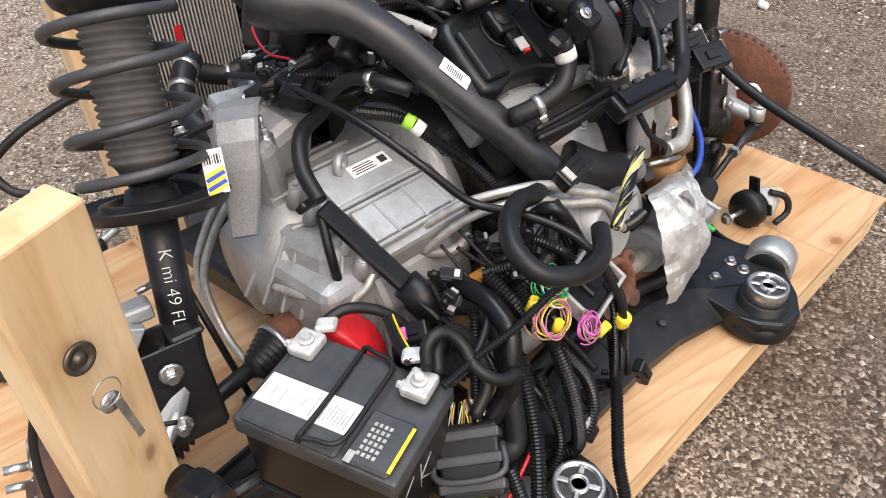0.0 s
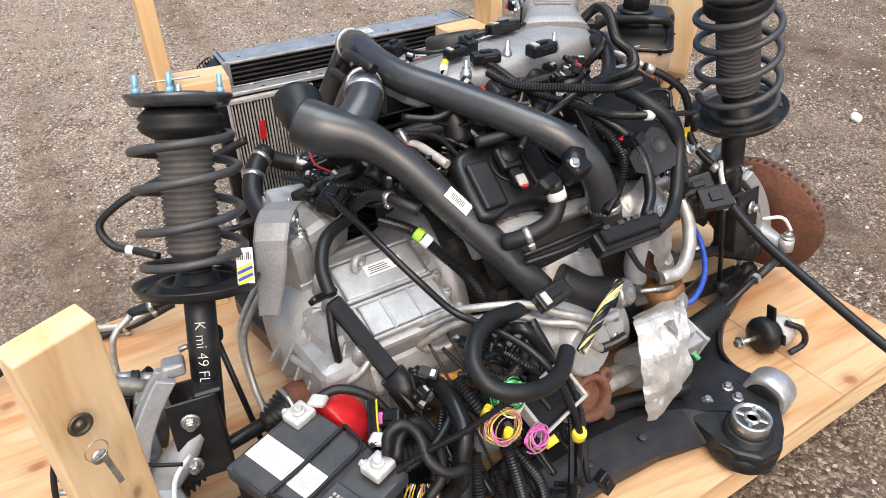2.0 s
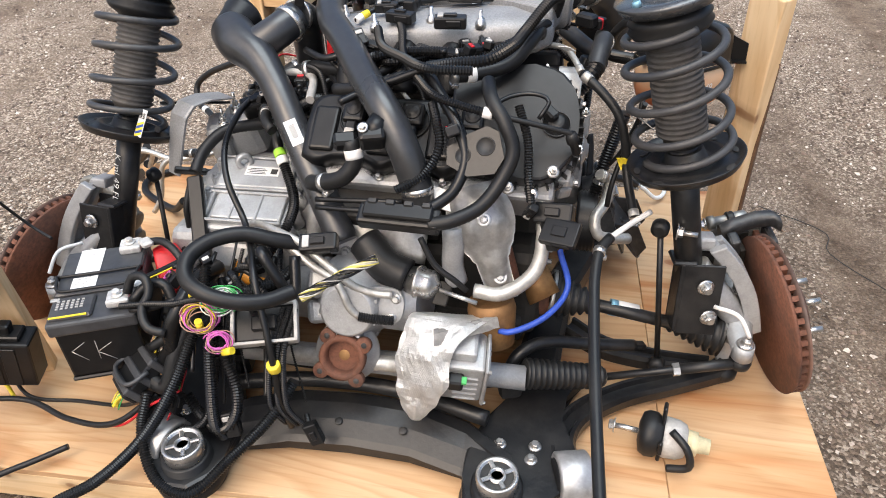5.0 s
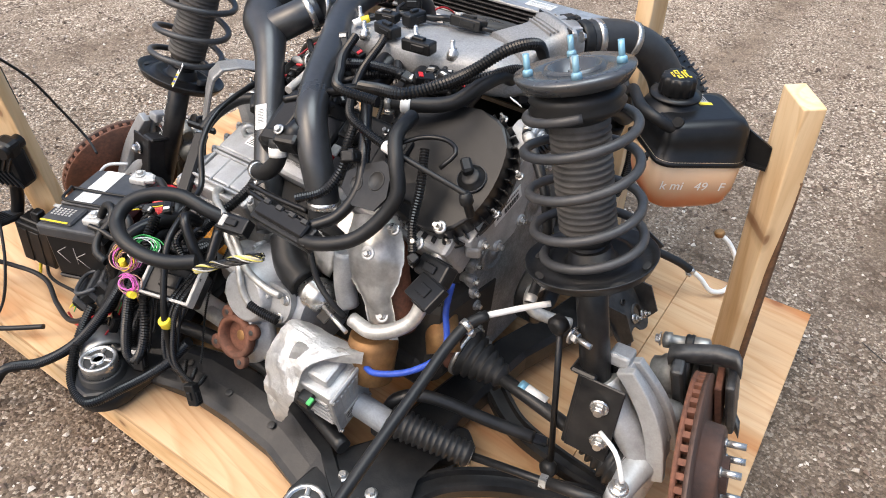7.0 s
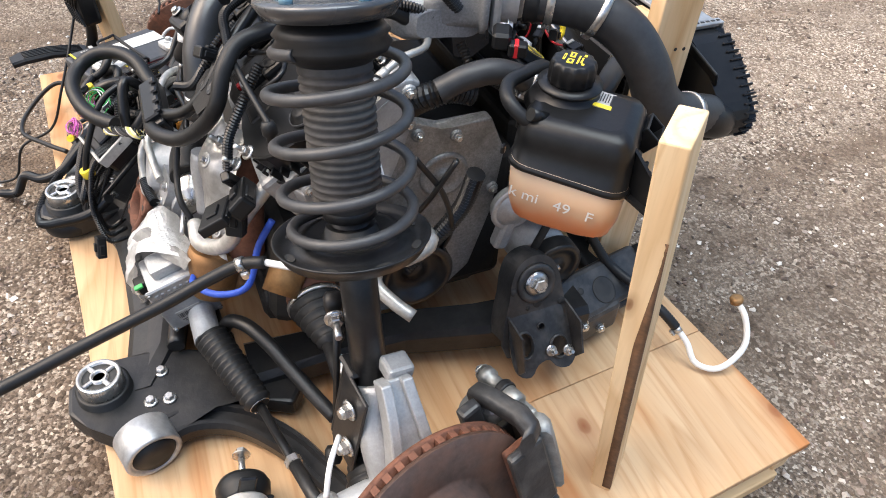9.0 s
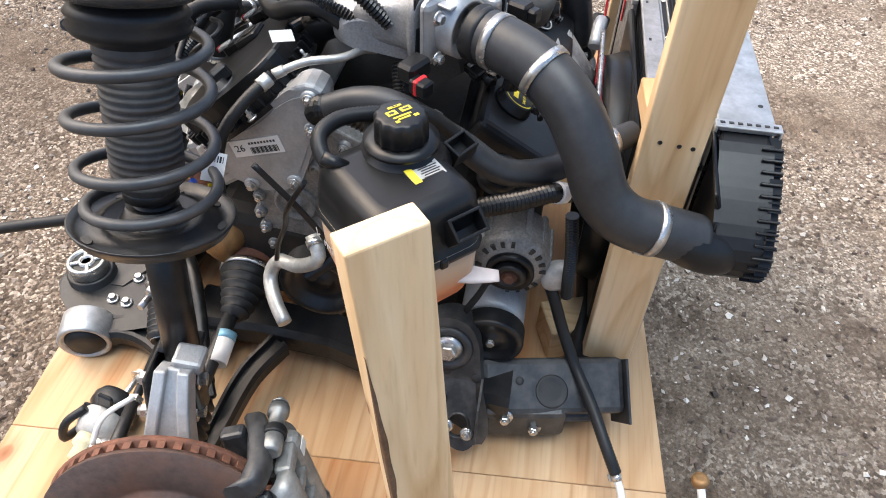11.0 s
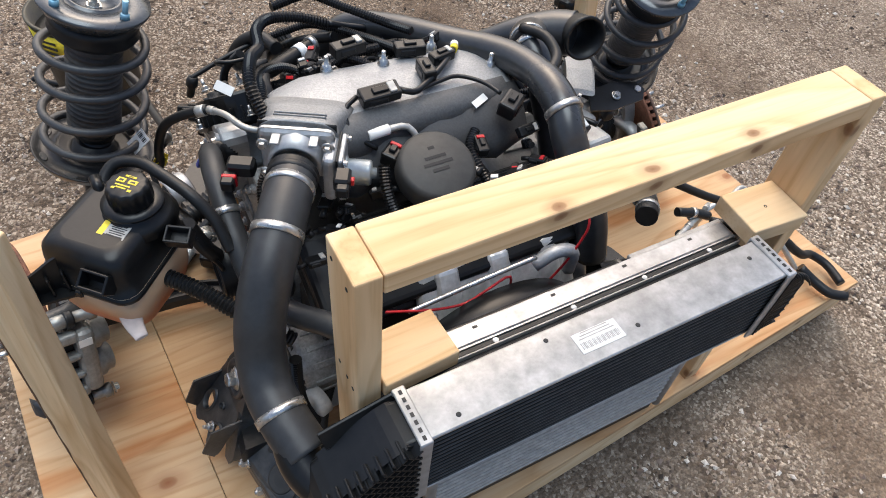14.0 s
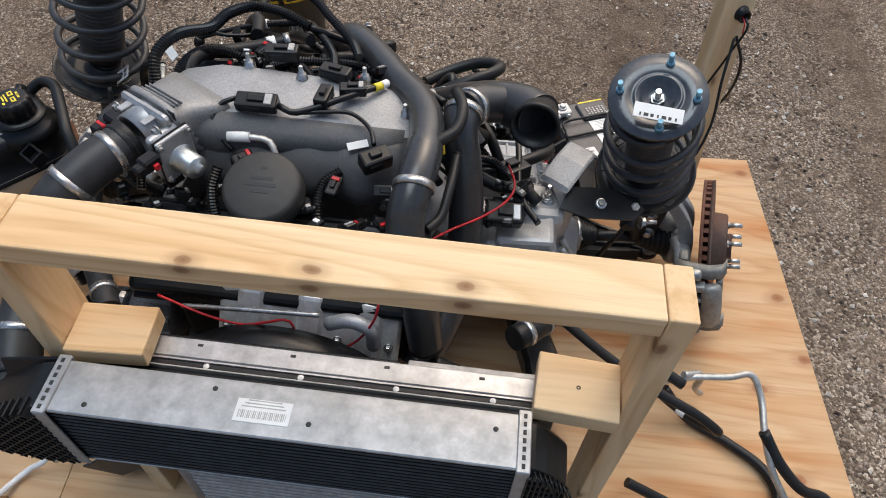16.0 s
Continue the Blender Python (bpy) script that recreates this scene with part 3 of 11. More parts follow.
part("bark_edge", b, mat("bark", (0.13, 0.065, 0.03), 0.85, bump=0.4, spread=0.4), post_b, "dark bark edge")

LOCKMETAL = mat("tarnished_lock", (0.17, 0.14, 0.11), 0.35, 0.8, dirt=(0.04, 0.03, 0.025), dirt_amount=0.7, patch=60)
post_a, ma = leaning_post("wooden_post", (-0.851, -0.473, 0.902), (-0.875, -0.40, DECK), (0.9, 0.42, 0), "upright pine two-by-four with a metal grommet and a ring of keys", 0)
b = B()
kc, kn = Vector((-0.853, -0.497, 0.79)), Vector((0.4, -0.9, 0.05)).normalized()
lathe(b, kc, kn, [(0, 0.014), (0.002, 0.0135), (0.0025, 0.010), (0.0005, 0.009), (0.0005, 0.005), (0.004, 0.0045), (0.004, 0.001)], 24)
gb = kc - kn * 0.047
g2 = B()
lathe(g2, gb, -kn, [(-0.004, 0.012), (0, 0.019), (0.006, 0.019), (0.009, 0.016), (0.022, 0.0155), (0.022, 0.012), (0.012, 0.011)], 24)
part("lock_barrel", g2, PLASTIC, post_a, "black barrel behind the lock")
g2 = B()
tube(g2, [gb - kn * 0.015, gb - kn * 0.04 + Vector((0, 0, -0.01)), gb - kn * 0.05 + Vector((0.02, 0, -0.07)), gb - kn * 0.03 + Vector((0.04, 0.02, -0.18))], 0.003, 8)
part("lock_lead", g2, LOOM, post_a, "black lead of the lock")
g2 = B()
tube(g2, [gb - kn * 0.018 + Vector((0.005, 0, 0)), gb - kn * 0.035 + Vector((0.006, 0, -0.006)), gb - kn * 0.044 + Vector((0.008, 0, -0.03))], 0.0018, 6)
part("lock_wire", g2, REDP, post_a, "thin red wire")
gr = part("lock_cylinder", b, LOCKMETAL, post_a, "round metal lock set in the wood")
b = B()
_, ku, kw = axis_frame(kn)
lathe(b, kc + kn * 0.013 + Vector((0, 0, -0.034)), kn, [(0, 0.0128), (0.0008, 0.0135), (0.0016, 0.0128), (0.0008, 0.0121), (0, 0.0128)], 24, ends=False)
box(b, (0, 0, 0), (0.007, 0.0016, 0.055), m=basis(kc + kn * 0.012 + Vector((0.008, 0, -0.072)), Vector((0.9, 0.4, 0.12)), (0.1, 0, 1)))
lathe(b, kc + kn * 0.010 + Vector((0.001, 0, -0.047)), kn, [(0, 0.002), (0, 0.0095), (0.0016, 0.0095), (0.0016, 0.002)], 16)
part("keys", b, STEEL, post_a, "ring with a thin steel key")


# ---- springs, dampers, discs ----
def build_strut(top, seat, foot, label, turns, phase, tag_side, stud_axis):
    top, seat, foot = Vector(top), Vector(seat), Vector(foot)
    d = (top - seat).normalized()
    e = thing("suspension_strut", foot, label, "suspension strut", "suspension struts")
    _, u, w = axis_frame(d)
    h = (top - seat).length
    # top plate with bearing well
    b = B()
    lathe(b, top, d, [(-0.022, 0.055), (-0.02, 0.078), (-0.008, 0.086), (-0.004, 0.088), (0, 0.087), (0.001, 0.048), (-0.004, 0.044), (0.004, 0.043), (0.004, 0.038), (-0.012, 0.030), (-0.016, 0.012), (-0.016, 0.001)], 40)
    part("top_mount", b, TOPPLATE, e, "round grey-coated top mount plate")
    b = B()
    lathe(b, top - d * 0.075, d, [(0, 0.046), (0.012, 0.066), (0.022, 0.072), (0.03, 0.066), (0.036, 0.071), (0.044, 0.064), (0.053, 0.055)], 32)
    part("spring_insulator", b, RUBBER, e, "ribbed rubber upper spring insulator")
    for k in range(4):
        a = stud_axis + [0.0, 1.75, math.pi, math.pi + 1.4][k]
        at = top + u * 0.067 * math.cos(a) + w * 0.067 * math.sin(a)
        b = B()
        cyl(b, at, at + d * 0.032, 0.0048, n=10)
        lathe(b, at, d, [(0, 0.0078), (0.008, 0.0074), (0.010, 0.005)], 12)
        part("stud", b, CYAN, e, "pale blue zinc stud")
    b = B()
    cyl(b, top - d * 0.014, top + d * 0.016, 0.0055, n=14)
    lathe(b, top - d * 0.014, d, [(0, 0.014), (0.005, 0.013), (0.005, 0.010), (0.011, 0.009), (0.011, 0.006)], 6, smooth=False)
    part("rod_nut", b, STEEL, e, "steel damper rod and nut")
    # coil
    b = B()
    pts = []
    start, end = 0.012, h - 0.055
    steps = int(turns * 22)
    for i in range(steps + 1):
        f = i / steps
        z = start + (end - start) * (0.10 * f + 0.90 * (f - 0.045 * math.sin(2 * math.pi * f)))
        a = phase + turns * 2 * math.pi * f
        r = 0.086 - 0.020 * max(0, f - 0.88) / 0.12 - 0.012 * max(0, 0.10 - f) / 0.10
        pts.append(seat + d * z + u * r * math.cos(a) + w * r * math.sin(a))
    tube(b, pts, 0.0078, 10, 0.014)
    part("coil_spring", b, SPRINGC, e, "dark grey coil spring")
    # bellows
    b = B()
    prof = [(0.035, 0.030)]
    z, k = 0.055, 0
    while z < h - 0.085:
        prof += [(z, 0.0415), (z + 0.0035, 0.0465), (z + 0.007, 0.0465)]
        z += 0.0105
    prof += [(h - 0.08, 0.046), (h - 0.06, 0.048), (h - 0.05, 0.04)]
    lathe(b, seat, d, prof, 28)
    part("dust_boot", b, BOOT, e, "ribbed rubber dust boot")
    # lower seat
    b = B()
    lathe(b, seat, d, [(-0.020, 0.032), (-0.015, 0.06), (-0.017, 0.085), (-0.014, 0.100), (0.0, 0.1075), (0.003, 0.109), (0.004, 0.1065), (-0.005, 0.100), (-0.008, 0.088), (-0.004, 0.076), (0.004, 0.070), (0.005, 0.060), (-0.003, 0.048), (0.0, 0.040), (0.02, 0.034)], 40)
    part("spring_seat", b, BLACKSTEEL, e, "pressed black lower spring seat")
    for k in range(8):
        b = B()
        a = 0.3 + k * 0.785
        rad = u * math.cos(a) + w * math.sin(a)
        at = seat - d * 0.0062 + rad * 0.091
        tan = d.cross(rad)
        ring_loft(b, [circle(at, tan, rad, 0.0125, 16, 0.0062), circle(at + d * 0.0012, tan, rad, 0.0118, 16, 0.0056)])
        part("drain_slot", b, INK, e, "dark oval slot")
    # tube
    b = B()
    cyl(b, seat + d * 0.06, foot, 0.0275, n=24)
    lathe(b, seat + d * 0.05, d, [(0, 0.028), (0.0, 0.036), (-0.018, 0.036), (-0.02, 0.028)], 22)
    part("damper_tube", b, BLACKSTEEL, e, "black damper tube")
    return e, d, u, w


strut_r, dR, uR, wR = build_strut((0.494, -0.13, 0.992), (0.577, -0.141, 0.692), (0.650, -0.140, 0.345), "black coil-spring suspension strut with blue studs, brake side upright", 4.3, 2.0, 0, 0.7)
strut_l, dL, uL, wL = build_strut((-0.605, 0.057, 0.915), (-0.665, -0.062, 0.618), (-0.728, -0.165, 0.30), "black coil-spring suspension strut with a barcode tag, by the battery", 4.3, 0.4, 0, 0.3)


def tagbox(at, x, z, size, colours, parent, label):
    """A paper tag with coloured fields and plain bars."""
    m = basis(at, x, z)
    b = B()
    box(b, (0, 0, 0), (*size, 0.0012), m=m)
    t = part("tag", b, WHITE, parent, label)
    b = B()
    n = 7
    for k in range(n):
        box(b, (0, 0, 0), (size[0] * (0.035 + 0.03 * (k % 3)), size[1] * 0.22, 0.0016), m=m @ pose(size[0] * (-0.36 + 0.72 * k / (n - 1)), size[1] * 0.27, 0.0002))
    part("print", b, INK, t)
    if colours:
        b = B()
        for k in range(3):
            box(b, (0, 0, 0), (size[0] * 0.96, size[1] * 0.09, 0.0016), m=m @ pose(0, size[1] * (-0.42 + 0.2 * k), 0.0003, 0, 0, 20))
        part("stripe", b, YELLOW, t)
        b = B()
        for k in range(2):
            box(b, (0, 0, 0), (size[0] * 0.96, size[1] * 0.09, 0.0016), m=m @ pose(0, size[1] * (-0.32 + 0.2 * k), 0.0003, 0, 0, 20))
        part("stripe", b, BLUEC, t)
    return t


tagbox((-0.588, -0.118, 0.66), (0.85, -0.5, 0.1), (0.25, -0.85, 0.5), (0.03, 0.062), True, strut_l, "white barcode tag with yellow and blue stripes")
tagbox((-0.60, 0.112, 0.921), (1, -0.15, 0.0), dL, (0.085, 0.028), False, strut_l, "white paper strip on the top mount")
tagbox((0.500, -0.080, 0.727), (-0.2, 0.75, -0.25), (0.55, 0.45, 0.7), (0.03, 0.042), False, strut_r, "white barcode tag on the spring")


def build_corner(c, n, side, strut, label):
    """Brake disc, hub, knuckle and caliper of one wheel end. c: the disc's middle, n: its outward normal."""
    c, n = Vector(c), Vector(n).normalized()
    e = thing("brake_disc", c - Vector((0, 0, 0.17)), "rusty vented brake disc with a dark hub and wheel studs", "brake disc", "brake discs")
    _, u, w = axis_frame(n)
    b = B()
    lathe(b, c, n, [(0.006, 0.06), (0.006, 0.174), (0.014, 0.176), (0.014, 0.176), (0.014, 0.098), (0.0145, 0.09), (0.046, 0.086), (0.050, 0.08), (0.050, 0.036), (0.05, 0.0335), (0.062, 0.0335), (0.062, 0.02), (0.045, 0.018), (0.045, 0.001)], 56)
    part("outer_face", b, RUSTFACE, e, "worn rusty friction face and hat")
    b = B()
    lathe(b, c, n, [(-0.014, 0.05), (-0.014, 0.176), (-0.006, 0.174), (-0.006, 0.06)], 56)
    part("inner_face", b, RUST, e)
    k_n = 48
    for k in range(k_n):
        a = 2 * math.pi * k / k_n
        rad = u * math.cos(a) + w * math.sin(a)
        b = B()
        box(b, (0, 0, 0), (0.05, 0.011, 0.0125), m=basis(c + rad * 0.1495, rad, n))
        part("vane", b, RUST, e)
    # very dark brown ring filling the gap between the two faces
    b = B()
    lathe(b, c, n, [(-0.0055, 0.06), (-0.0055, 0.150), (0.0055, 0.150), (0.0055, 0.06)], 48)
    part("core", b, mat("core_brown" + side, (0.03, 0.014, 0.01), 0.9), e)
    for k in range(5):
        a = 2 * math.pi * k / 5 + 0.3
        at = c + n * 0.05 + (u * math.cos(a) + w * math.sin(a)) * 0.057
        b = B()
        cyl(b, at, at + n * 0.036, 0.0066, n=12)
        lathe(b, at, n, [(0, 0.010), (0.004, 0.009), (0.004, 0.0066)], 12)
        part("wheel_stud", b, STEEL, e, "steel wheel stud")
    return e, u, w


disc_r, du, dw = build_corner((0.832, -0.106, 0.304), (1, 0.22, 0.22), "a", strut_r, "")
disc_l, eu, ew = build_corner((-0.925, -0.165, 0.272), (-1, 0.18, 0.30), "b", strut_l, "")


def build_knuckle(side, c, foot, ball, tie, clamp_low, clamp_high):
    e = thing("steering_knuckle", Vector(ball), "cast aluminium steering knuckle bolted to the strut", "steering knuckle", "steering knuckles")
    c, foot, ball, tie = Vector(c), Vector(foot), Vector(ball), Vector(tie)
    if clamp_high[2] < clamp_low[2]:
        clamp_high, clamp_low = clamp_low, clamp_high
    b = B()
    hub = c.lerp(foot, 0.45)
    hub.z = c.z
    tube(b, [foot + Vector((0, 0, 0.10)), foot.lerp(hub, 0.5) + Vector((0, -0.02, 0.06)), hub + Vector((0, -0.02, 0.02))], lambda t: 0.026 + 0.012 * t, 12, 0.012, flat=0.75)
    tube(b, [hub + Vector((0, -0.02, 0.02)), hub.lerp(tie, 0.6), tie + Vector((0, 0, -0.015))], lambda t: 0.034 - 0.014 * t, 12, 0.012, flat=0.7)
    tube(b, [hub, hub.lerp(ball, 0.6), ball], lambda t: 0.036 - 0.014 * t, 12, 0.012, flat=0.7)
    lathe(b, hub - (c - hub).normalized() * 0.02, c - hub, [(0, 0.05), (0.01, 0.058), (0.04, 0.058), (0.045, 0.045)], 28)
    tube(b, [hub + Vector((0, 0.02, 0.04)), hub + Vector((0, 0.09, 0.05)), hub + Vector((0, 0.12, 0.02))], lambda t: 0.026 - 0.006 * t, 10, 0.012, flat=0.6)
    cyl(b, tie + Vector((0, 0, -0.022)), tie + Vector((0, 0, 0.012)), 0.022, 0.019, n=20)
    part("casting", b, CAST, e)
    y = Vector((0.25 if side > 0 else -0.2, -1, 0.12)).normalized()
    for f in (clamp_high, clamp_low):
        b = B()
        at = Vector(f)
        cyl(b, at - y * 0.045, at + y * 0.055, 0.0075, n=10)
        bolt(b, at + y * 0.036, y, 0.0115, 0.011, True)
        bolt(b, at - y * 0.036, -y, 0.0115, 0.011, True)
        part("clamp_bolt", b, STEEL, e, "large steel pinch bolt")
    b = B()
    cyl(b, tie + Vector((0, 0, 0.010)), tie + Vector((0, 0, 0.032)), 0.0075, n=10)
    bolt(b, tie + Vector((0, 0, 0.014)), (0, 0, 1), 0.0115, 0.010, True)
    part("joint_nut", b, STEEL, e, "steel nut")
    b = B()
    lathe(b, tie + Vector((0, 0, -0.052)), (0, 0, 1), [(0, 0.014), (0.006, 0.021), (0.018, 0.023), (0.028, 0.015)], 18)
    part("joint_boot", b, RUBBER, e, "black rubber joint boot")
    # pressed bracket that holds the knuckle to the strut
    hi, lo = Vector(clamp_high), Vector(clamp_low)
    up = (hi - lo).normalized()
    outx = Vector((1 if side > 0 else -1, 0.1, 0))
    for s in (-0.03, 0.03):
        b = B()
        box(b, (0, 0, 0), (0.082, 0.006, 0.165), m=basis((hi + lo) / 2 + y * s - outx * 0.012, outx, up), bevel=0.002)
        part("clamp_plate", b, BLACKSTEEL, e, "black pressed clamp plate")
    b = B()
    box(b, (0, 0, 0), (0.012, 0.066, 0.165), m=basis((hi + lo) / 2 - outx * 0.05, outx, up), bevel=0.005, seg=2)
    box(b, (0, 0, 0), (0.05, 0.064, 0.01), m=basis((hi + lo) / 2 - outx * 0.03 + up * 0.082, outx, up), bevel=0.004)
    part("clamp_back", b, BLACKSTEEL, e, "black bracket back")
    # two silver legs from the clamp down to the hub
    p0, p1 = hi + Vector((0.022 * side, 0.030, 0.070)), hub + Vector((0.030 * side, 0.0, 0.0))
    armd = (p1 - p0).normalized()
    across = armd.cross(outx).normalized()
    face = across.cross(armd)
    for name, hw0, hw1, th, off in (("arm", 0.022, 0.052, 0.005, 0.0), ("rib", -1, 0, 0.011, 1), ("rib", 1, 0, 0.011, 1)):
        b = B()
        rings = []
        for k in range(9):
            t = k / 8
            half = 0.017 + 0.026 * t ** 1.4
            c = p0.lerp(p1, t) + face * (0.020 * math.sin(math.pi * t)) * (1 if face.dot(outx) > 0 else -1)
            if name == "arm":
                q = [(-half, -th), (half, -th), (half, th), (-half, th)]
            else:
                q = [(hw0 * half - 0.009, -th - 0.006), (hw0 * half + 0.009, -th - 0.006), (hw0 * half + 0.009, th + 0.006), (hw0 * half - 0.009, th + 0.006)]
            rings.append([c + across * x + face * y for x, y in q])
        ring_loft(b, rings, True, False)
        bmesh.ops.bevel(b, geom=b.edges[:], offset=0.003, segments=2, affect="EDGES", profile=0.5)
        part(name, b, CAST, e, "dull silver cast arm" if name == "arm" else "raised cast rib")
    b = B()
    box(b, (0, 0, 0), (0.04, 0.045, 0.026), m=basis(hi + outx * 0.018 + up * 0.07 + Vector((0, 0.03, 0)), outx, up), bevel=0.006, seg=2)
    part("yoke", b, CAST, e)
    # pale sensor lead sleeve
    b = B()
    p0 = lo + y * 0.05 + Vector((0, 0, 0.03))
    tube(b, [p0 + Vector((0, 0, 0.01)), p0.lerp(tie, 0.35) + Vector((0.02 * side, -0.012, 0.035)), p0.lerp(tie, 0.75) + Vector((0.02 * side, -0.012, 0.02))], 0.0045, 8)
    part("sleeve", b, WHITE, e, "white sleeve of the sensor lead")
    return e


build_knuckle(1, (0.838, -0.105, 0.290), (0.650, -0.140, 0.345), (0.755, -0.15, 0.185), (0.752, -0.252, 0.322), (0.672, -0.162, 0.345), (0.655, -0.150, 0.415))
build_knuckle(-1, (-0.925, -0.165, 0.272), (-0.728, -0.165, 0.30), (-0.80, -0.22, 0.16), (-0.806, -0.315, 0.308), (-0.758, -0.175, 0.335), (-0.742, -0.155, 0.420))


def build_caliper(at, n, along, name_label, colour, frame_colour, big=1.0):
    """A sliding caliper over the edge of a disc, with a row of open windows in its bridge."""
    at, n, along = Vector(at), Vector(n).normalized(), Vector(along).normalized()
    e = thing("brake_caliper", at - Vector((0, 0, 0.08)), name_label, "brake caliper", "brake calipers")
    out = along.cross(n).normalized()
    m = Matrix((n, along, out)).transposed().to_4x4()
    m.translation = at
    m = m @ Matrix.Diagonal((big, big, big, 1))
    b = B()
    # outer slab, rounded over the edge of the disc
    rings = []
    for x, z, th, wd in ((0.016, 0.026, 0.012, 0.072), (0.030, 0.030, 0.013, 0.076), (0.044, 0.028, 0.014, 0.076), (0.054, 0.018, 0.012, 0.072)):
        tilt = 0 if x < 0.05 else 0.8
        u = Vector((math.sin(tilt), 0, math.cos(tilt)))
        rings.append([m @ (Vector((x, a * wd, z)) + u * th * c) for a, c in ((-1, -0.6), (-0.9, -1), (0.9, -1), (1, -0.6), (1, 0.5), (0.88, 1), (0.3, 1.08), (-0.3, 1.08), (-0.88, 1), (-1, 0.5))])
    ring_loft(b, rings, True, True)
    # bars between the windows
    for yy, wd in ((-0.066, 0.022), (-0.024, 0.014), (0.020, 0.014), (0.066, 0.022)):
        box(b, (0, 0, 0), (0.050, wd, 0.024), m=m @ pose(0.0, yy, 0.026), bevel=0.006, seg=2)
    box(b, (0, 0, 0), (0.036, 0.152, 0.060), m=m @ pose(-0.036, 0, 0.010), bevel=0.016, seg=3)
    for yy in (0.036, -0.036):
        lathe(b, m @ Vector((-0.036, yy, -0.010)), -n, [(0, 0.036 * big), (0.03, 0.036 * big), (0.037, 0.030 * big), (0.050, 0.029 * big), (0.054, 0.022 * big), (0.054, 0.001)], 26)
    part("housing", b, colour, e)
    b = B()
    for s in (-1, 1):
        rings = []
        for x, z, h in ((-0.050, -0.012, 0.015), (-0.020, -0.002, 0.014), (0.030, 0.006, 0.014), (0.060, 0.0, 0.014), (0.070, -0.018, 0.013)):
            rings.append([m @ Vector((x, s * 0.098 + 0.017 * a, z + h * c)) for a, c in ((-1, -0.6), (-0.6, -1), (0.6, -1), (1, -0.6), (1, 0.6), (0.6, 1), (-0.6, 1), (-1, 0.6))])
        ring_loft(b, rings, True, True)
    box(b, (0, 0, 0), (0.022, 0.22, 0.034), m=m @ pose(-0.030, 0, -0.040), bevel=0.006, seg=2)
    part("bracket", b, frame_colour, e, "cast caliper bracket")
    for s in (-1, 1):
        b = B()
        lathe(b, m @ Vector((0.015, s * 0.100, 0.018)), -n, [(0, 0.010), (0.004, 0.015), (0.034, 0.015), (0.036, 0.012), (0.070, 0.012), (0.072, 0.016), (0.086, 0.016), (0.088, 0.011)], 18)
        pin = part("slide_pin", b, PINZINC, e, "zinc slide pin sleeve")
        b = B()
        lathe(b, m @ Vector((-0.012, s * 0.100, 0.018)), -n, [(0, 0.017), (0.004, 0.0185), (0.008, 0.0165), (0.012, 0.0185), (0.016, 0.0165)], 18)
        part("pin_boot", b, RUBBER, pin, "black rubber boot")
        b = B()
        bolt(b, m @ Vector((-0.070, s * 0.100, 0.018)), -n, 0.009, 0.008)
        part("pin_bolt", b, STEEL, e, "zinc pin bolt")
    for s in (-1, 1):
        b = B()
        box(b, (0, 0, 0), (0.012, 0.12, 0.05), m=m @ pose(0.014 + 0.021 * s, 0, -0.016), bevel=0.002)
        part("brake_pad", b, RUST if s > 0 else DARKCAST, e, "worn brake pad")
    b = B()
    box(b, (0, 0, 0), (0.016, 0.150, 0.060), m=m @ pose(0.055, 0, -0.016), bevel=0.006, seg=2)
    part("outer_plate", b, frame_colour, e, "outer plate over the pad")
    # added dark plate under the bridge, its colour standing for shade in the windows
    b = B()
    box(b, (0, 0, 0), (0.040, 0.126, 0.010), m=m @ pose(0.0, 0, 0.008), bevel=0.002)
    part("pad_spring", b, DARKCAST, e, "dark backing plate added to give the windows their shade")
    b = B()
    box(b, (0, 0, 0), (0.024, 0.016, 0.001), m=m @ pose(-0.034, 0.052, 0.0408))
    part("sticker", b, WHITE, e, "small white sticker")
    return e


PINZINC = mat("grey_zinc_pin", (0.30, 0.305, 0.295), 0.42, 0.7, dirt=(0.12, 0.115, 0.10), dirt_amount=0.6, bump=0.15)
GREYCAST = mat("grey_zinc_casting", (0.31, 0.31, 0.295), 0.5, 0.45, dirt=(0.12, 0.112, 0.095), dirt_amount=0.7, bump=0.3)
DARKZINC = mat("dark_zinc_casting", (0.22, 0.22, 0.205), 0.55, 0.45, dirt=(0.09, 0.085, 0.07), dirt_amount=0.6, bump=0.3)
build_caliper((0.774, 0.057, 0.339), (1, 0.22, 0.22), (-0.156, -0.248, 0.957), "grey cast brake caliper over the edge of the disc", GREYCAST, DUSTY, 1.08)
build_caliper((-0.870, 0.020, 0.285), (-1, 0.18, 0.30), (-0.267, 0.101, -0.953), "dusty grey cast brake caliper on the disc edge", GREYCAST, DARKZINC)


# chalk writing on the left strut tube
sd = (Vector((-0.728, -0.165, 0.30)) - Vector((-0.665, -0.062, 0.618))).normalized()
sn = Vector((-0.25, -0.85, 0.35))
sn = (sn - sd * sn.dot(sd)).normalized()
sp_at = Vector((-0.665, -0.062, 0.618)) + sd * 0.125 + sn * 0.0282
# ---- subframe and steering ----
def plate_outline(points, m, thick):
    """A plate from an outline in its own plane."""
    b = B()
    top = [b.verts.new(m @ Vector((x, y, thick / 2))) for x, y in points]
    low = [b.verts.new(m @ Vector((x, y, -thick / 2))) for x, y in points]
    b.faces.new(top)
    b.faces.new(low[::-1])
    n = len(points)
    for i in range(n):
        b.faces.new((top[i], low[i], low[(i + 1) % n], top[(i + 1) % n]))
    return b


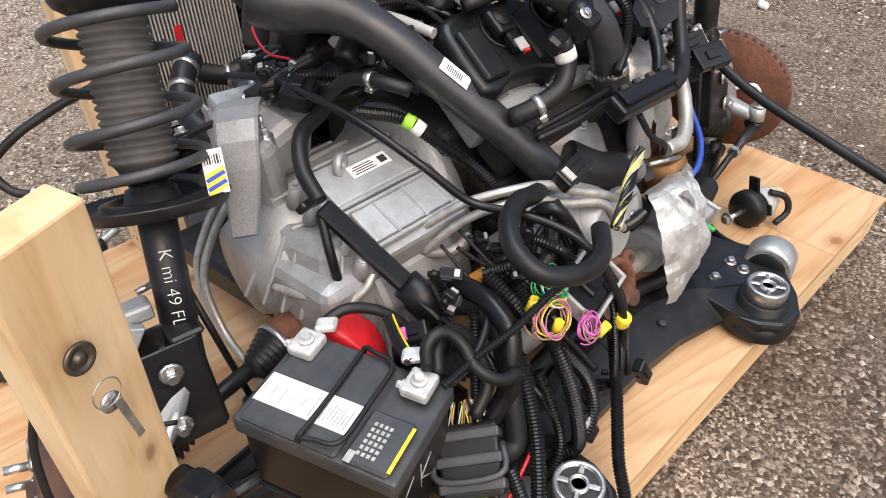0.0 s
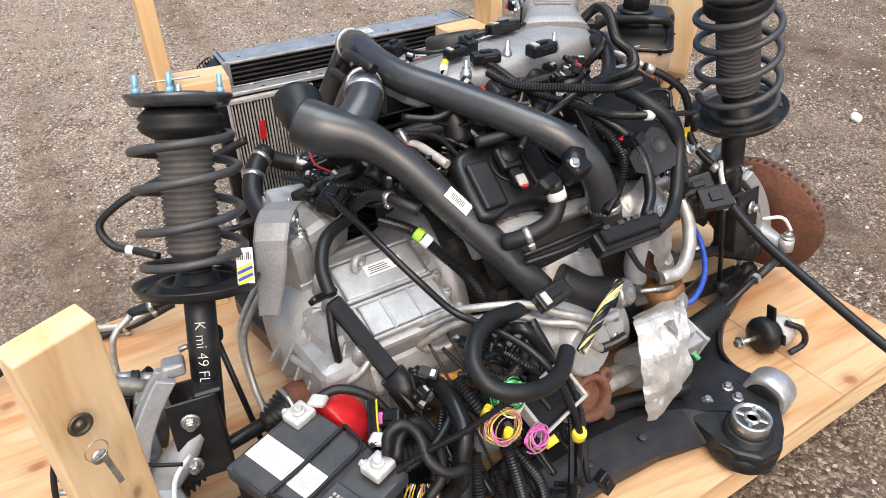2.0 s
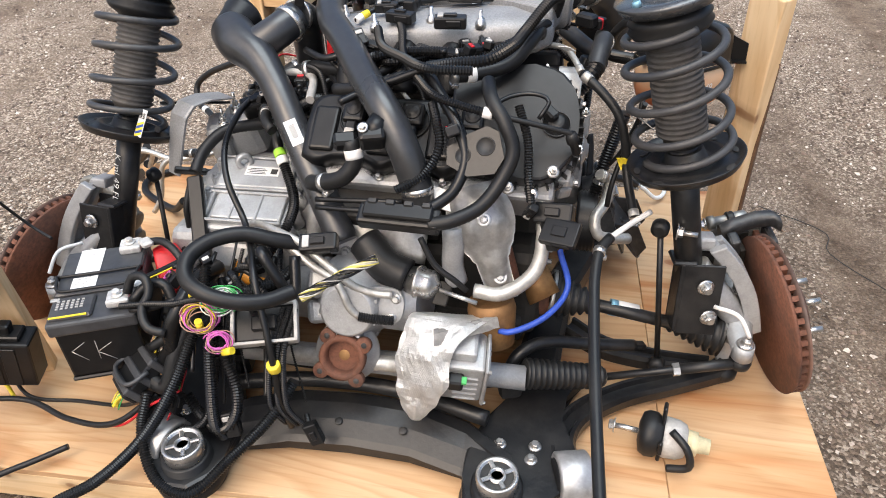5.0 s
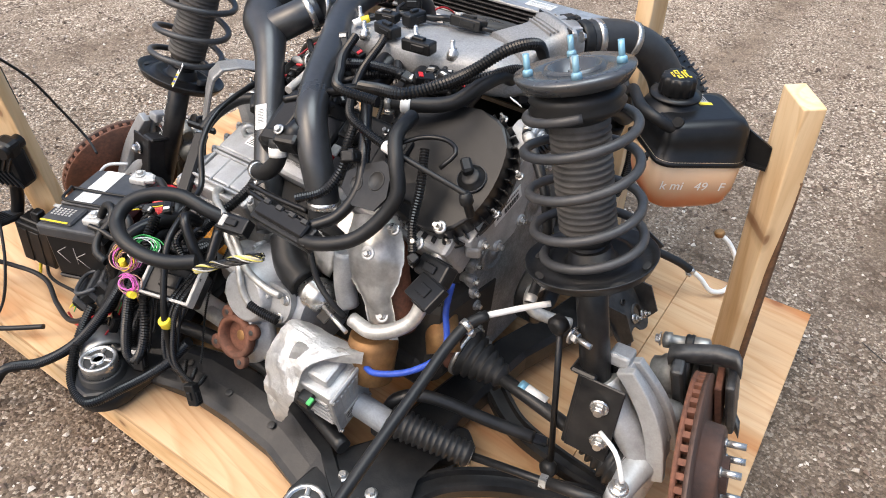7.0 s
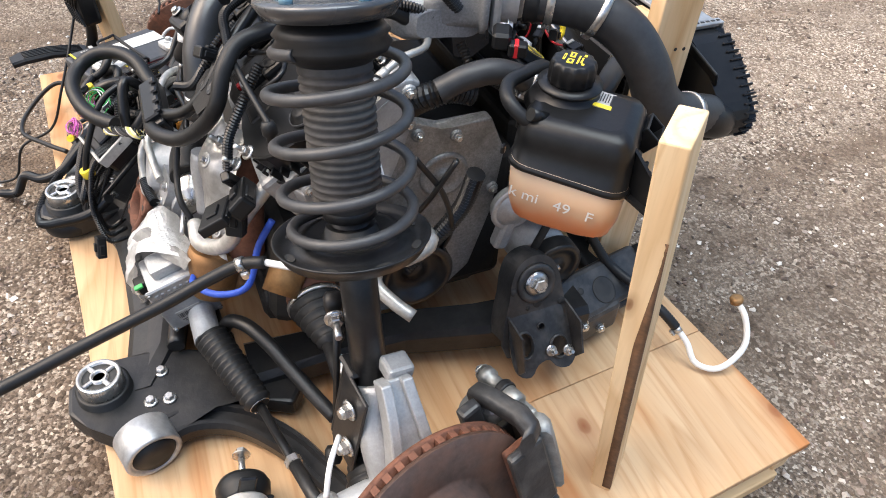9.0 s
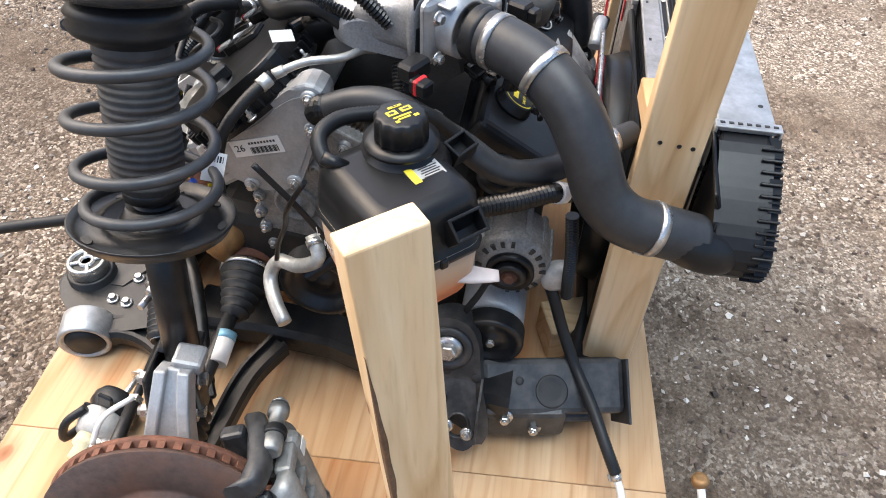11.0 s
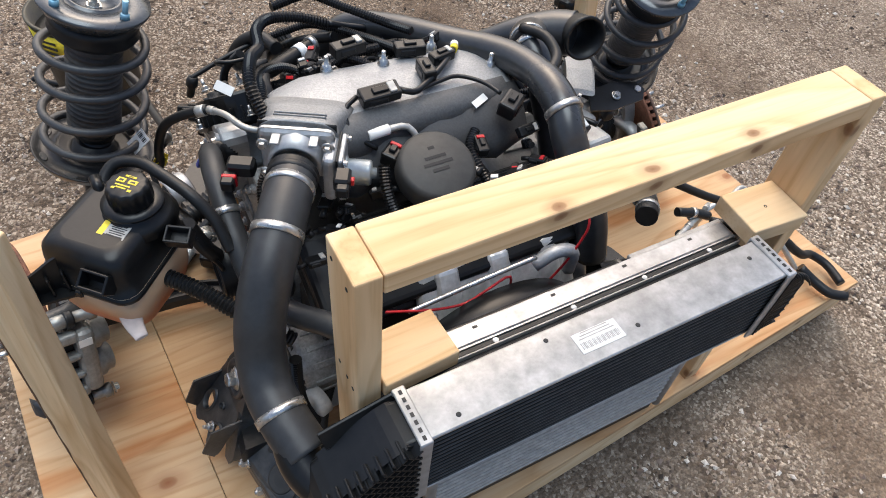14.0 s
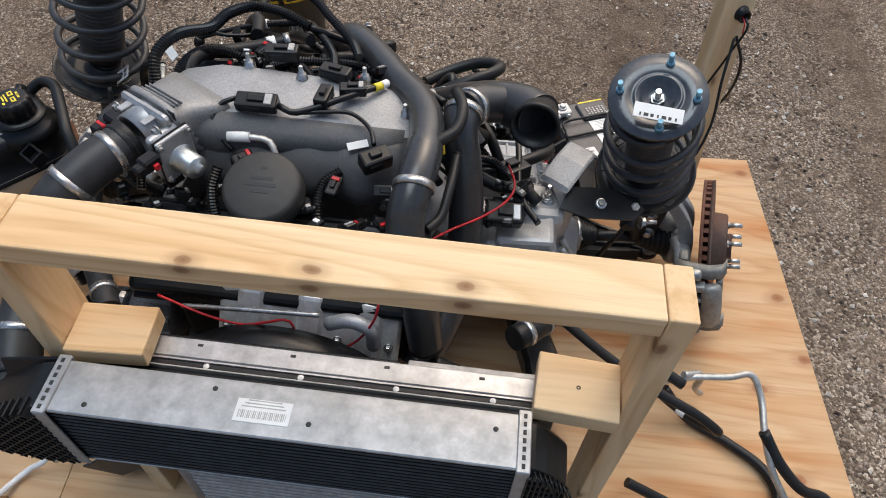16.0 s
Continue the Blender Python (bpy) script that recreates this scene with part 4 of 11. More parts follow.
def plate_with_holes(points, holes, m, thick):
    """A plate from an outline, with round or oval openings right through it: (x, y, rx, ry)."""
    b = B()
    loops = [list(points)] + [[(x + rx * math.cos(2 * math.pi * k / 18), y + ry * math.sin(2 * math.pi * k / 18)) for k in range(18)] for x, y, rx, ry in holes]
    for lp in loops:
        vs = [b.verts.new(m @ Vector((x, y, 0))) for x, y in lp]
        for i in range(len(vs)):
            b.edges.new((vs[i - 1], vs[i]))
    bmesh.ops.triangle_fill(b, use_beauty=True, use_dissolve=False, edges=b.edges[:])
    bmesh.ops.recalc_face_normals(b, faces=b.faces[:])
    bmesh.ops.solidify(b, geom=b.faces[:], thickness=thick)
    return b


def build_subframe():
    e = thing("subframe", (0, -0.1, DECK), "black welded steel subframe lying on the pallet", "subframe")
    b = B()
    rings = []
    for x, y0, y1, z0, z1 in ((-0.36, -0.60, -0.50, 0.13, 0.178), (-0.27, -0.555, -0.435, 0.125, 0.185), (-0.16, -0.525, -0.405, 0.122, 0.196), (-0.03, -0.515, -0.395, 0.122, 0.200), (0.10, -0.515, -0.395, 0.122, 0.196), (0.21, -0.535, -0.42, 0.125, 0.186), (0.31, -0.57, -0.48, 0.13, 0.18)):
        c = 0.012
        rings.append([Vector((x, *p)) for p in ((y0 + c, z0), (y1 - c, z0), (y1, z0 + c), (y1, z1 - c), (y1 - c, z1), (y1 - 0.04, z1), (y0 + 0.045, z1 - 0.012), (y0 + c, z1 - 0.03), (y0, z1 - 0.04), (y0, z0 + c))])
    ring_loft(b, rings, True, False)
    part("rear_beam", b, BLACKSTEEL, e, "pressed black cross beam")
    for x in (-0.20, -0.06, 0.08):
        b = B()
        lathe(b, (x, -0.478, 0.1876), (0, -0.2, 1), [(0, 0.009), (0.0008, 0.0085), (0.0002, 0.001)], 14)
        part("beam_hole", b, INK, e, "dark hole")
    b = B()
    tube(b, [(-0.30, -0.43, 0.21), (-0.15, -0.40, 0.215), (0.05, -0.395, 0.215), (0.25, -0.43, 0.205)], 0.017, 12, 0.02)
    part("cross_tube", b, BLACKSTEEL, e, "black cross tube")
    for s, bx, by in ((-1, -0.337, -0.617), (1, 0.290, -0.573)):
        # wide pressed corner plate, hollow towards the wheel
        out = [(-0.065, -0.03), (-0.03, -0.068), (0.03, -0.070), (0.075, -0.035), (0.125, 0.02), (0.155, 0.06), (0.150, 0.115), (0.125, 0.14), (0.105, 0.19), (0.11, 0.26), (0.16, 0.33), (0.12, 0.36), (0.04, 0.34), (0.0, 0.25), (-0.05, 0.17), (-0.075, 0.09), (-0.072, 0.02)]
        pts = [(s * x, y) for x, y in out]
        b = plate_outline(pts if s > 0 else pts[::-1], pose(bx, by, 0.155), 0.045)
        bmesh.ops.bevel(b, geom=b.edges[:], offset=0.009, segments=2, affect="EDGES", profile=0.5)
        part("corner_plate", b, BLACKSTEEL, e, "black pressed corner plate")
        b = B()
        rings = []
        for x, y, z, wd, h in ((0.04, 0.27, 0.170, 0.055, 0.028), (0.055, 0.42, 0.180, 0.045, 0.032), (0.075, 0.58, 0.190, 0.042, 0.034), (0.13, 0.74, 0.205, 0.044, 0.036), (0.165, 0.86, 0.225, 0.046, 0.038), (0.178, 0.95, 0.235, 0.046, 0.038)):
            rings.append([Vector((bx + s * (x + wd * a), by + y, z + h * c)) for a, c in ((-1, -0.7), (-0.8, -1), (0.8, -1), (1, -0.7), (1, 0.6), (0.75, 1), (-0.75, 1), (-1, 0.6))])
        ring_loft(b, rings, True, False)
        part("side_rail", b, BLACKSTEEL, e, "boxed black side rail")
        b = B()
        lathe(b, (bx, by, DECK + 0.003), (0, 0, 1), [(0, 0.058), (0.01, 0.072), (0.03, 0.074), (0.045, 0.068), (0.052, 0.052), (0.08, 0.050), (0.082, 0.045)], 36)
        part("mount_cup", b, RUBBER, e, "black rubber body mount")
        b = B()
        lathe(b, (bx, by, 0.19), (0, 0, 1), [(0, 0.041), (0.035, 0.041), (0.037, 0.039), (0.037, 0.033), (0.030, 0.032), (0.030, 0.017), (0.037, 0.016), (0.037, 0.0115), (0.004, 0.011)], 36)
        cap = part("bushing", b, STEEL, e, "bright four-slot aluminium bushing")
        b = B()
        lathe(b, (bx, by, 0.2205), (0, 0, 1), [(0, 0.0325), (0.0005, 0.032), (0.0005, 0.017), (0, 0.0165)], 30)
        part("slot_well", b, INK, cap, "dark open slots")
        b = B()
        for k in range(4):
            a = k * math.pi / 2 + 0.55
            box(b, (bx + 0.0245 * math.cos(a), by + 0.0245 * math.sin(a), 0.2235), (0.022, 0.009, 0.006), rot=(0, 0, math.degrees(a)), bevel=0.002)
        part("spoke", b, STEEL, cap)
        for ox, oy in ((0.058 * s, 0.078), (0.063 * s, 0.112), (-0.008 * s, 0.105)):
            b = B()
            bolt(b, (bx + ox, by + oy, 0.178), (0, 0, 1), 0.0088, 0.009)
            part("flange_bolt", b, STEEL, e, "zinc flange bolt")
        # control arm bushing, silver ring
        cx, cy = (bx + 0.142 * s, by + 0.063)
        b = B()
        lathe(b, (cx - 0.032 * s, cy - 0.012, 0.168), (1, 0.3 * s, -0.05), [(0, 0.047), (0.004, 0.0525), (0.062, 0.0525), (0.066, 0.048), (0.064, 0.043), (0.060, 0.042)], 36)
        rb = part("arm_bushing", b, ALU, e, "bright aluminium control arm bushing")
        b = B()
        lathe(b, (cx - 0.036 * s, cy - 0.012, 0.168), (1, 0.3 * s, -0.05), [(0, 0.012), (0, 0.036), (0.006, 0.0425), (0.062, 0.0425), (0.074, 0.03), (0.074, 0.012)], 28)
        part("rubber", b, RUBBER, rb, "black rubber core")
    # front corner rails
    for s in (1, -1):
        b = B()
        p0, p1 = Vector((0.47 * s, 0.32, 0.245)), Vector((0.405 * s, 0.585, 0.228))
        m = basis((p0 + p1) / 2, (p1 - p0) * 1.0, (0.55 * s, 0.1, 0.8))
        box(b, (0, 0, 0), ((p1 - p0).length, 0.105, 0.06), m=m @ pose(0, 0, -0.012), bevel=0.012, seg=2)
        box(b, (0, 0, 0), ((p1 - p0).length * 0.8, 0.05, 0.05), m=m @ pose(-0.02, -0.045 * s, -0.05), bevel=0.01, seg=2)
        part("front_rail", b, DUSTY, e, "black front rail end")
        b = B()
        box(b, (0, 0, 0), (0.005, 0.12, 0.10), m=m @ pose(0.138, -0.012 * s, -0.018), bevel=0.001)
        part("end_plate", b, DUSTY, e, "square end plate")
        n = m.to_3x3() @ Vector((0, 0, 1))
        b = B()
        lathe(b, m @ Vector((-0.005, -0.01 * s, 0.0185)), n, [(0, 0.031), (0.001, 0.029), (0.0004, 0.026), (-0.0008, 0.001)], 26)
        part("rail_hole", b, INK, e, "dark round hole")
        b = B()
        lathe(b, m @ Vector((-0.065, 0.01 * s, 0.0185)), n, [(0, 0.008), (0.0008, 0.0075), (0.0002, 0.001)], 14)
        part("small_hole", b, INK, e)
        for y, z in ((0.373, 0.215), (0.429, 0.176)):
            b = B()
            bolt(b, ((0.505 - 0.2 * (y - 0.37)) * s, y, z), (s, 0, 0.2), 0.010, 0.012, True, 0.008)
            part("rail_bolt", b, STEEL, e, "pale zinc bolt")
        b = B()
        box(b, (0.478 * s, 0.40, 0.185), (0.05, 0.17, 0.08), rot=(0, 0, 10 * s), bevel=0.012, seg=2)
        box(b, (0.452 * s, 0.44, 0.135), (0.03, 0.10, 0.045), bevel=0.006)
        part("rail_foot", b, DUSTY, e, "lower box of the rail")
    b = B()
    tube(b, [(0.41, 0.50, 0.2), (0.2, 0.53, 0.18), (-0.2, 0.53, 0.18), (-0.41, 0.50, 0.2)], 0.036, 12, 0.02, flat=0.8)
    part("front_beam", b, BLACKSTEEL, e, "black front cross tube")
    return e


build_subframe()


def build_mount_bracket():
    e = thing("engine_mount_bracket", (0.53, 0.27, DECK + 0.03), "black pressed steel mount bracket with a large zinc bolt", "bracket")
    m = basis((0.476, 0.258, 0.332), (0, 1, 0), (0.93, 0, 0.36))
    def smooth(points):
        q = curve([(x, y, 0) for x, y in points], 0.010)
        return [(p.x, p.y) for p in q]

    pts = smooth([(-0.085, -0.10), (-0.075, -0.05), (-0.060, 0.0), (-0.052, 0.035), (-0.034, 0.068), (0, 0.080), (0.034, 0.068), (0.052, 0.035), (0.058, 0.0), (0.066, -0.05), (0.080, -0.10), (0.088, -0.15), (0.080, -0.178)]) + smooth([(0.058, -0.182), (0.040, -0.150), (0.0, -0.135), (-0.042, -0.140), (-0.075, -0.130)])
    pl = plate_outline(pts, m, 0.006)
    part("plate", pl, DUSTY, e, "black pressed front plate")
    # foot that flares outwards and down, with large openings
    mf = basis(m @ Vector((0, -0.045, 0.004)), (0, 1, 0), (0.80, 0, 0.60))
    nf = mf.to_3x3() @ Vector((0, 0, 1))
    foot = smooth([(-0.062, 0.012), (-0.070, -0.03), (-0.075, -0.075), (-0.066, -0.118), (-0.040, -0.128), (-0.020, -0.108), (0.006, -0.104), (0.022, -0.124), (0.048, -0.130), (0.066, -0.112), (0.066, -0.07), (0.058, -0.02), (0.052, 0.012)])
    holes = ((-0.042, -0.060, 0.017, 0.026), (0.032, -0.082, 0.018, 0.022), (0.0, -0.030, 0.007, 0.007))
    part("foot_plate", plate_with_holes(foot, holes, mf, 0.005), DUSTY, e, "flared foot with oval openings")
    for x, y, rx, ry in holes:
        b = B()
        d, u, w = mf.to_3x3() @ Vector((0, 0, 1)), mf.to_3x3() @ Vector((1, 0, 0)), mf.to_3x3() @ Vector((0, 1, 0))
        c = mf @ Vector((x, y, 0.001))
        ring_loft(b, [circle(c, u, w, rx * 1.25, 18, ry * 1.22), circle(c + nf * 0.005, u, w, rx * 1.12, 18, ry * 1.1), circle(c + nf * 0.004, u, w, rx, 18, ry), circle(c - nf * 0.008, u, w, rx * 0.98, 18, ry * 0.98)], False)
        part("opening_lip", b, DUSTY, e, "rolled lip")
    for s in (-1, 1):
        b = plate_outline([(0.0, 0.01), (0.0, -0.115), (-0.035, -0.10), (-0.05, -0.03)], mf @ pose(0.066 * s, 0, -0.001, 0, 90, 0), 0.004)
        part("foot_side", b, DUSTY, e, "folded side of the foot")
    for x, y in ((0.012, -0.085), (0.05, -0.095)):
        b = B()
        bolt(b, mf @ Vector((x, y, 0.003)), nf, 0.008, 0.008, True, 0.012)
        part("foot_bolt", b, STEEL, e, "zinc foot bolt")
    n = m.to_3x3() @ Vector((0, 0, 1))
    b = B()
    rim = [p for p in pts if p[1] > -0.10 or p[0] > 0.084][:]
    outer = [[m @ Vector((x, y, z)) for x, y in rim] for z in (-0.002, -0.055)]
    inner = [[m @ Vector((x * 0.94, y * 0.94, z)) for x, y in rim] for z in (-0.055, -0.002)]
    vs = [[b.verts.new(p) for p in r] for r in outer + inner]
    for r0, r1 in zip(vs, vs[1:]):
        for i in range(len(rim) - 1):
            b.faces.new((r0[i], r0[i + 1], r1[i + 1], r1[i]))
    part("flange", b, DUSTY, e, "folded edge flange")
    b = B()
    c = m @ Vector((0, 0.02, 0.003))
    lathe(b, c, n, [(0, 0.044), (0.006, 0.041), (0.007, 0.030), (0.001, 0.028), (0.001, 0.02)], 30)
    part("pressed_ring", b, DUSTY, e, "raised ring round the bolt")
    b = B()
    bolt(b, c + n * 0.001, n, 0.0155, 0.016)
    lathe(b, c, n, [(0, 0.026), (0.004, 0.025), (0.005, 0.018)], 24)
    part("mount_bolt", b, STEEL, e, "large zinc mount bolt")
    for k, (x, y, r) in enumerate(((-0.05, 0.012, 0.008), (0.055, -0.035, 0.009), (-0.022, -0.03, 0.0055), (0.0, -0.025, 0.010))):
        b = B()
        lathe(b, m @ Vector((x, y, 0.0032)), n, [(0, r), (0.0006, r * 0.95), (0.0002, 0.001)], 14)
        part("hole", b, INK, e, "dark hole")
    b = B()
    lathe(b, m @ Vector((0, 0.02, -0.07)), n, [(0, 0.03), (0.015, 0.045), (0.05, 0.046), (0.066, 0.035)], 28)
    part("rubber_mount", b, RUBBER, e, "black rubber mount")
    return e


build_mount_bracket()


def boot_profile(length, r0, r1, folds):
    p = [(0, r0 * 0.8), (0.004, r0)]
    for k in range(folds):
        f0 = k / folds
        r = r0 + (r1 - r0) * f0
        z0 = 0.006 + (length - 0.012) * f0
        dz = (length - 0.012) / folds
        p += [(z0, r * 0.80), (z0 + dz * 0.35, r), (z0 + dz * 0.6, r)]
    p += [(length - 0.004, r1 * 0.8), (length, r1 * 0.7)]
    return p


def build_steering():
    e = thing("steering_rack", (0.1, -0.37, 0.26), "steering rack with ribbed rubber boots and electric motor housing", "steering rack")
    for s in (1, -1):
        a, c = Vector((0.315 * s if s > 0 else -0.30, -0.36, 0.280)), Vector((0.480 * s if s > 0 else -0.46, -0.305, 0.243))
        b = B()
        lathe(b, a, c - a, boot_profile((c - a).length, 0.033, 0.026, 13), 24)
        part("boot", b, RUBBER, e, "ribbed black rubber boot")
        t = Vector((0.75, -0.256, 0.285)) if s > 0 else Vector((-0.803, -0.315, 0.27))
        b = B()
        cyl(b, c, t, 0.0082, n=12)
        mid = c.lerp(t, 0.55)
        cyl(b, mid, t, 0.0115, n=14)
        part("tie_rod", b, BLACKSTEEL, e, "dark tie rod")
        b = B()
        lathe(b, mid - (t - c).normalized() * 0.01, t - c, [(0, 0.011), (0, 0.0145), (0.014, 0.0145), (0.014, 0.011)], 6, smooth=False)
        part("lock_nut", b, STEEL, e, "zinc lock nut")
        b = B()
        clampband(b, c - (c - a).normalized() * 0.004, c - a, 0.018, 0.006)
        part("boot_clip", b, STEEL, e, "steel boot clip")
    b = B()
    cyl(b, (-0.30, -0.375, 0.262), (0.32, -0.365, 0.272), 0.026, n=20)
    part("rack_tube", b, CAST, e, "dull aluminium rack tube")
    # motor housing with the foil wrapped over it
    m = basis((0.192, -0.394, 0.318), (0.985, 0.12, -0.10), (0.11, -0.22, 1))
    b = B()
    box(b, (0, 0, 0), (0.086, 0.092, 0.125), m=m, bevel=0.006, seg=2)
    box(b, (0, 0, 0), (0.05, 0.07, 0.03), m=m @ pose(0.0, 0.006, 0.072), bevel=0.008, seg=2)
    part("control_box", b, CAST, e, "dull cast aluminium control box")
    b = B()
    box(b, (0, 0, 0), (0.008, 0.104, 0.137), m=m @ pose(0.047, 0.0, 0.0), bevel=0.003)
    part("cover_plate", b, CAST, e, "crimped cover plate")
    for k in range(7):
        b = B()
        box(b, (0, 0, 0), (0.003, 0.007, 0.050), m=m @ pose(0.0515, -0.036 + 0.012 * k, 0.030), bevel=0.0012)
        part("pressed_rib", b, CAST, e)
    for sy, sz in ((-0.047, -0.062), (-0.047, 0.062), (0.047, -0.062), (0.047, 0.062)):
        b = B()
        bolt(b, m @ Vector((0.050, sy, sz)), m.to_3x3() @ Vector((1, 0, 0)), 0.0038, 0.004)
        part("cover_screw", b, STEEL, e, "small zinc screw")
    b = B()
    box(b, (0, 0, 0), (0.002, 0.050, 0.042), m=m @ pose(0.0522, -0.004, -0.036))
    lab = part("label", b, TAPE, e, "grey printed label")
    b = B()
    for k in range(14):
        box(b, (0, 0, 0), (0.0024, 0.0012 + 0.0008 * (k % 3), 0.014), m=m @ pose(0.0524, -0.026 + 0.0033 * k, -0.028))
    for k in range(3):
        box(b, (0, 0, 0), (0.0024, 0.036 - 0.006 * k, 0.0024), m=m @ pose(0.0524, -0.006, -0.042 - 0.0055 * k))
    part("print", b, INK, lab)
    b = B()
    box(b, (0, 0, 0), (0.03, 0.04, 0.03), m=m @ pose(-0.012, -0.050, 0.030), bevel=0.004)
    part("plug", b, PLASTIC, e, "black plug under the foil")
    b = B()
    box(b, (0, 0, 0), (0.010, 0.016, 0.006), m=m @ pose(0.004, -0.062, 0.046), bevel=0.001)
    part("plug_lock", b, GREENW, e, "small green lock")
    b = B()
    cyl(b, m @ Vector((-0.03, 0.01, -0.03)), m @ Vector((-0.085, 0.01, -0.03)), 0.044, n=32)
    part("motor", b, CAST, e, "round electric motor")
    for k in range(5):
        b = B()
        box(b, (0, 0, 0), (0.05, 0.006, 0.006), m=m @ pose(0.008, -0.047, -0.050 + 0.020 * k), bevel=0.002)
        part("casting_rib", b, CAST, e)
    return e, m


steer, SM = build_steering()


def build_foil():
    """A torn sheet of crinkled foil hung over the steering motor."""
    corners = {
        "back": ((0.110, -0.360, 0.420), (0.256, -0.338, 0.410)),
        "ridge": ((0.088, -0.392, 0.438), (0.222, -0.398, 0.428)),
        "edge": ((0.073, -0.430, 0.398), (0.186, -0.444, 0.408)),
        "mid": ((0.070, -0.462, 0.328), (0.180, -0.474, 0.358)),
        "low": ((0.078, -0.470, 0.270), (0.166, -0.478, 0.305)),
        "tip": ((0.094, -0.470, 0.220), (0.118, -0.474, 0.224)),
    }
    left = curve([Vector(c[0]) for c in corners.values()], 0.010)
    right = curve([Vector(c[1]) for c in corners.values()], 0.010)
    rows, cols = 34, 24
    b = B()
    grid = []
    for j in range(rows + 1):
        f = j / rows
        a = left[min(int(f * (len(left) - 1)), len(left) - 1)]
        c = right[min(int(f * (len(right) - 1)), len(right) - 1)]
        row = []
        for i in range(cols + 1):
            g = i / cols
            p = a.lerp(c, g)
            edge = 0.006 * noise.noise(Vector((f * 9, 3 if g < 0.5 else 8, 1)))
            p = p + (c - a).normalized() * edge * (2 * abs(g - 0.5)) ** 3
            bulge = 0.010 * math.sin(math.pi * g)
            h = bulge + 0.010 * noise.noise(p * 26) + 0.006 * abs(noise.noise(p * 60))
            row.append(b.verts.new(p + Vector((-0.1, -0.75, 0.6)) * h))
        grid.append(row)
    for r0, r1 in zip(grid, grid[1:]):
        for i in range(cols):
            b.faces.new((r0[i], r0[i + 1], r1[i + 1], r1[i]))
    bmesh.ops.solidify(b, geom=b.faces[:], thickness=0.0014)
    e = thing("foil_wrap", SM.translation, "torn crinkled silver foil heat wrap over the steering motor", "heat shield")
    part("foil_sheet", b, FOIL, e)
    b = B()
    rows = []
    for k in range(13):
        f = k / 12
        a = Vector((0.140, -0.418, 0.432)).lerp(Vector((0.252, -0.352, 0.425)), f)
        c = Vector((0.148, -0.452, 0.420)).lerp(Vector((0.262, -0.372, 0.412)), f)
        rows.append([b.verts.new(a.lerp(c, q / 4) + Vector((0, 0, 0.008 * math.sin(math.pi * q / 4) + 0.004 * noise.noise(Vector((f * 7, q, 1)))))) for q in range(5)])
    for r0, r1 in zip(rows, rows[1:]):
        for q in range(4):
            b.faces.new((r0[q], r0[q + 1], r1[q + 1], r1[q]))
    bmesh.ops.solidify(b, geom=b.faces[:], thickness=0.0014)
    part("folded_tab", b, TAPE, e, "dull grey folded edge of the foil")
    return e


build_foil()


def build_arm(side):
    e = thing("wishbone", (0.6 * side, -0.3, DECK), "curved black steel control arm reaching to the wheel end", "control arm", "control arms")
    if side > 0:
        a = [(0.425, -0.50, 0.165), (0.405, -0.43, 0.158), (0.43, -0.35, 0.152), (0.52, -0.27, 0.152), (0.64, -0.215, 0.160), (0.752, -0.165, 0.170)]
        c = [(0.40, -0.10, 0.185), (0.48, -0.14, 0.172), (0.60, -0.155, 0.166), (0.72, -0.16, 0.170)]
    else:
        a = [(-0.475, -0.545, 0.165), (-0.46, -0.47, 0.158), (-0.49, -0.38, 0.152), (-0.6, -0.3, 0.152), (-0.72, -0.25, 0.155), (-0.80, -0.225, 0.158)]
        c = [(-0.44, -0.14, 0.185), (-0.52, -0.18, 0.172), (-0.66, -0.2, 0.165), (-0.77, -0.215, 0.16)]
    for pts, r, nm in ((a, 0.027, "rear_leg"), (c, 0.023, "front_leg")):
        line = curve(pts, 0.016)
        rings = []
        for k, p in enumerate(line):
            d = (line[min(k + 1, len(line) - 1)] - line[max(k - 1, 0)]).normalized()
            w = d.cross(Vector((0, 0, 1))).normalized()
            f = k / (len(line) - 1)
            q = r * (1.05 - 0.25 * f)
            rings.append([p + w * q * x + Vector((0, 0, 0.018 * z)) for x, z in ((-1, -1), (1, -1), (1.08, 0.4), (0.85, 1), (0.55, 1), (0.4, 0.35), (-0.4, 0.35), (-0.55, 1), (-0.85, 1), (-1.08, 0.4))])
        b = B()
        ring_loft(b, rings, True, False)
        part(nm, b, BLACKSTEEL, e, "channelled black steel leg")
    b = B()
    lathe(b, Vector(a[-1]) + Vector((0, 0, -0.02)), (0, 0, 1), [(0, 0.022), (0.012, 0.030), (0.03, 0.030), (0.036, 0.02), (0.05, 0.014)], 22)
    part("ball_joint", b, RUBBER, e, "rubber ball joint")
    return e


build_arm(1)
build_arm(-1)


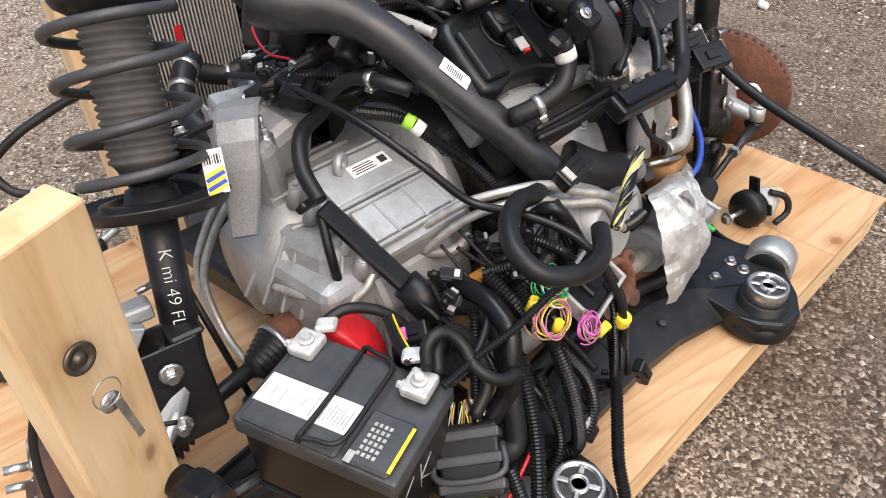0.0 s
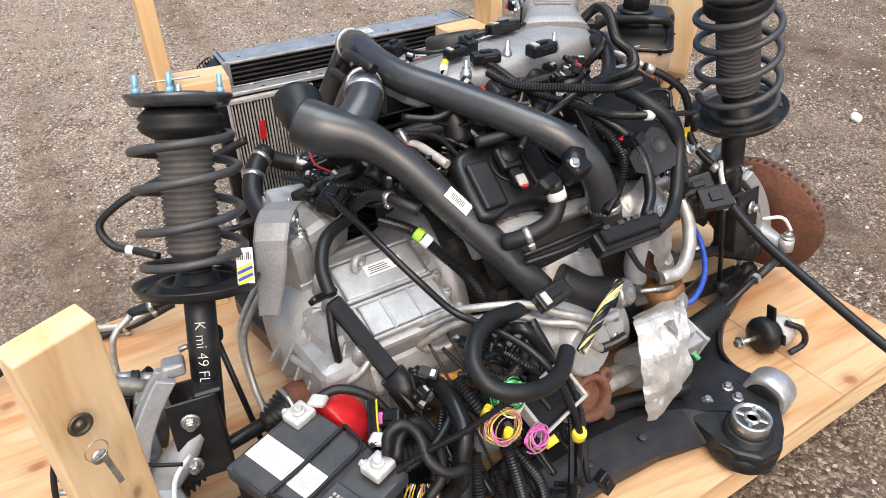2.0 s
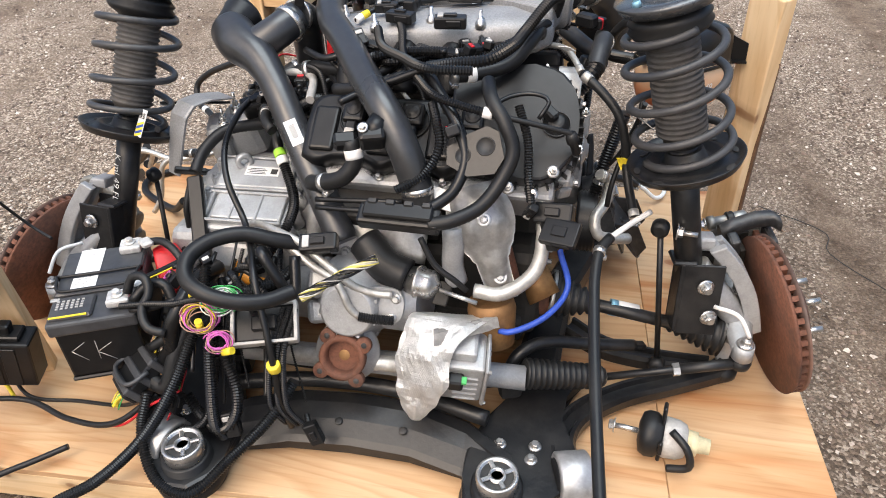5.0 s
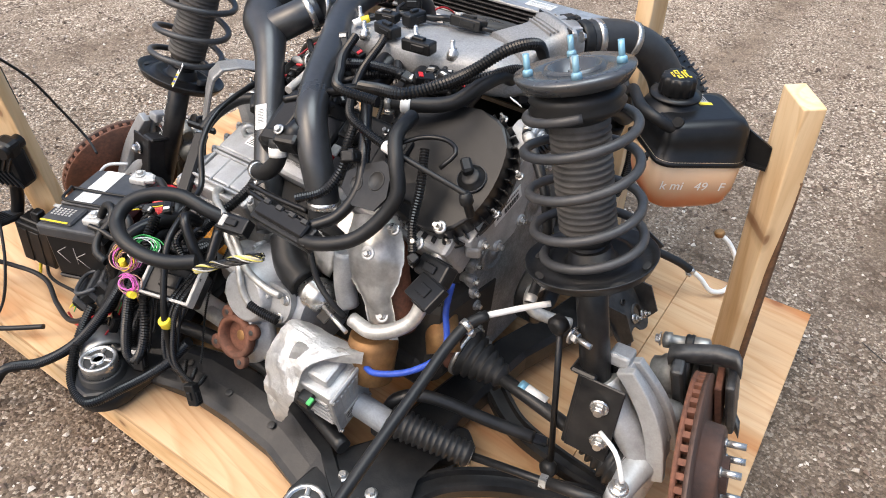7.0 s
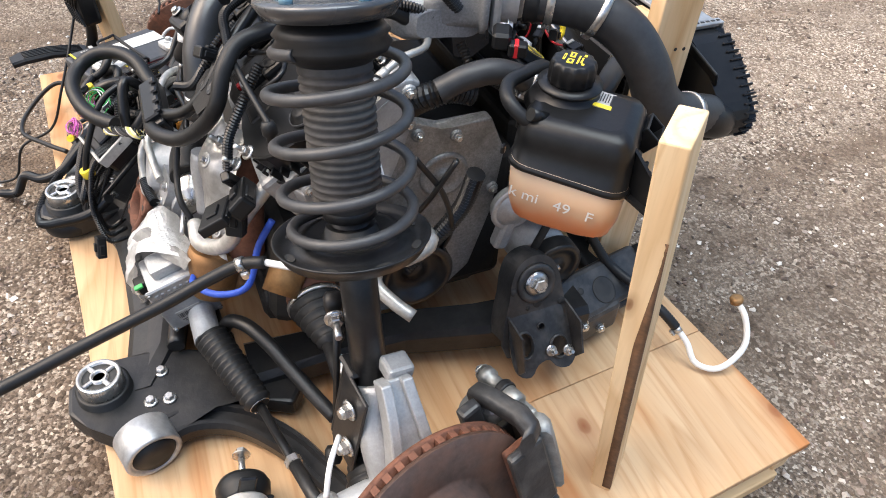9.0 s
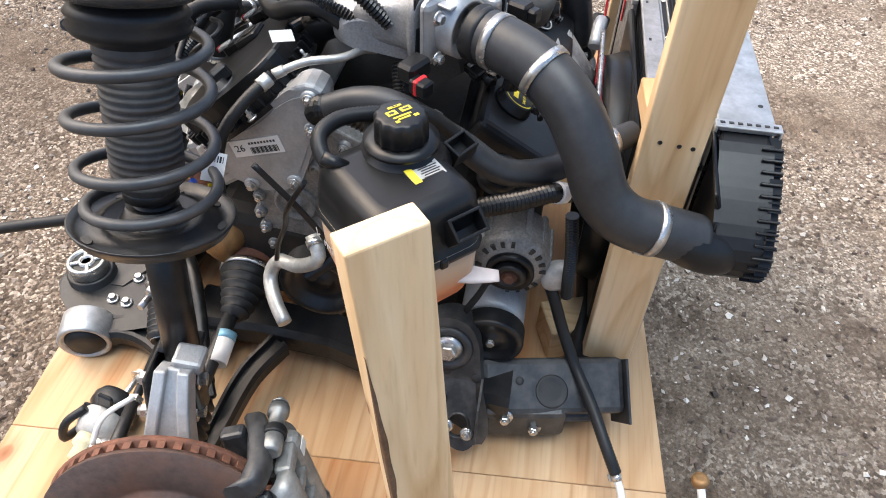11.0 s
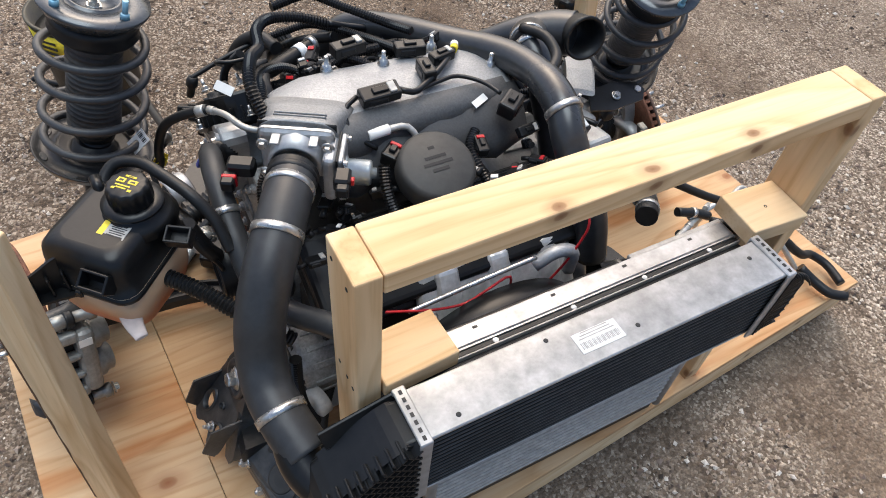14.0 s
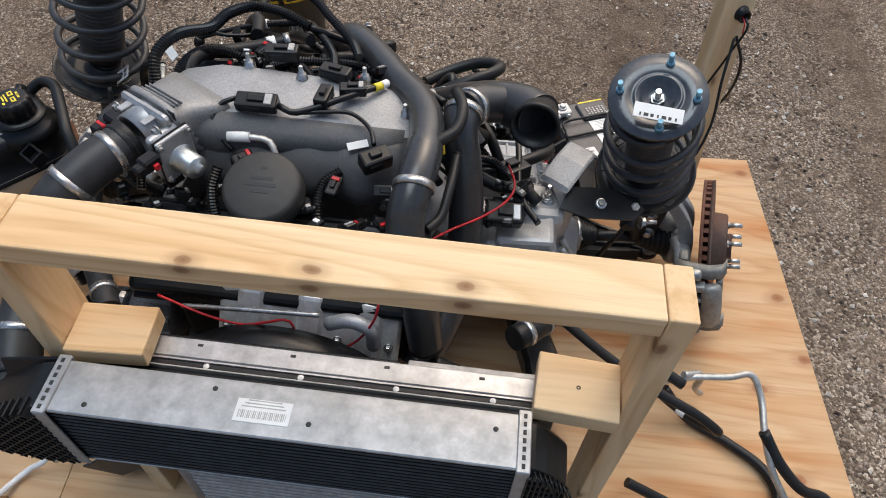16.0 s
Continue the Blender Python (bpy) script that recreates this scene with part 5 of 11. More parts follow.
def build_axle(side, pts, label):
    e = thing("drive_shaft", pts[0], label, "drive shaft", "drive shafts")
    a, c, d, f = [Vector(p) for p in pts]
    b = B()
    lathe(b, a, c - a, [(0, 0.030), (0.012, 0.040), (0.03, 0.049), ((c - a).length, 0.051)] if side > 0 else [(0, 0.044), ((c - a).length, 0.044)], 28)
    part("inner_joint", b, RUST, e, "rusty round inner joint")
    b = B()
    lathe(b, c, d - c, boot_profile((d - c).length * 0.42, 0.054 if side > 0 else 0.046, 0.022, 6), 26)
    part("inner_boot", b, RUBBER, e, "ribbed black rubber boot")
    b = B()
    cyl(b, c, f, 0.0145, n=18)
    part("shaft", b, BLACKSTEEL, e, "dark shaft")
    b = B()
    lathe(b, f, d - f, boot_profile((f - d).length * 0.95, 0.05, 0.022, 7), 26)
    part("outer_boot", b, RUBBER, e, "ribbed black rubber outer boot")
    b = B()
    ax = (d - c).normalized()
    clampband(b, c + ax * 0.006, ax, 0.0545 if side > 0 else 0.0465, 0.009)
    part("boot_clamp", b, STEEL, e, "steel boot clamp")
    return e


ax_r = build_axle(1, [(0.255, -0.165, 0.338), (0.345, -0.158, 0.332), (0.60, -0.15, 0.290), (0.73, -0.165, 0.275)], "drive shaft with rubber boots and a rusty inner joint")
b = B()
c0 = Vector((0.49, -0.154, 0.3085))
cd = (Vector((0.60, -0.15, 0.290)) - Vector((0.345, -0.158, 0.332))).normalized()
cyl(b, c0, c0 + cd * 0.055, 0.0185, n=20)
lb = part("label_wrap", b, WHITE, ax_r, "white label wrapped on the shaft")
b = B()
cyl(b, c0 - cd * 0.008, c0 + cd * 0.008, 0.0188, n=20)
part("label_band", b, CYAN, lb, "light blue band")
build_axle(-1, [(-0.5, -0.12, 0.31), (-0.56, -0.13, 0.30), (-0.72, -0.16, 0.285), (-0.82, -0.17, 0.28)], "drive shaft with ribbed rubber boots")


def build_links():
    for s, top, low in ((1, (0.555, -0.165, 0.545), (0.60, -0.2, 0.2)), (-1, (-0.66, -0.03, 0.47), (-0.63, -0.12, 0.2))):
        e = thing("stabilizer_link", low, "thin black stabilizer link rod beside the strut", "link rod", "stabilizer links")
        b = B()
        cyl(b, top, low, 0.0062, n=12)
        part("rod", b, BLACKSTEEL, e)
        for p in (top, low):
            b = B()
            lathe(b, Vector(p) + Vector((-0.004, -0.02, 0)), (0.2, 1, 0), [(0, 0.010), (0.006, 0.018), (0.024, 0.018), (0.03, 0.01)], 18)
            part("joint", b, RUBBER, e, "black ball joint")
        b = B()
        bolt(b, Vector(top) + Vector((0.03 * s, -0.012, 0)), (s, -0.15, 0), 0.011, 0.010, True, 0.03)
        part("link_nut", b, STEEL, e, "zinc nut")


build_links()


# ---- cooling pack ----
COREBAR = mat("dark_core_bar", (0.045, 0.046, 0.048), 0.38, 0.6, dirt=(0.02, 0.02, 0.02), dirt_amount=0.5, bump=0.1)


def build_intercooler():
    e = thing("intercooler", (-0.06, 0.665, 0.56), "aluminium intercooler with black plastic end tanks, leaning on the rack", "intercooler")
    x0, x1 = -0.418, 0.296
    cy, top, bot = 0.664, 0.752, 0.565
    b = B()
    box(b, ((x0 + x1) / 2, cy, top - 0.004), (x1 - x0, 0.084, 0.008), bevel=0.002)
    plate = part("top_plate", b, ALU, e, "dull scratched aluminium top plate")
    b = B()
    box(b, ((x0 + x1) / 2, cy, bot + 0.003), (x1 - x0, 0.08, 0.006), bevel=0.002)
    part("bottom_plate", b, ALU, e, "aluminium bottom plate")
    rows = 13
    for k in range(rows):
        z = bot + 0.008 + (top - bot - 0.02) * (k + 0.5) / rows
        b = B()
        box(b, ((x0 + x1) / 2, cy, z), (x1 - x0, 0.083, 0.0052), bevel=0.0016)
        part("core_bar", b, COREBAR, e)
    b = B()
    n = 170
    for k in range(n):
        x = x0 + (x1 - x0) * (k + 0.5) / n
        box(b, (x, cy, (top + bot) / 2), (0.0011, 0.066, top - bot - 0.018))
    part("fins", b, FIN, e, "fine dark fins", "stuff")
    for x, w in ((x0 + 0.006, 0.02), (x1 - 0.006, 0.02)):
        b = B()
        box(b, (x, cy, top + 0.0015), (w, 0.096, 0.005), bevel=0.0015)
        for sy in (-0.046, 0.046):
            box(b, (x, cy + sy, (top + bot) / 2), (w, 0.004, top - bot), bevel=0.001)
        hd = part("header", b, ALU, e, "crimped aluminium header strip")
    for x in (x0 + 0.006, x1 - 0.006):
        for k in range(7):
            b = B()
            box(b, (x, cy - 0.038 + 0.0127 * k, top + 0.0045), (0.005, 0.007, 0.0012))
            part("crimp_slot", b, INK, hd)
    for x, y in ((0.23, 0.69), (-0.10, 0.678), (-0.37, 0.65), (0.05, 0.64)):
        b = B()
        lathe(b, (x, y, top + 0.0002), (0, 0, 1), [(0, 0.0042), (0.0006, 0.004), (0.0003, 0.001)], 10)
        part("hole", b, INK, plate, "small dark hole")
    b = B()
    box(b, (-0.03, 0.668, top + 0.0006), (0.082, 0.036, 0.0012), rot=(0, 0, 0))
    lab = part("label", b, WHITE, plate, "white barcode label")
    b = B()
    for k in range(26):
        box(b, (-0.065 + 0.0028 * k, 0.674, top + 0.0009), (0.0009 + 0.0007 * (k * 7 % 3), 0.012, 0.0012))
    for k in range(3):
        box(b, (-0.03, 0.655 + 0.005 * k - 0.003, top + 0.0009), (0.05 + 0.008 * k, 0.0018, 0.0012))
    part("print", b, TAPE, lab)
    # end tanks
    prof = [(q.x, q.y) for q in curve([(x1, 0.744, 0), (0.322, 0.738, 0), (0.362, 0.716, 0), (0.405, 0.686, 0), (0.440, 0.655, 0), (0.452, 0.622, 0), (0.440, 0.588, 0), (0.405, 0.566, 0), (0.35, 0.560, 0), (x1, 0.560, 0)], 0.018)]
    mp = basis((0, cy - 0.002, 0), (1, 0, 0), (0, -1, 0))
    b = plate_outline(prof, mp, 0.078)
    bmesh.ops.bevel(b, geom=[g for g in b.edges if abs(g.verts[0].co.y - g.verts[1].co.y) < 1e-4], offset=0.010, segments=3, affect="EDGES", profile=0.5)
    tank = part("end_tank", b, PLASTIC, e, "black plastic end tank with a latticed face")

    def inside(x, z):
        hit = False
        for (xa, za), (xb, zb) in zip(prof, prof[1:] + prof[:1]):
            if (za > z) != (zb > z) and x < xa + (xb - xa) * (z - za) / (zb - za):
                hit = not hit
        return hit

    for sx in (1, -1):
        for k in range(-14, 24):
            # one diagonal rib, cut off at the outline
            run = [f for f in [i * 0.004 for i in range(80)] if inside(x1 + f, 0.55 + k * 0.019 + sx * (f - 0.08)) and inside(x1 + f, 0.55 + k * 0.019 + sx * (f - 0.08))]
            if len(run) < 4:
                continue
            f0, f1 = run[0], run[-1]
            p, q = Vector((x1 + f0, cy + 0.041, 0.55 + k * 0.019 + sx * (f0 - 0.08))), Vector((x1 + f1, cy + 0.041, 0.55 + k * 0.019 + sx * (f1 - 0.08)))
            b = B()
            box(b, (0, 0, 0), ((q - p).length + 0.008, 0.0026, 0.018), m=basis((p + q) / 2, q - p, (0, 1, 0)))
            part("rib", b, PLASTIC, tank)
    for (xa, za), (xb, zb) in list(zip(prof, prof[1:]))[1:-8]:
        b = B()
        box(b, (0, 0, 0), (0.004, 0.030, 0.010), m=basis(((xa + xb) / 2, cy + 0.034, (za + zb) / 2), (xb - xa, 0, zb - za), (zb - za, 0, xa - xb)), bevel=0.001)
        part("clip", b, PLASTIC, tank)
    for s, xa, xb in ((-1, x0, -0.485),):
        b = B()
        rings = []
        for f, hi, lo in ((0.0, 0.0, 0.0), (0.18, 0.004, 0.002), (0.45, 0.026, 0.006), (0.75, 0.058, 0.014), (0.95, 0.085, 0.025), (1.0, 0.10, 0.036)):
            x = xa + (xb - xa) * f
            if s < 0:
                hi, lo = hi * 0.6, lo * 1.6
            zt, zb = top - 0.008 - hi, bot - 0.006 + lo
            wd = 0.043 - 0.006 * f
            c = 0.008
            rings.append([Vector((x, cy + wd * a, z)) for a, z in ((-1, zb + c), (-0.8, zb), (0.8, zb), (1, zb + c), (1, zt - c), (0.8, zt), (-0.8, zt), (-1, zt - c))])
        ring_loft(b, rings, True, False)
        tank = part("end_tank", b, PLASTIC, e, "black plastic end tank with a ribbed face")
        for k in range(9):
            f = 0.04 + 0.9 * k / 8
            x = xa + (xb - xa) * f
            zt, zb = top - 0.012 - 0.085 * f * f * (1 if s > 0 else 0.6), bot + 0.02 * f
            b = B()
            wd = 0.043 - 0.006 * f
            box(b, (x, cy + wd + 0.003, (zt + zb) / 2), (0.003, 0.010, zt - zb), bevel=0.001)
            part("rib", b, PLASTIC, tank)
        for k in range(9):
            z = bot + 0.008 + (top - bot - 0.03) * k / 8
            reach = 1.0 if z < top - 0.10 else max(0.25, ((top - z) / 0.10) ** 0.5)
            b = B()
            box(b, (xa + (xb - xa) * reach * 0.48, cy + 0.044, z), (abs(xb - xa) * reach * 0.94, 0.008, 0.003), bevel=0.001)
            part("rib", b, PLASTIC, tank)
        for k in range(8):
            b = B()
            f = 0.15 + 0.8 * k / 7
            x = xa + (xb - xa) * f
            z = top - 0.012 - 0.085 * f * f * (1 if s > 0 else 0.6)
            tube(b, [(x, cy + 0.036, z), (x + 0.004 * s, cy + 0.048, z + 0.006), (x + 0.008 * s, cy + 0.054, z - 0.003)], 0.0018, 5, 0.006)
            part("clip", b, PLASTIC, tank)
    b = B()
    box(b, (0.352, 0.622, 0.716), (0.12, 0.006, 0.034), rot=(25, 14, 0), bevel=0.002)
    part("tank_tab", b, PLASTIC, e, "black plastic tab")
    b = B()
    tube(b, [(0.400, 0.668, 0.612), (0.428, 0.640, 0.622), (0.440, 0.605, 0.638), (0.438, 0.57, 0.655)], 0.0335, 20, 0.01)
    part("tank_neck", b, PLASTIC, e, "black inlet neck")
    return e


build_intercooler()


def build_radiator():
    e = thing("radiator", (-0.1, 0.545, 0.2), "radiator with aluminium top rail, dark fins and black fan shroud", "radiator")
    x0, x1 = -0.435, 0.30
    b = B()
    box(b, ((x0 + x1) / 2, 0.553, 0.700), (x1 - x0, 0.036, 0.010), bevel=0.002)
    box(b, ((x0 + x1) / 2, 0.573, 0.692), (x1 - x0, 0.003, 0.022))
    rail = part("top_rail", b, ALU, e, "aluminium top rail with slots")
    # ribbed core edge between the rail and the intercooler
    for k in range(4):
        b = B()
        box(b, ((x0 + x1) / 2, 0.580 + 0.0125 * k, 0.694 - 0.006 * k), (x1 - x0, 0.0095, 0.014), bevel=0.0015)
        part("core_edge", b, FIN, e)
        b = B()
        box(b, ((x0 + x1) / 2, 0.5865 + 0.0125 * k, 0.696 - 0.006 * k), (x1 - x0, 0.0028, 0.014), bevel=0.0006)
        part("band_rib", b, COREBAR if k % 2 else TAPE, e)
    for k in range(5):
        x = x0 + 0.07 + (x1 - x0 - 0.12) * k / 4
        b = B()
        lathe(b, (x, 0.5805, 0.7014), (0, 0, 1), [(0, 0.0052), (0.0008, 0.005), (0.0012, 0.0005)], 12)
        part("pale_spot", b, WHITE, rail, "pale spot of glue")
        b = B()
        box(b, (x + 0.02, 0.546, 0.7052), (0.009, 0.005, 0.0012), bevel=0.0004)
        part("slot", b, INK, rail, "small dark slot")
    for k in range(30):
        z = 0.22 + 0.465 * (k + 0.5) / 30
        b = B()
        box(b, ((x0 + x1) / 2, 0.555, z), (x1 - x0, 0.030, 0.003))
        part("core_tube", b, FIN, e)
    b = B()
    n = 190
    for k in range(n):
        box(b, (x0 + (x1 - x0) * (k + 0.5) / n, 0.556, 0.452), (0.001, 0.026, 0.47))
    part("fins", b, FIN, e, "fine dark fins", "stuff")
    for s, x in ((-1, x0 - 0.02), (1, x1 + 0.0)):
        b = B()
        box(b, (x if s < 0 else 0.292, 0.545, 0.45), (0.04, 0.05, 0.49), bevel=0.012, seg=2)
        part("side_tank", b, PLASTIC, e, "black plastic side tank")
    # bare end of the core towards the engine, with pale fins and frame
    for k in range(26):
        b = B()
        box(b, (-0.435 + 0.0082 * k, 0.530, 0.55), (0.0034, 0.008, 0.265))
        part("rear_fin", b, TAPE, e)
    for x, z, sx, sz in ((-0.335, 0.687, 0.225, 0.012), (-0.335, 0.415, 0.225, 0.012), (-0.444, 0.55, 0.010, 0.28)):
        b = B()
        box(b, (x, 0.527, z), (sx, 0.014, sz), bevel=0.002)
        part("core_frame", b, TAPE, e, "grey core frame")
    b = B()
    box(b, (-0.37, 0.5225, 0.60), (0.016, 0.003, 0.05), rot=(0, 4, 0))
    part("tag", b, REDP, e, "small red tag")
    # fan shroud
    b = B()
    lathe(b, (0.02, 0.528, 0.44), (0, -1, 0), [(0, 0.235), (0.004, 0.24), (0.045, 0.225), (0.06, 0.222), (0.06, 0.215), (0.02, 0.213)], 48)
    box(b, (0.02, 0.522, 0.45), (0.46, 0.012, 0.46), bevel=0.004)
    part("shroud", b, PLASTIC, e, "black fan shroud")
    b = B()
    for k in range(7):
        a = 2 * math.pi * k / 7
        box(b, (0, 0, 0), (0.15, 0.05, 0.004), m=basis((0.02 + 0.13 * math.cos(a), 0.50, 0.44 + 0.13 * math.sin(a)), (math.cos(a), 0, math.sin(a)), (-0.5 * math.sin(a), -1, 0.5 * math.cos(a))), bevel=0.001)
    cyl(b, (0.02, 0.515, 0.44), (0.02, 0.475, 0.44), 0.05, n=28)
    part("fan", b, PLASTIC, e, "black fan blades and motor")
    return e


build_radiator()


def build_condenser():
    e = thing("condenser", (-0.1, 0.68, DECK + 0.03), "lower silver condenser core under the intercooler", "condenser")
    for k in range(18):
        b = B()
        z = DECK + 0.07 + 0.34 * (k + 0.5) / 18
        box(b, (-0.1, 0.625, z), (0.60, 0.018, 0.009), bevel=0.002)
        part("core_tube", b, TAPE, e)
    for x in (-0.41, 0.21):
        b = B()
        cyl(b, (x, 0.625, DECK + 0.055), (x, 0.625, DECK + 0.43), 0.013, n=16)
        part("header", b, ALU, e, "round aluminium header")
    b = B()
    box(b, (-0.40, 0.63, DECK + 0.40), (0.06, 0.045, 0.03), bevel=0.006)
    part("bracket", b, PLASTIC, e, "black plastic bracket")
    b = B()
    box(b, (-0.1, 0.60, DECK + 0.03), (0.64, 0.04, 0.055), bevel=0.008)
    part("bracket", b, PLASTIC, e, "black plastic bracket")
    return e


build_condenser()
# ---- engine ----
def ribs(b, m, x0, x1, n, length, depth, wide=0.004, along_y=True):
    for k in range(n):
        x = x0 + (x1 - x0) * k / max(1, n - 1)
        box(b, (0, 0, 0), (wide, length, depth) if along_y else (length, wide, depth), m=m @ (pose(x, 0, 0) if along_y else pose(0, x, 0)), bevel=wide * 0.3)


def build_engine():
    e = thing("engine", (0.08, 0.05, 0.2), "V-six car engine with dark block and black valve covers", "engine")
    b = B()
    box(b, (0.06, 0.07, 0.40), (0.50, 0.40, 0.34), bevel=0.02, seg=2)
    box(b, (0.06, 0.06, 0.24), (0.44, 0.34, 0.10), bevel=0.02, seg=2)
    part("block", b, DARKCAST, e, "dark oily engine block")
    b = B()
    box(b, (0.10, -0.12, 0.36), (0.46, 0.22, 0.22), rot=(-8, 0, 0), bevel=0.03, seg=2)
    box(b, (0.12, -0.17, 0.29), (0.36, 0.16, 0.08), bevel=0.02, seg=2)
    part("oil_pan", b, DARKCAST, e, "dark oily pan and exhaust side")
    # rear head and cover
    mr = basis((0.07, -0.155, 0.705), (1, 0, 0), (0, -0.56, 0.83))
    b = B()
    box(b, (0, 0, 0), (0.50, 0.19, 0.10), m=mr @ pose(0.02, -0.01, -0.08), bevel=0.01, seg=2)
    part("rear_head", b, CAST, e, "aluminium cylinder head")
    edge = [(q.x, q.y) for q in curve([(-0.245, -0.070, 0), (-0.215, -0.082, 0), (-0.18, -0.070, 0), (-0.11, -0.072, 0), (-0.08, -0.086, 0), (-0.05, -0.072, 0), (0.02, -0.072, 0), (0.05, -0.086, 0), (0.08, -0.072, 0), (0.14, -0.074, 0), (0.17, -0.084, 0), (0.20, -0.072, 0), (0.246, -0.066, 0), (0.250, 0.0, 0), (0.246, 0.074, 0), (0.10, 0.080, 0), (-0.10, 0.080, 0), (-0.235, 0.072, 0), (-0.250, 0.0, 0)], 0.014)]
    b = plate_outline([(x * 1.012, y * 1.10) for x, y in edge], mr @ pose(0, 0, -0.036), 0.012)
    part("cover_flange", b, PLASTIC, e, "thin black cover flange")
    b = B()
    ring_loft(b, [[mr @ Vector((x * k, y * j, z)) for x, y in edge] for k, j, z in ((1.0, 1.0, -0.034), (0.992, 0.985, -0.010), (0.982, 0.95, 0.002), (0.965, 0.90, 0.008), (0.93, 0.83, 0.010))])
    rear = part("rear_cover", b, PLASTIC, e, "black plastic rear valve cover with rounded edges")
    for x in (-0.20, -0.08, 0.04, 0.16):
        b = B()
        box(b, (0, 0, 0), (0.052, 0.100, 0.016), m=mr @ pose(x, -0.008, 0.011), bevel=0.0075, seg=3)
        part("raised_pad", b, PLASTIC, rear, "rounded raised pad")
    for x in (-0.14, -0.02, 0.10):
        b = B()
        d3, u3, w3 = mr.to_3x3() @ Vector((0, 0, 1)), mr.to_3x3() @ Vector((1, 0, 0)), mr.to_3x3() @ Vector((0, 1, 0))
        c3 = mr @ Vector((x, 0.022, 0.010))
        ring_loft(b, [circle(c3 + d3 * h, u3, w3, r, 28, r * 1.15) for h, r in ((-0.004, 0.034), (0.004, 0.0335), (0.006, 0.0315), (0.004, 0.0295), (-0.002, 0.029))], False)
        part("coil_rim", b, PLASTIC, rear, "moulded rim round the coil")
    for x in (-0.14, -0.02, 0.10):
        b = B()
        box(b, (0, 0, 0), (0.045, 0.050, 0.022), m=mr @ pose(x, 0.028, 0.025), bevel=0.007, seg=2)
        box(b, (0, 0, 0), (0.024, 0.035, 0.02), m=mr @ pose(x, -0.015, 0.026), bevel=0.004)
        coil = part("ignition_coil", b, PLASTIC, e, "black ignition coil")
        b = B()
        box(b, (0, 0, 0), (0.020, 0.024, 0.007), m=mr @ pose(x, -0.028, 0.036), bevel=0.002)
        part("coil_plug", b, TAPE, coil, "grey coil plug")
        b = B()
        box(b, (0, 0, 0), (0.012, 0.006, 0.009), m=mr @ pose(x, -0.042, 0.036), bevel=0.001)
        part("lock_tab", b, REDP, coil, "red lock tab")
        b = B()
        lathe(b, mr @ Vector((x, 0.03, 0.036)), mr.to_3x3() @ Vector((0, 0, 1)), [(0, 0.017), (0.002, 0.016), (0.001, 0.012), (0.003, 0.010), (0.003, 0.001)], 22)
        part("coil_top", b, RUBBER, coil)
    nn = mr.to_3x3() @ Vector((0, 0, 1))
    for x, y in ((-0.215, -0.084), (-0.08, -0.088), (0.05, -0.088), (0.17, -0.086), (0.04, 0.055)):
        b = B()
        bolt(b, mr @ Vector((x, y, -0.029 if y < 0 else 0.010)), nn, 0.0055, 0.010)
        part("cover_bolt", b, STEEL, e, "zinc cover bolt")
    # flat black cover over the belt end, with a ribbed rim
    ms = basis((0.285, -0.115, 0.742), (1, 0, -0.05), (0.05, -0.62, 0.78))
    pts = [(q.x, q.y) for q in curve([(-0.165, 0.072, 0), (-0.10, 0.076, 0), (-0.045, 0.098, 0), (0.006, 0.106, 0), (0.046, 0.094, 0), (0.073, 0.058, 0), (0.088, 0.0, 0), (0.086, -0.060, 0), (0.067, -0.108, 0), (0.032, -0.134, 0), (-0.03, -0.132, 0), (-0.165, -0.090, 0)], 0.02)]
    b = plate_outline(pts, ms @ pose(0, 0, -0.014), 0.056)
    bmesh.ops.bevel(b, geom=[g for g in b.edges if sum((ms.inverted() @ v.co).z > 0 for v in g.verts) == 2], offset=0.006, segments=2, affect="EDGES", profile=0.5)
    part("belt_end_cover", b, PLASTIC, e, "flat glossy black cover over the belt end")
    b = plate_outline([(x * 1.09 + 0.004, y * 1.09) for x, y in pts], ms @ pose(0, 0, -0.040), 0.008)
    part("cover_rim", b, PLASTIC, e, "thin black rim")
    b = B()
    sc = ms @ Vector((0.046, -0.018, 0.013))
    lathe(b, sc, nn, [(0, 0.026), (0.003, 0.026), (0.004, 0.019), (0.012, 0.018), (0.014, 0.014), (0.014, 0.001)], 26)
    box(b, (0, 0, 0), (0.020, 0.030, 0.024), m=basis(sc + nn * 0.018 + Vector((-0.012, 0.010, 0.006)), (0.6, 0.6, 0.2), nn), bevel=0.004)
    part("cam_sensor", b, RUBBER, e, "black round cam solenoid")
    b = B()
    lathe(b, sc + nn * 0.001, nn, [(0, 0.0275), (0.004, 0.0275), (0.004, 0.0262), (0, 0.0262)], 26, ends=False)
    part("sensor_ring", b, BATTERY, e, "grey collar of the solenoid")
    for x, y in ((0.098, -0.045), (0.050, -0.132), (-0.05, -0.143), (0.100, 0.035), (0.012, 0.121)):
        b = B()
        bolt(b, ms @ Vector((x, y, -0.036)), nn, 0.0055, 0.008, True, 0.012)
        part("cover_stud", b, STEEL, e, "zinc stud and nut")
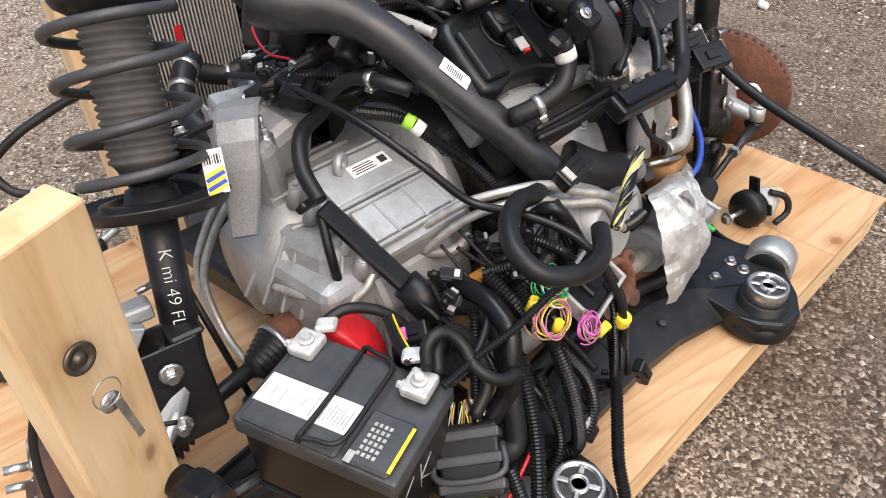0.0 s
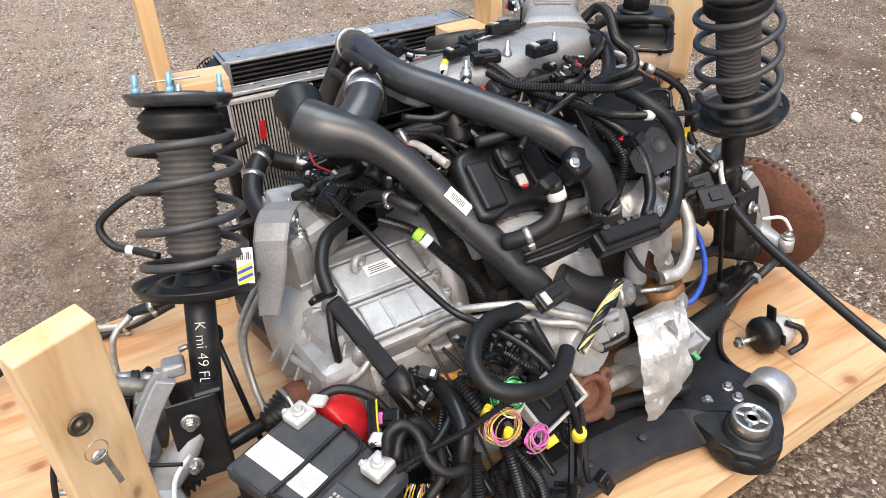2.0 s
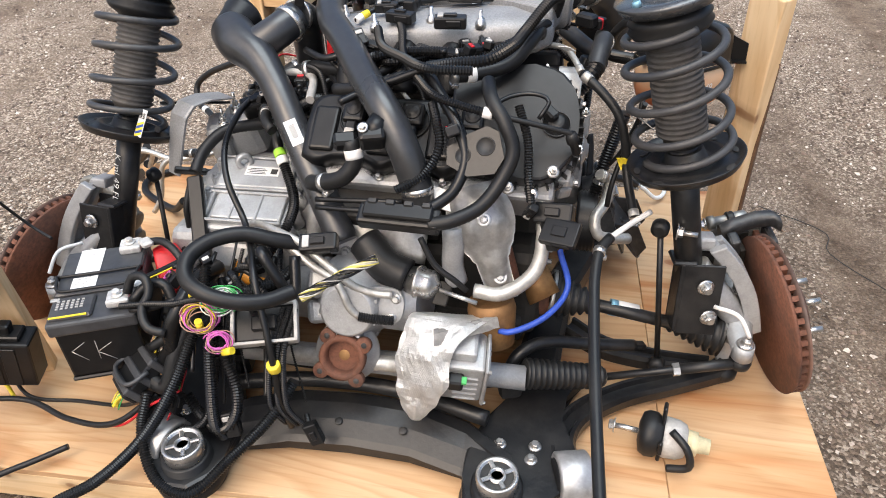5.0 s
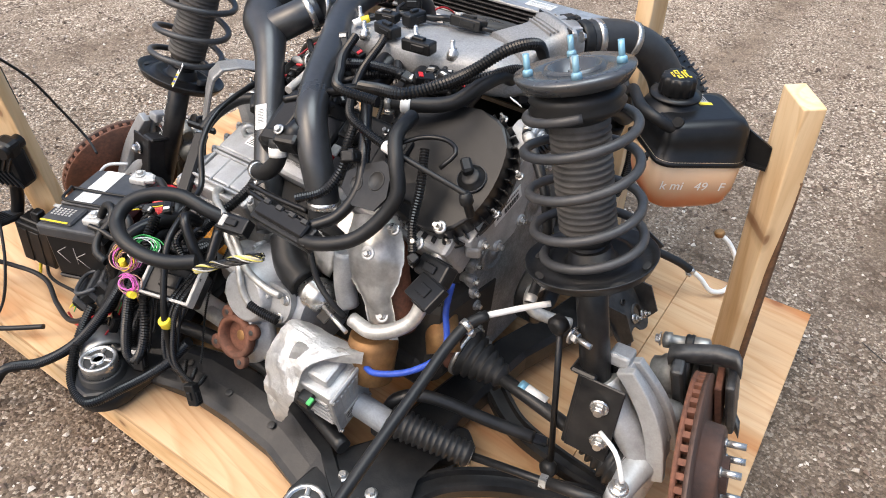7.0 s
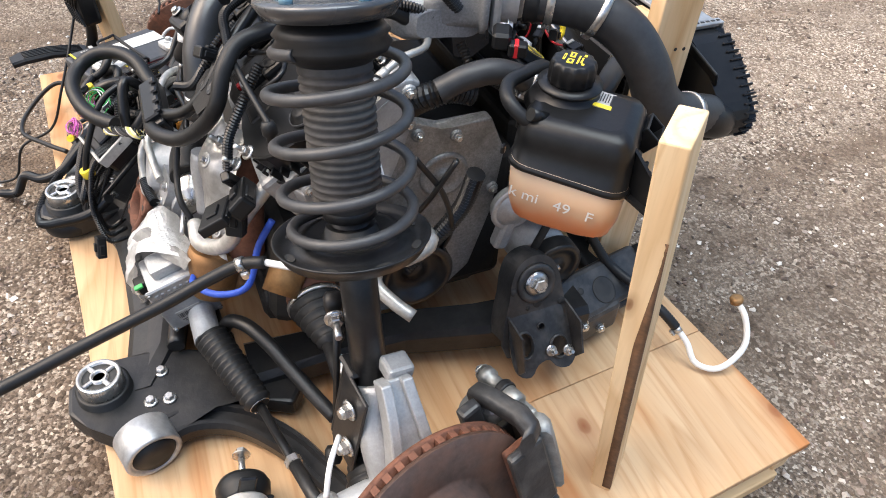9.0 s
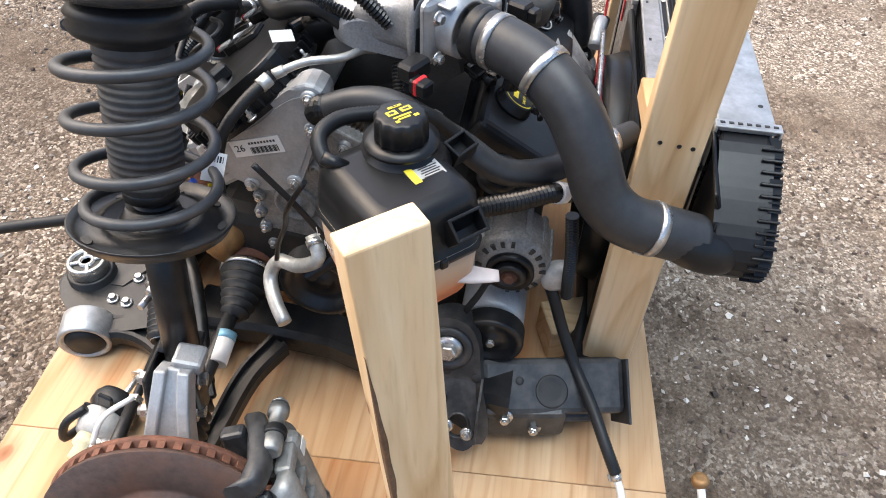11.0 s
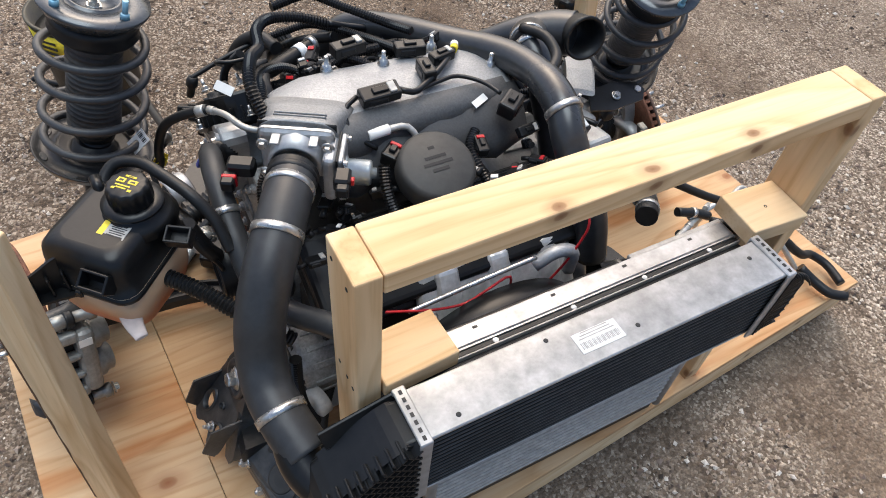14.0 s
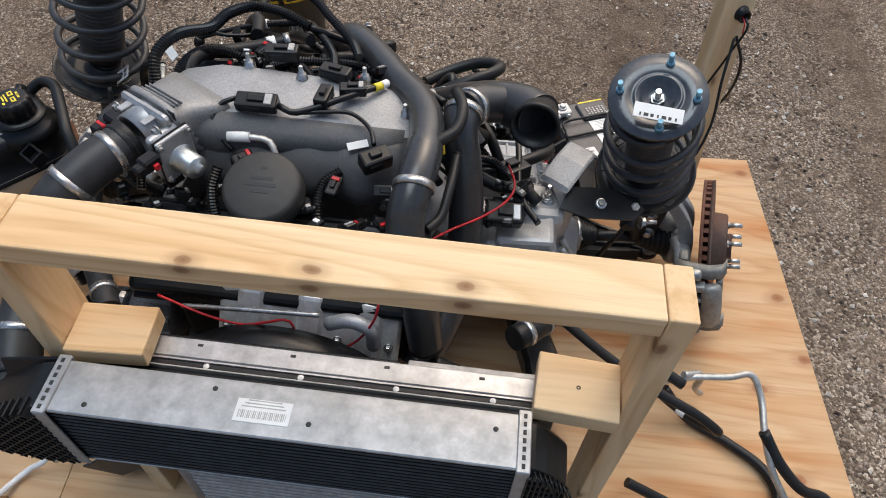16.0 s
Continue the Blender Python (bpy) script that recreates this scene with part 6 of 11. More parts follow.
    for (x0, y0), (x1, y1) in zip(pts[2:-2], pts[3:-1]):
        b = B()
        x, y = (x0 + x1) / 2, (y0 + y1) / 2
        box(b, (0, 0, 0), (0.014, 0.0035, 0.026), m=ms @ pose(x * 1.035 + 0.002, y * 1.035, -0.026, 0, 0, math.degrees(math.atan2(-(x1 - x0), y1 - y0))), bevel=0.001)
        part("rim_rib", b, PLASTIC, e)
    # chain case on the belt end: a low cover set back, a wing under the rear valve cover
    mt = basis((0.312, 0, 0), (0, 1, 0), (1, 0, 0))
    case = [(-0.100, 0.585), (-0.113, 0.530), (-0.114, 0.450), (-0.092, 0.385), (-0.080, 0.290), (-0.020, 0.225), (0.10, 0.225), (0.18, 0.30), (0.22, 0.45), (0.235, 0.58), (0.20, 0.66), (0.10, 0.65), (0.035, 0.69), (-0.02, 0.64)]
    pl = plate_outline(case, mt, 0.030)
    bmesh.ops.bevel(pl, geom=pl.edges[:], offset=0.006, segments=2, affect="EDGES", profile=0.5)
    part("timing_cover", pl, DIRTYCAST, e, "grey cast aluminium timing cover")
    for y, z in ((-0.103, 0.560), (-0.110, 0.525), (-0.114, 0.487), (-0.110, 0.450), (-0.100, 0.410), (-0.090, 0.370), (-0.084, 0.325), (-0.050, 0.262), (0.0, 0.605), (0.055, 0.655), (0.13, 0.638), (0.214, 0.50)):
        b = B()
        lathe(b, (0.304, y, z), (1, 0, 0), [(0, 0.013), (0.030, 0.0115), (0.031, 0.009)], 14)
        boss = part("bolt_boss", b, DIRTYCAST, e, "cast bolt boss")
        b = B()
        bolt(b, (0.335, y, z), (1, 0, 0), 0.0055, 0.007)
        part("perimeter_bolt", b, STEEL, boss, "zinc perimeter bolt")
    for y, z, r in ((-0.045, 0.515, 0.042), (0.11, 0.555, 0.050)):
        b = B()
        lathe(b, (0.325, y, z), (1, 0, 0), [(0, r), (0.006, r * 0.95), (0.008, r * 0.8), (0.004, r * 0.72), (0.004, r * 0.3), (0.010, r * 0.26), (0.010, 0.001)], 28)
        part("cover_boss", b, DIRTYCAST, e, "round cast boss")
    mw = basis((0.345, 0, 0), (0, 1, 0), (1, 0, 0))
    wing = [(q.x, q.y) for q in curve([(-0.186, 0.643, 0), (-0.082, 0.710, 0), (-0.014, 0.774, 0), (0.018, 0.790, 0), (0.042, 0.780, 0), (0.043, 0.744, 0), (0.026, 0.700, 0), (0.008, 0.650, 0), (-0.010, 0.606, 0), (-0.024, 0.588, 0), (-0.094, 0.574, 0), (-0.122, 0.585, 0), (-0.148, 0.612, 0), (-0.184, 0.630, 0)], 0.014)]
    pl = plate_outline(wing, mw, 0.046)
    bmesh.ops.bevel(pl, geom=[g for g in pl.edges if all(v.co.x > 0.36 for v in g.verts)], offset=0.007, segments=3, affect="EDGES", profile=0.5)
    part("case_wing", pl, CAST, e, "pale grey cast wing of the timing case with a label")
    b = plate_outline([(y * 0.86 - 0.006, 0.68 + (z - 0.68) * 0.80) for y, z in wing], mw @ pose(0, 0, 0.0235), 0.003)
    part("wing_panel", b, CAST, e, "raised panel of the wing")
    for y, z in ((-0.150, 0.622), (0.022, 0.768), (0.020, 0.712), (-0.098, 0.586), (-0.022, 0.604)):
        b = B()
        lathe(b, (0.352, y, z), (1, 0, 0), [(0, 0.014), (0.021, 0.0125), (0.022, 0.009)], 16)
        boss = part("bolt_boss", b, CAST, e, "cast bolt boss")
        b = B()
        bolt(b, (0.374, y, z), (1, 0, 0), 0.006, 0.007)
        part("perimeter_bolt", b, STEEL, boss, "zinc perimeter bolt")
    b = B()
    box(b, (0, 0, 0), (0.034, 0.030, 0.030), m=basis((0.352, -0.152, 0.606), (0.5, -0.8, -0.3), (0.2, -0.3, 0.9)), bevel=0.006, seg=2)
    part("end_lug", b, CAST, e, "square cast lug")
    b = B()
    ml = basis((0.3712, -0.0755, 0.6675), (0, 0.96, 0.28), (1, 0, 0))
    box(b, (0, 0, 0), (0.089, 0.031, 0.0012), m=ml)
    lab = part("label", b, WHITE, e, "white barcode label")
    b = B()
    for k in range(20):
        box(b, (0, 0, 0), (0.0009 + 0.0008 * (k % 3), 0.012, 0.0014), m=ml @ pose(-0.012 + 0.0025 * k, -0.006, 0.0002))
    for k in range(9):
        box(b, (0, 0, 0), (0.0035, 0.004, 0.0014), m=ml @ pose(-0.010 + 0.0055 * k, 0.0075, 0.0002))
    part("print", b, INK, lab)
    words("26", ml @ pose(-0.030, 0.0, 0.0009), 0.018, INK, lab)
    # front head and cover
    mf = basis((0.05, 0.33, 0.665), (1, 0, 0), (0, 0.52, 0.85))
    b = B()
    box(b, (0, 0, 0), (0.54, 0.17, 0.05), m=mf @ pose(0.0, 0.0, 0.0), bevel=0.014, seg=3)
    box(b, (0, 0, 0), (0.55, 0.195, 0.012), m=mf @ pose(0.0, 0.0, -0.022), bevel=0.004)
    part("front_cover", b, PLASTIC, e, "black plastic front valve cover")
    fn = mf.to_3x3() @ Vector((0, 0, 1))
    for x in (-0.15, -0.035, 0.085):
        b = B()
        lathe(b, mf @ Vector((x, -0.015, 0.024)), fn, [(0, 0.036), (0.005, 0.035), (0.005, 0.028), (0.001, 0.027), (0.001, 0.02), (0.012, 0.018), (0.013, 0.002)], 26)
        well = part("coil_well", b, PLASTIC, e, "black round coil well")
        b = B()
        lathe(b, mf @ Vector((x, -0.015, 0.029)), fn, [(0, 0.036), (0.0012, 0.0355), (0.0012, 0.0335), (0, 0.033)], 28, ends=False)
        part("well_rim", b, TAPE, well, "pale well rim")
    b = B()
    at = mf @ Vector((0.178, -0.035, 0.026))
    lathe(b, at, fn, [(0, 0.034), (0.004, 0.034), (0.006, 0.032), (0.018, 0.031), (0.020, 0.029), (0.020, 0.001)], 30)
    cap = part("oil_cap", b, PLASTIC, e, "black oil filler cap with yellow print")
    b = B()
    lathe(b, at + fn * 0.0202, fn, [(0, 0.0275), (0.0005, 0.0275), (0.0005, 0.026), (0, 0.026)], 30, ends=False)
    box(b, (0, 0, 0), (0.022, 0.009, 0.0008), m=basis(at + fn * 0.0205 + Vector((0, -0.006, 0.003)), (-1, 0, 0), fn))
    box(b, (0, 0, 0), (0.009, 0.005, 0.0008), m=basis(at + fn * 0.0205 + Vector((-0.014, -0.006, 0.004)), (-1, 0.3, 0), fn))
    part("cap_print", b, YELLOW, cap, "yellow ring and oil can sign")
    words("SAE 5W-30", basis(at + fn * 0.0209 + Vector((0, 0.008, -0.004)), (-1, 0, 0), fn), 0.0078, YELLOW, cap)
    # front side: head, heat shield
    b = B()
    box(b, (0.0, 0.335, 0.52), (0.50, 0.11, 0.14), bevel=0.012, seg=2)
    part("front_head", b, DARKCAST, e, "dark cylinder head side")
    b = B()
    mh = basis((-0.022, 0.414, 0.598), (1, 0, 0.06), (0, 0.80, 0.60))
    box(b, (0, 0, 0), (0.34, 0.17, 0.03), m=mh, bevel=0.013, seg=3)
    hs = part("heat_shield", b, SHIELD, e, "stamped silver heat shield")
    for x in (-0.11, 0.0, 0.11):
        b = B()
        box(b, (0, 0, 0), (0.05, 0.13, 0.03), m=mh @ pose(x, 0.0, 0.012), bevel=0.014, seg=3)
        part("stamped_bulge", b, SHIELD, hs)
    for x in (-0.15, -0.055, 0.055, 0.15):
        b = B()
        bolt(b, mh @ Vector((x, 0.02, 0.016)), (0, 0.92, 0.38), 0.006, 0.007)
        part("shield_bolt", b, STEEL, e)
    return e


def words(text, m, size, material, parent, thin=0.0):
    """Raised lettering as a mesh."""
    cu = bpy.data.curves.new("lettering", "FONT")
    cu.body, cu.size, cu.extrude, cu.offset = text, size, 0.0002, thin
    cu.align_x, cu.align_y = "CENTER", "CENTER"
    tmp = bpy.data.objects.new("lettering", cu)
    scene.collection.objects.link(tmp)
    dg = bpy.context.evaluated_depsgraph_get()
    me = bpy.data.meshes.new_from_object(tmp.evaluated_get(dg))
    bpy.data.objects.remove(tmp)
    b = B()
    b.from_mesh(me)
    bmesh.ops.transform(b, matrix=m, verts=b.verts[:])
    return part("lettering", b, material, parent)


build_engine()
words("K mi 49 FL", basis(sp_at, sd, sn), 0.027, WHITE, strut_l, -0.0005)


def build_plenum():
    e = thing("intake_manifold", (0.03, 0.14, 0.75), "sandy grey intake manifold across the top of the engine", "intake manifold")
    b = B()
    # a swept body: high and rounded at the back, falling to the front
    rings = []
    for x, y0, y1, z0, z1 in ((0.30, 0.06, 0.17, 0.815, 0.862), (0.27, 0.035, 0.20, 0.80, 0.872), (0.21, 0.02, 0.215, 0.79, 0.880), (0.12, 0.012, 0.20, 0.785, 0.872), (0.0, 0.012, 0.19, 0.785, 0.864), (-0.10, 0.015, 0.18, 0.785, 0.856), (-0.165, 0.03, 0.165, 0.79, 0.848), (-0.185, 0.05, 0.15, 0.80, 0.838)):
        n = 24
        r = []
        for k in range(n):
            t = 2 * math.pi * k / n
            c, s = math.cos(t), math.sin(t)
            sq = lambda v: math.copysign(abs(v) ** 0.55, v)
            yy = (y0 + y1) / 2 + (y1 - y0) / 2 * sq(c)
            zz = (z0 + z1) / 2 + (z1 - z0) / 2 * sq(s) - 0.02 * max(0, (yy - y0) / (y1 - y0) - 0.4)
            r.append(Vector((x, yy, zz)))
        rings.append(r)
    ring_loft(b, rings)
    part("plenum", b, PLENUM, e, "sandy grey cast plenum")
    # plenum front again, 3 mm out: shade of its steep face painted in
    b = B()
    rows = []
    for x, y0, y1, z0, z1 in ((0.235, 0.025, 0.212, 0.793, 0.878), (0.17, 0.016, 0.208, 0.787, 0.877), (0.12, 0.012, 0.20, 0.785, 0.872), (0.06, 0.012, 0.195, 0.785, 0.868), (0.0, 0.012, 0.19, 0.785, 0.864), (-0.05, 0.013, 0.185, 0.785, 0.860), (-0.10, 0.015, 0.18, 0.785, 0.856), (-0.16, 0.03, 0.165, 0.79, 0.849)):
        wave = 0.012 * math.sin(x * 40)
        outer = []
        for k in range(9):
            t = math.radians(72 - 14 * k)
            c, q = math.cos(t), math.sin(t)
            sq = lambda v: math.copysign(abs(v) ** 0.55, v)
            yy = (y0 + y1) / 2 + (y1 - y0) / 2 * sq(c) * (1.0 + (wave if c > 0.8 else 0))
            zz = (z0 + z1) / 2 + (z1 - z0) / 2 * sq(q) - 0.02 * max(0, (yy - y0) / (y1 - y0) - 0.4)
            outer.append(Vector((x, yy + 0.003, zz + 0.003)))
        rows.append(outer + [p + Vector((0, -0.006, -0.006)) for p in outer[::-1]])
    ring_loft(b, rows)
    part("front_cladding", b, mat("plenum_front_shade", (0.078, 0.080, 0.084), 0.62, dirt=(0.065, 0.063, 0.06), dirt_amount=0.4, grain=240, bump=0.3), e, "sandy front of the plenum, its shade painted as a darker grey")
    b = B()
    rings = []
    for x, w in ((0.235, 0.6), (0.19, 0.9), (0.15, 0.72), (0.10, 1.0), (0.055, 0.7), (0.005, 1.0), (-0.045, 0.7), (-0.09, 1.0), (-0.14, 0.7), (-0.18, 0.5)):
        rings.append([Vector((x, y, z)) for y, z in ((0.15, 0.80), (0.15, 0.838), (0.175, 0.834 - 0.01 * (1 - w)), (0.18 + 0.035 * w, 0.822 - 0.035 * (1 - w)), (0.185 + 0.06 * w, 0.79 - 0.02 * (1 - w)), (0.19 + 0.065 * w, 0.755), (0.19, 0.73), (0.16, 0.74))])
    ring_loft(b, rings)
    part("front_skirt", b, mat("dark_grey_moulding", (0.042, 0.043, 0.0455), 0.55, dirt=(0.05, 0.048, 0.046), dirt_amount=0.4, grain=220, bump=0.25), e, "dark grey moulded skirt with runner arches")
    for x in (-0.115, 0.0, 0.10, 0.2):
        b = B()
        tube(b, [(x, 0.03, 0.812), (x, -0.015, 0.79), (x, -0.045, 0.74)], 0.028, 16, 0.012)
        part("runner", b, PLASTIC, e, "rounded black intake runner")
    for x, y, z in ((0.156, 0.028, 0.872), (-0.065, 0.018, 0.858), (-0.155, 0.098, 0.846), (0.05, 0.045, 0.868)):
        b = B()
        lathe(b, (x, y, z - 0.012), (0, 0, 1), [(0, 0.012), (0.012, 0.0115), (0.014, 0.0085), (0.020, 0.0085), (0.020, 0.0045), (0.036, 0.0045), (0.038, 0.003)], 14)
        part("stud", b, STEEL, e, "steel stud in a boss")
    # neck that turns from the plenum to the throttle, squarish, with cast ribs
    ax = (Vector((0.36, 0.355, 0.857)) - Vector((0.268, 0.19, 0.862))).normalized()
    end = Vector((0.272, 0.20, 0.865))
    cross = ax.cross(Vector((0, 0, 1))).normalized()
    upw = cross.cross(ax)
    b = B()
    rings = []
    for s, hw, hh, dz in ((-0.10, 0.080, 0.036, -0.018), (-0.07, 0.072, 0.038, -0.012), (-0.04, 0.062, 0.041, -0.006), (-0.012, 0.057, 0.046, 0.0), (-0.009, 0.066, 0.054, 0.0), (0.004, 0.066, 0.054, 0.0)):
        sq = lambda v: math.copysign(abs(v) ** 0.5, v)
        rings.append([end + ax * s + cross * hw * sq(math.cos(2 * math.pi * k / 32)) + upw * (hh * sq(math.sin(2 * math.pi * k / 32)) + dz) for k in range(32)])
    ring_loft(b, rings)
    for k in range(3):
        box(b, (0, 0, 0), (0.085, 0.003, 0.006), m=basis(end + ax * (-0.016 - 0.008 * k) + upw * (0.0435 - 0.0016 * k), cross, upw), bevel=0.001)
    part("throttle_neck", b, mat("pale_casting", (0.25, 0.253, 0.256), 0.52, 0.4, dirt=(0.2, 0.195, 0.19), dirt_amount=0.5, grain=240, bump=0.3), e, "ribbed cast neck with a square flange")
    return e


build_plenum()


def build_throttle():
    e = thing("throttle_valve", (0.285, 0.215, 0.84), "bright cast throttle valve housing with a round motor", "throttle valve")
    ax = (Vector((0.36, 0.355, 0.857)) - Vector((0.268, 0.19, 0.862))).normalized()
    at = Vector((0.272, 0.20, 0.865))
    b = B()
    lathe(b, at, ax, [(0, 0.046), (0.012, 0.048), (0.02, 0.044), (0.05, 0.043), (0.05, 0.036), (0.02, 0.035)], 36)
    m = basis(at + ax * 0.018, ax.cross(Vector((0, 0, 1))), Vector((0, 0, 1)))
    box(b, (0, 0, 0), (0.122, 0.018, 0.098), m=m @ pose(0, -0.004, 0), bevel=0.012, seg=3)
    for k in (-1, 1):
        box(b, (0, 0, 0), (0.014, 0.03, 0.004), m=m @ pose(0.03 * k, 0.012, 0.040), bevel=0.001)
    part("body", b, ALU, e, "bright cast body")
    b = B()
    box(b, (0, 0, 0), (0.126, 0.004, 0.102), m=m @ pose(0, -0.0158, 0), bevel=0.0015)
    part("seal", b, RUBBER, e, "thin black seal at the neck")
    side = Vector((-ax.y, ax.x, 0)).normalized()
    mm = basis(at + ax * 0.03 + side * 0.060 - Vector((0, 0, 0.016)), side, (0, 0, 1))
    for name, x, thick, w2, skin in (("gear_case", -0.004, 0.022, 0.0, ALU), ("gasket", 0.0085, 0.003, -0.002, RUBBER), ("gear_cover", 0.014, 0.009, -0.004, ALU)):
        b = B()
        box(b, (0, 0, 0), (thick, 0.074 + w2, 0.092 + w2), m=mm @ pose(x, 0.004, 0), bevel=min(0.012, thick * 0.45), seg=3)
        part(name, b, skin, e)
    for oy, oz in ((-0.026, 0.036), (0.034, 0.036), (-0.026, -0.036), (0.034, -0.036)):
        b = B()
        bolt(b, mm @ Vector((0.0185, oy, oz)), side, 0.0045, 0.005)
        part("cover_screw", b, STEEL, e)
    b = B()
    c = mm @ Vector((0.016, 0.006, -0.010))
    lathe(b, c, side, [(0, 0.027), (0.004, 0.026), (0.005, 0.0215), (0.040, 0.0215), (0.044, 0.0195), (0.0445, 0.010), (0.052, 0.009), (0.053, 0.001)], 30)
    part("motor", b, mat("blue_zinc", (0.46, 0.50, 0.50), 0.3, 0.8, dirt=(0.3, 0.31, 0.3), dirt_amount=0.4, bump=0.05), e, "bluish zinc round motor")
    b = B()
    box(b, (0, 0, 0), (0.026, 0.034, 0.026), m=mm @ pose(0.02, -0.052, 0.026), bevel=0.004)
    box(b, (0, 0, 0), (0.020, 0.018, 0.020), m=mm @ pose(0.022, -0.074, 0.024), bevel=0.003)
    part("plug", b, PLASTIC, e, "black motor plug")
    b = B()
    box(b, (0, 0, 0), (0.006, 0.010, 0.012), m=mm @ pose(0.035, -0.050, 0.022), bevel=0.001)
    part("plug_lock", b, REDP, e, "red plug lock")
    for sx in (-0.052, 0.05):
        for sz in (-0.03, 0.03):
            b = B()
            bolt(b, m @ Vector((sx, 0.016, sz)), ax, 0.007, 0.007)
            part("bolt", b, STEEL, e)
    b = B()
    box(b, (0, 0, 0), (0.045, 0.03, 0.028), m=basis(at - side * 0.085 + Vector((0.02, 0.02, -0.03)), side, (0, 0, 1)), bevel=0.005)
    box(b, (0, 0, 0), (0.03, 0.022, 0.022), m=basis(at - side * 0.105 + Vector((0.03, 0.045, -0.04)), ax, (0, 0, 1)), bevel=0.003)
    part("sensor", b, PLASTIC, e, "black sensor")
    b = B()
    box(b, (0, 0, 0), (0.009, 0.024, 0.024), m=basis(at - side * 0.105 + Vector((0.028, 0.043, -0.04)), ax, (0, 0, 1)), bevel=0.002)
    part("sensor_lock", b, REDP, e, "red connector lock")
    return e


build_throttle()


def build_puck():
    e = thing("vacuum_can", (0.062, 0.30, 0.77), "round dark grey oil separator can on the manifold", "canister")
    n = Vector((0.0, 0.30, 0.95)).normalized()
    at = Vector((0.064, 0.284, 0.788))
    b = B()
    lathe(b, at, n, [(-0.03, 0.05), (0, 0.062), (0.006, 0.068), (0.012, 0.070), (0.040, 0.069), (0.046, 0.066), (0.050, 0.060), (0.050, 0.001)], 48)
    part("can", b, mat("dark_grey_plastic", (0.026, 0.026, 0.0245), 0.6, dirt=(0.05, 0.048, 0.045), dirt_amount=0.4, bump=0.08), e)
    b = B()
    for k, (w, o) in enumerate(((0.04, 0.012), (0.055, 0.0), (0.03, -0.012), (0.012, 0.03))):
        box(b, (0, 0, 0), (w, 0.006, 0.0008), m=basis(at + n * 0.0503 + Vector((0, -o, o * 0.3)), (-1, 0, 0), n))
    part("raised_print", b, PLASTIC, e, "moulded marks")
    b = B()
    lathe(b, at + Vector((-0.01, 0.066, 0.0)), (0, 1, 0.2), [(0, 0.02), (0.012, 0.018), (0.012, 0.012), (0.02, 0.012)], 18)
    part("outlet", b, PLASTIC, e, "black outlet")
    return e


build_puck()


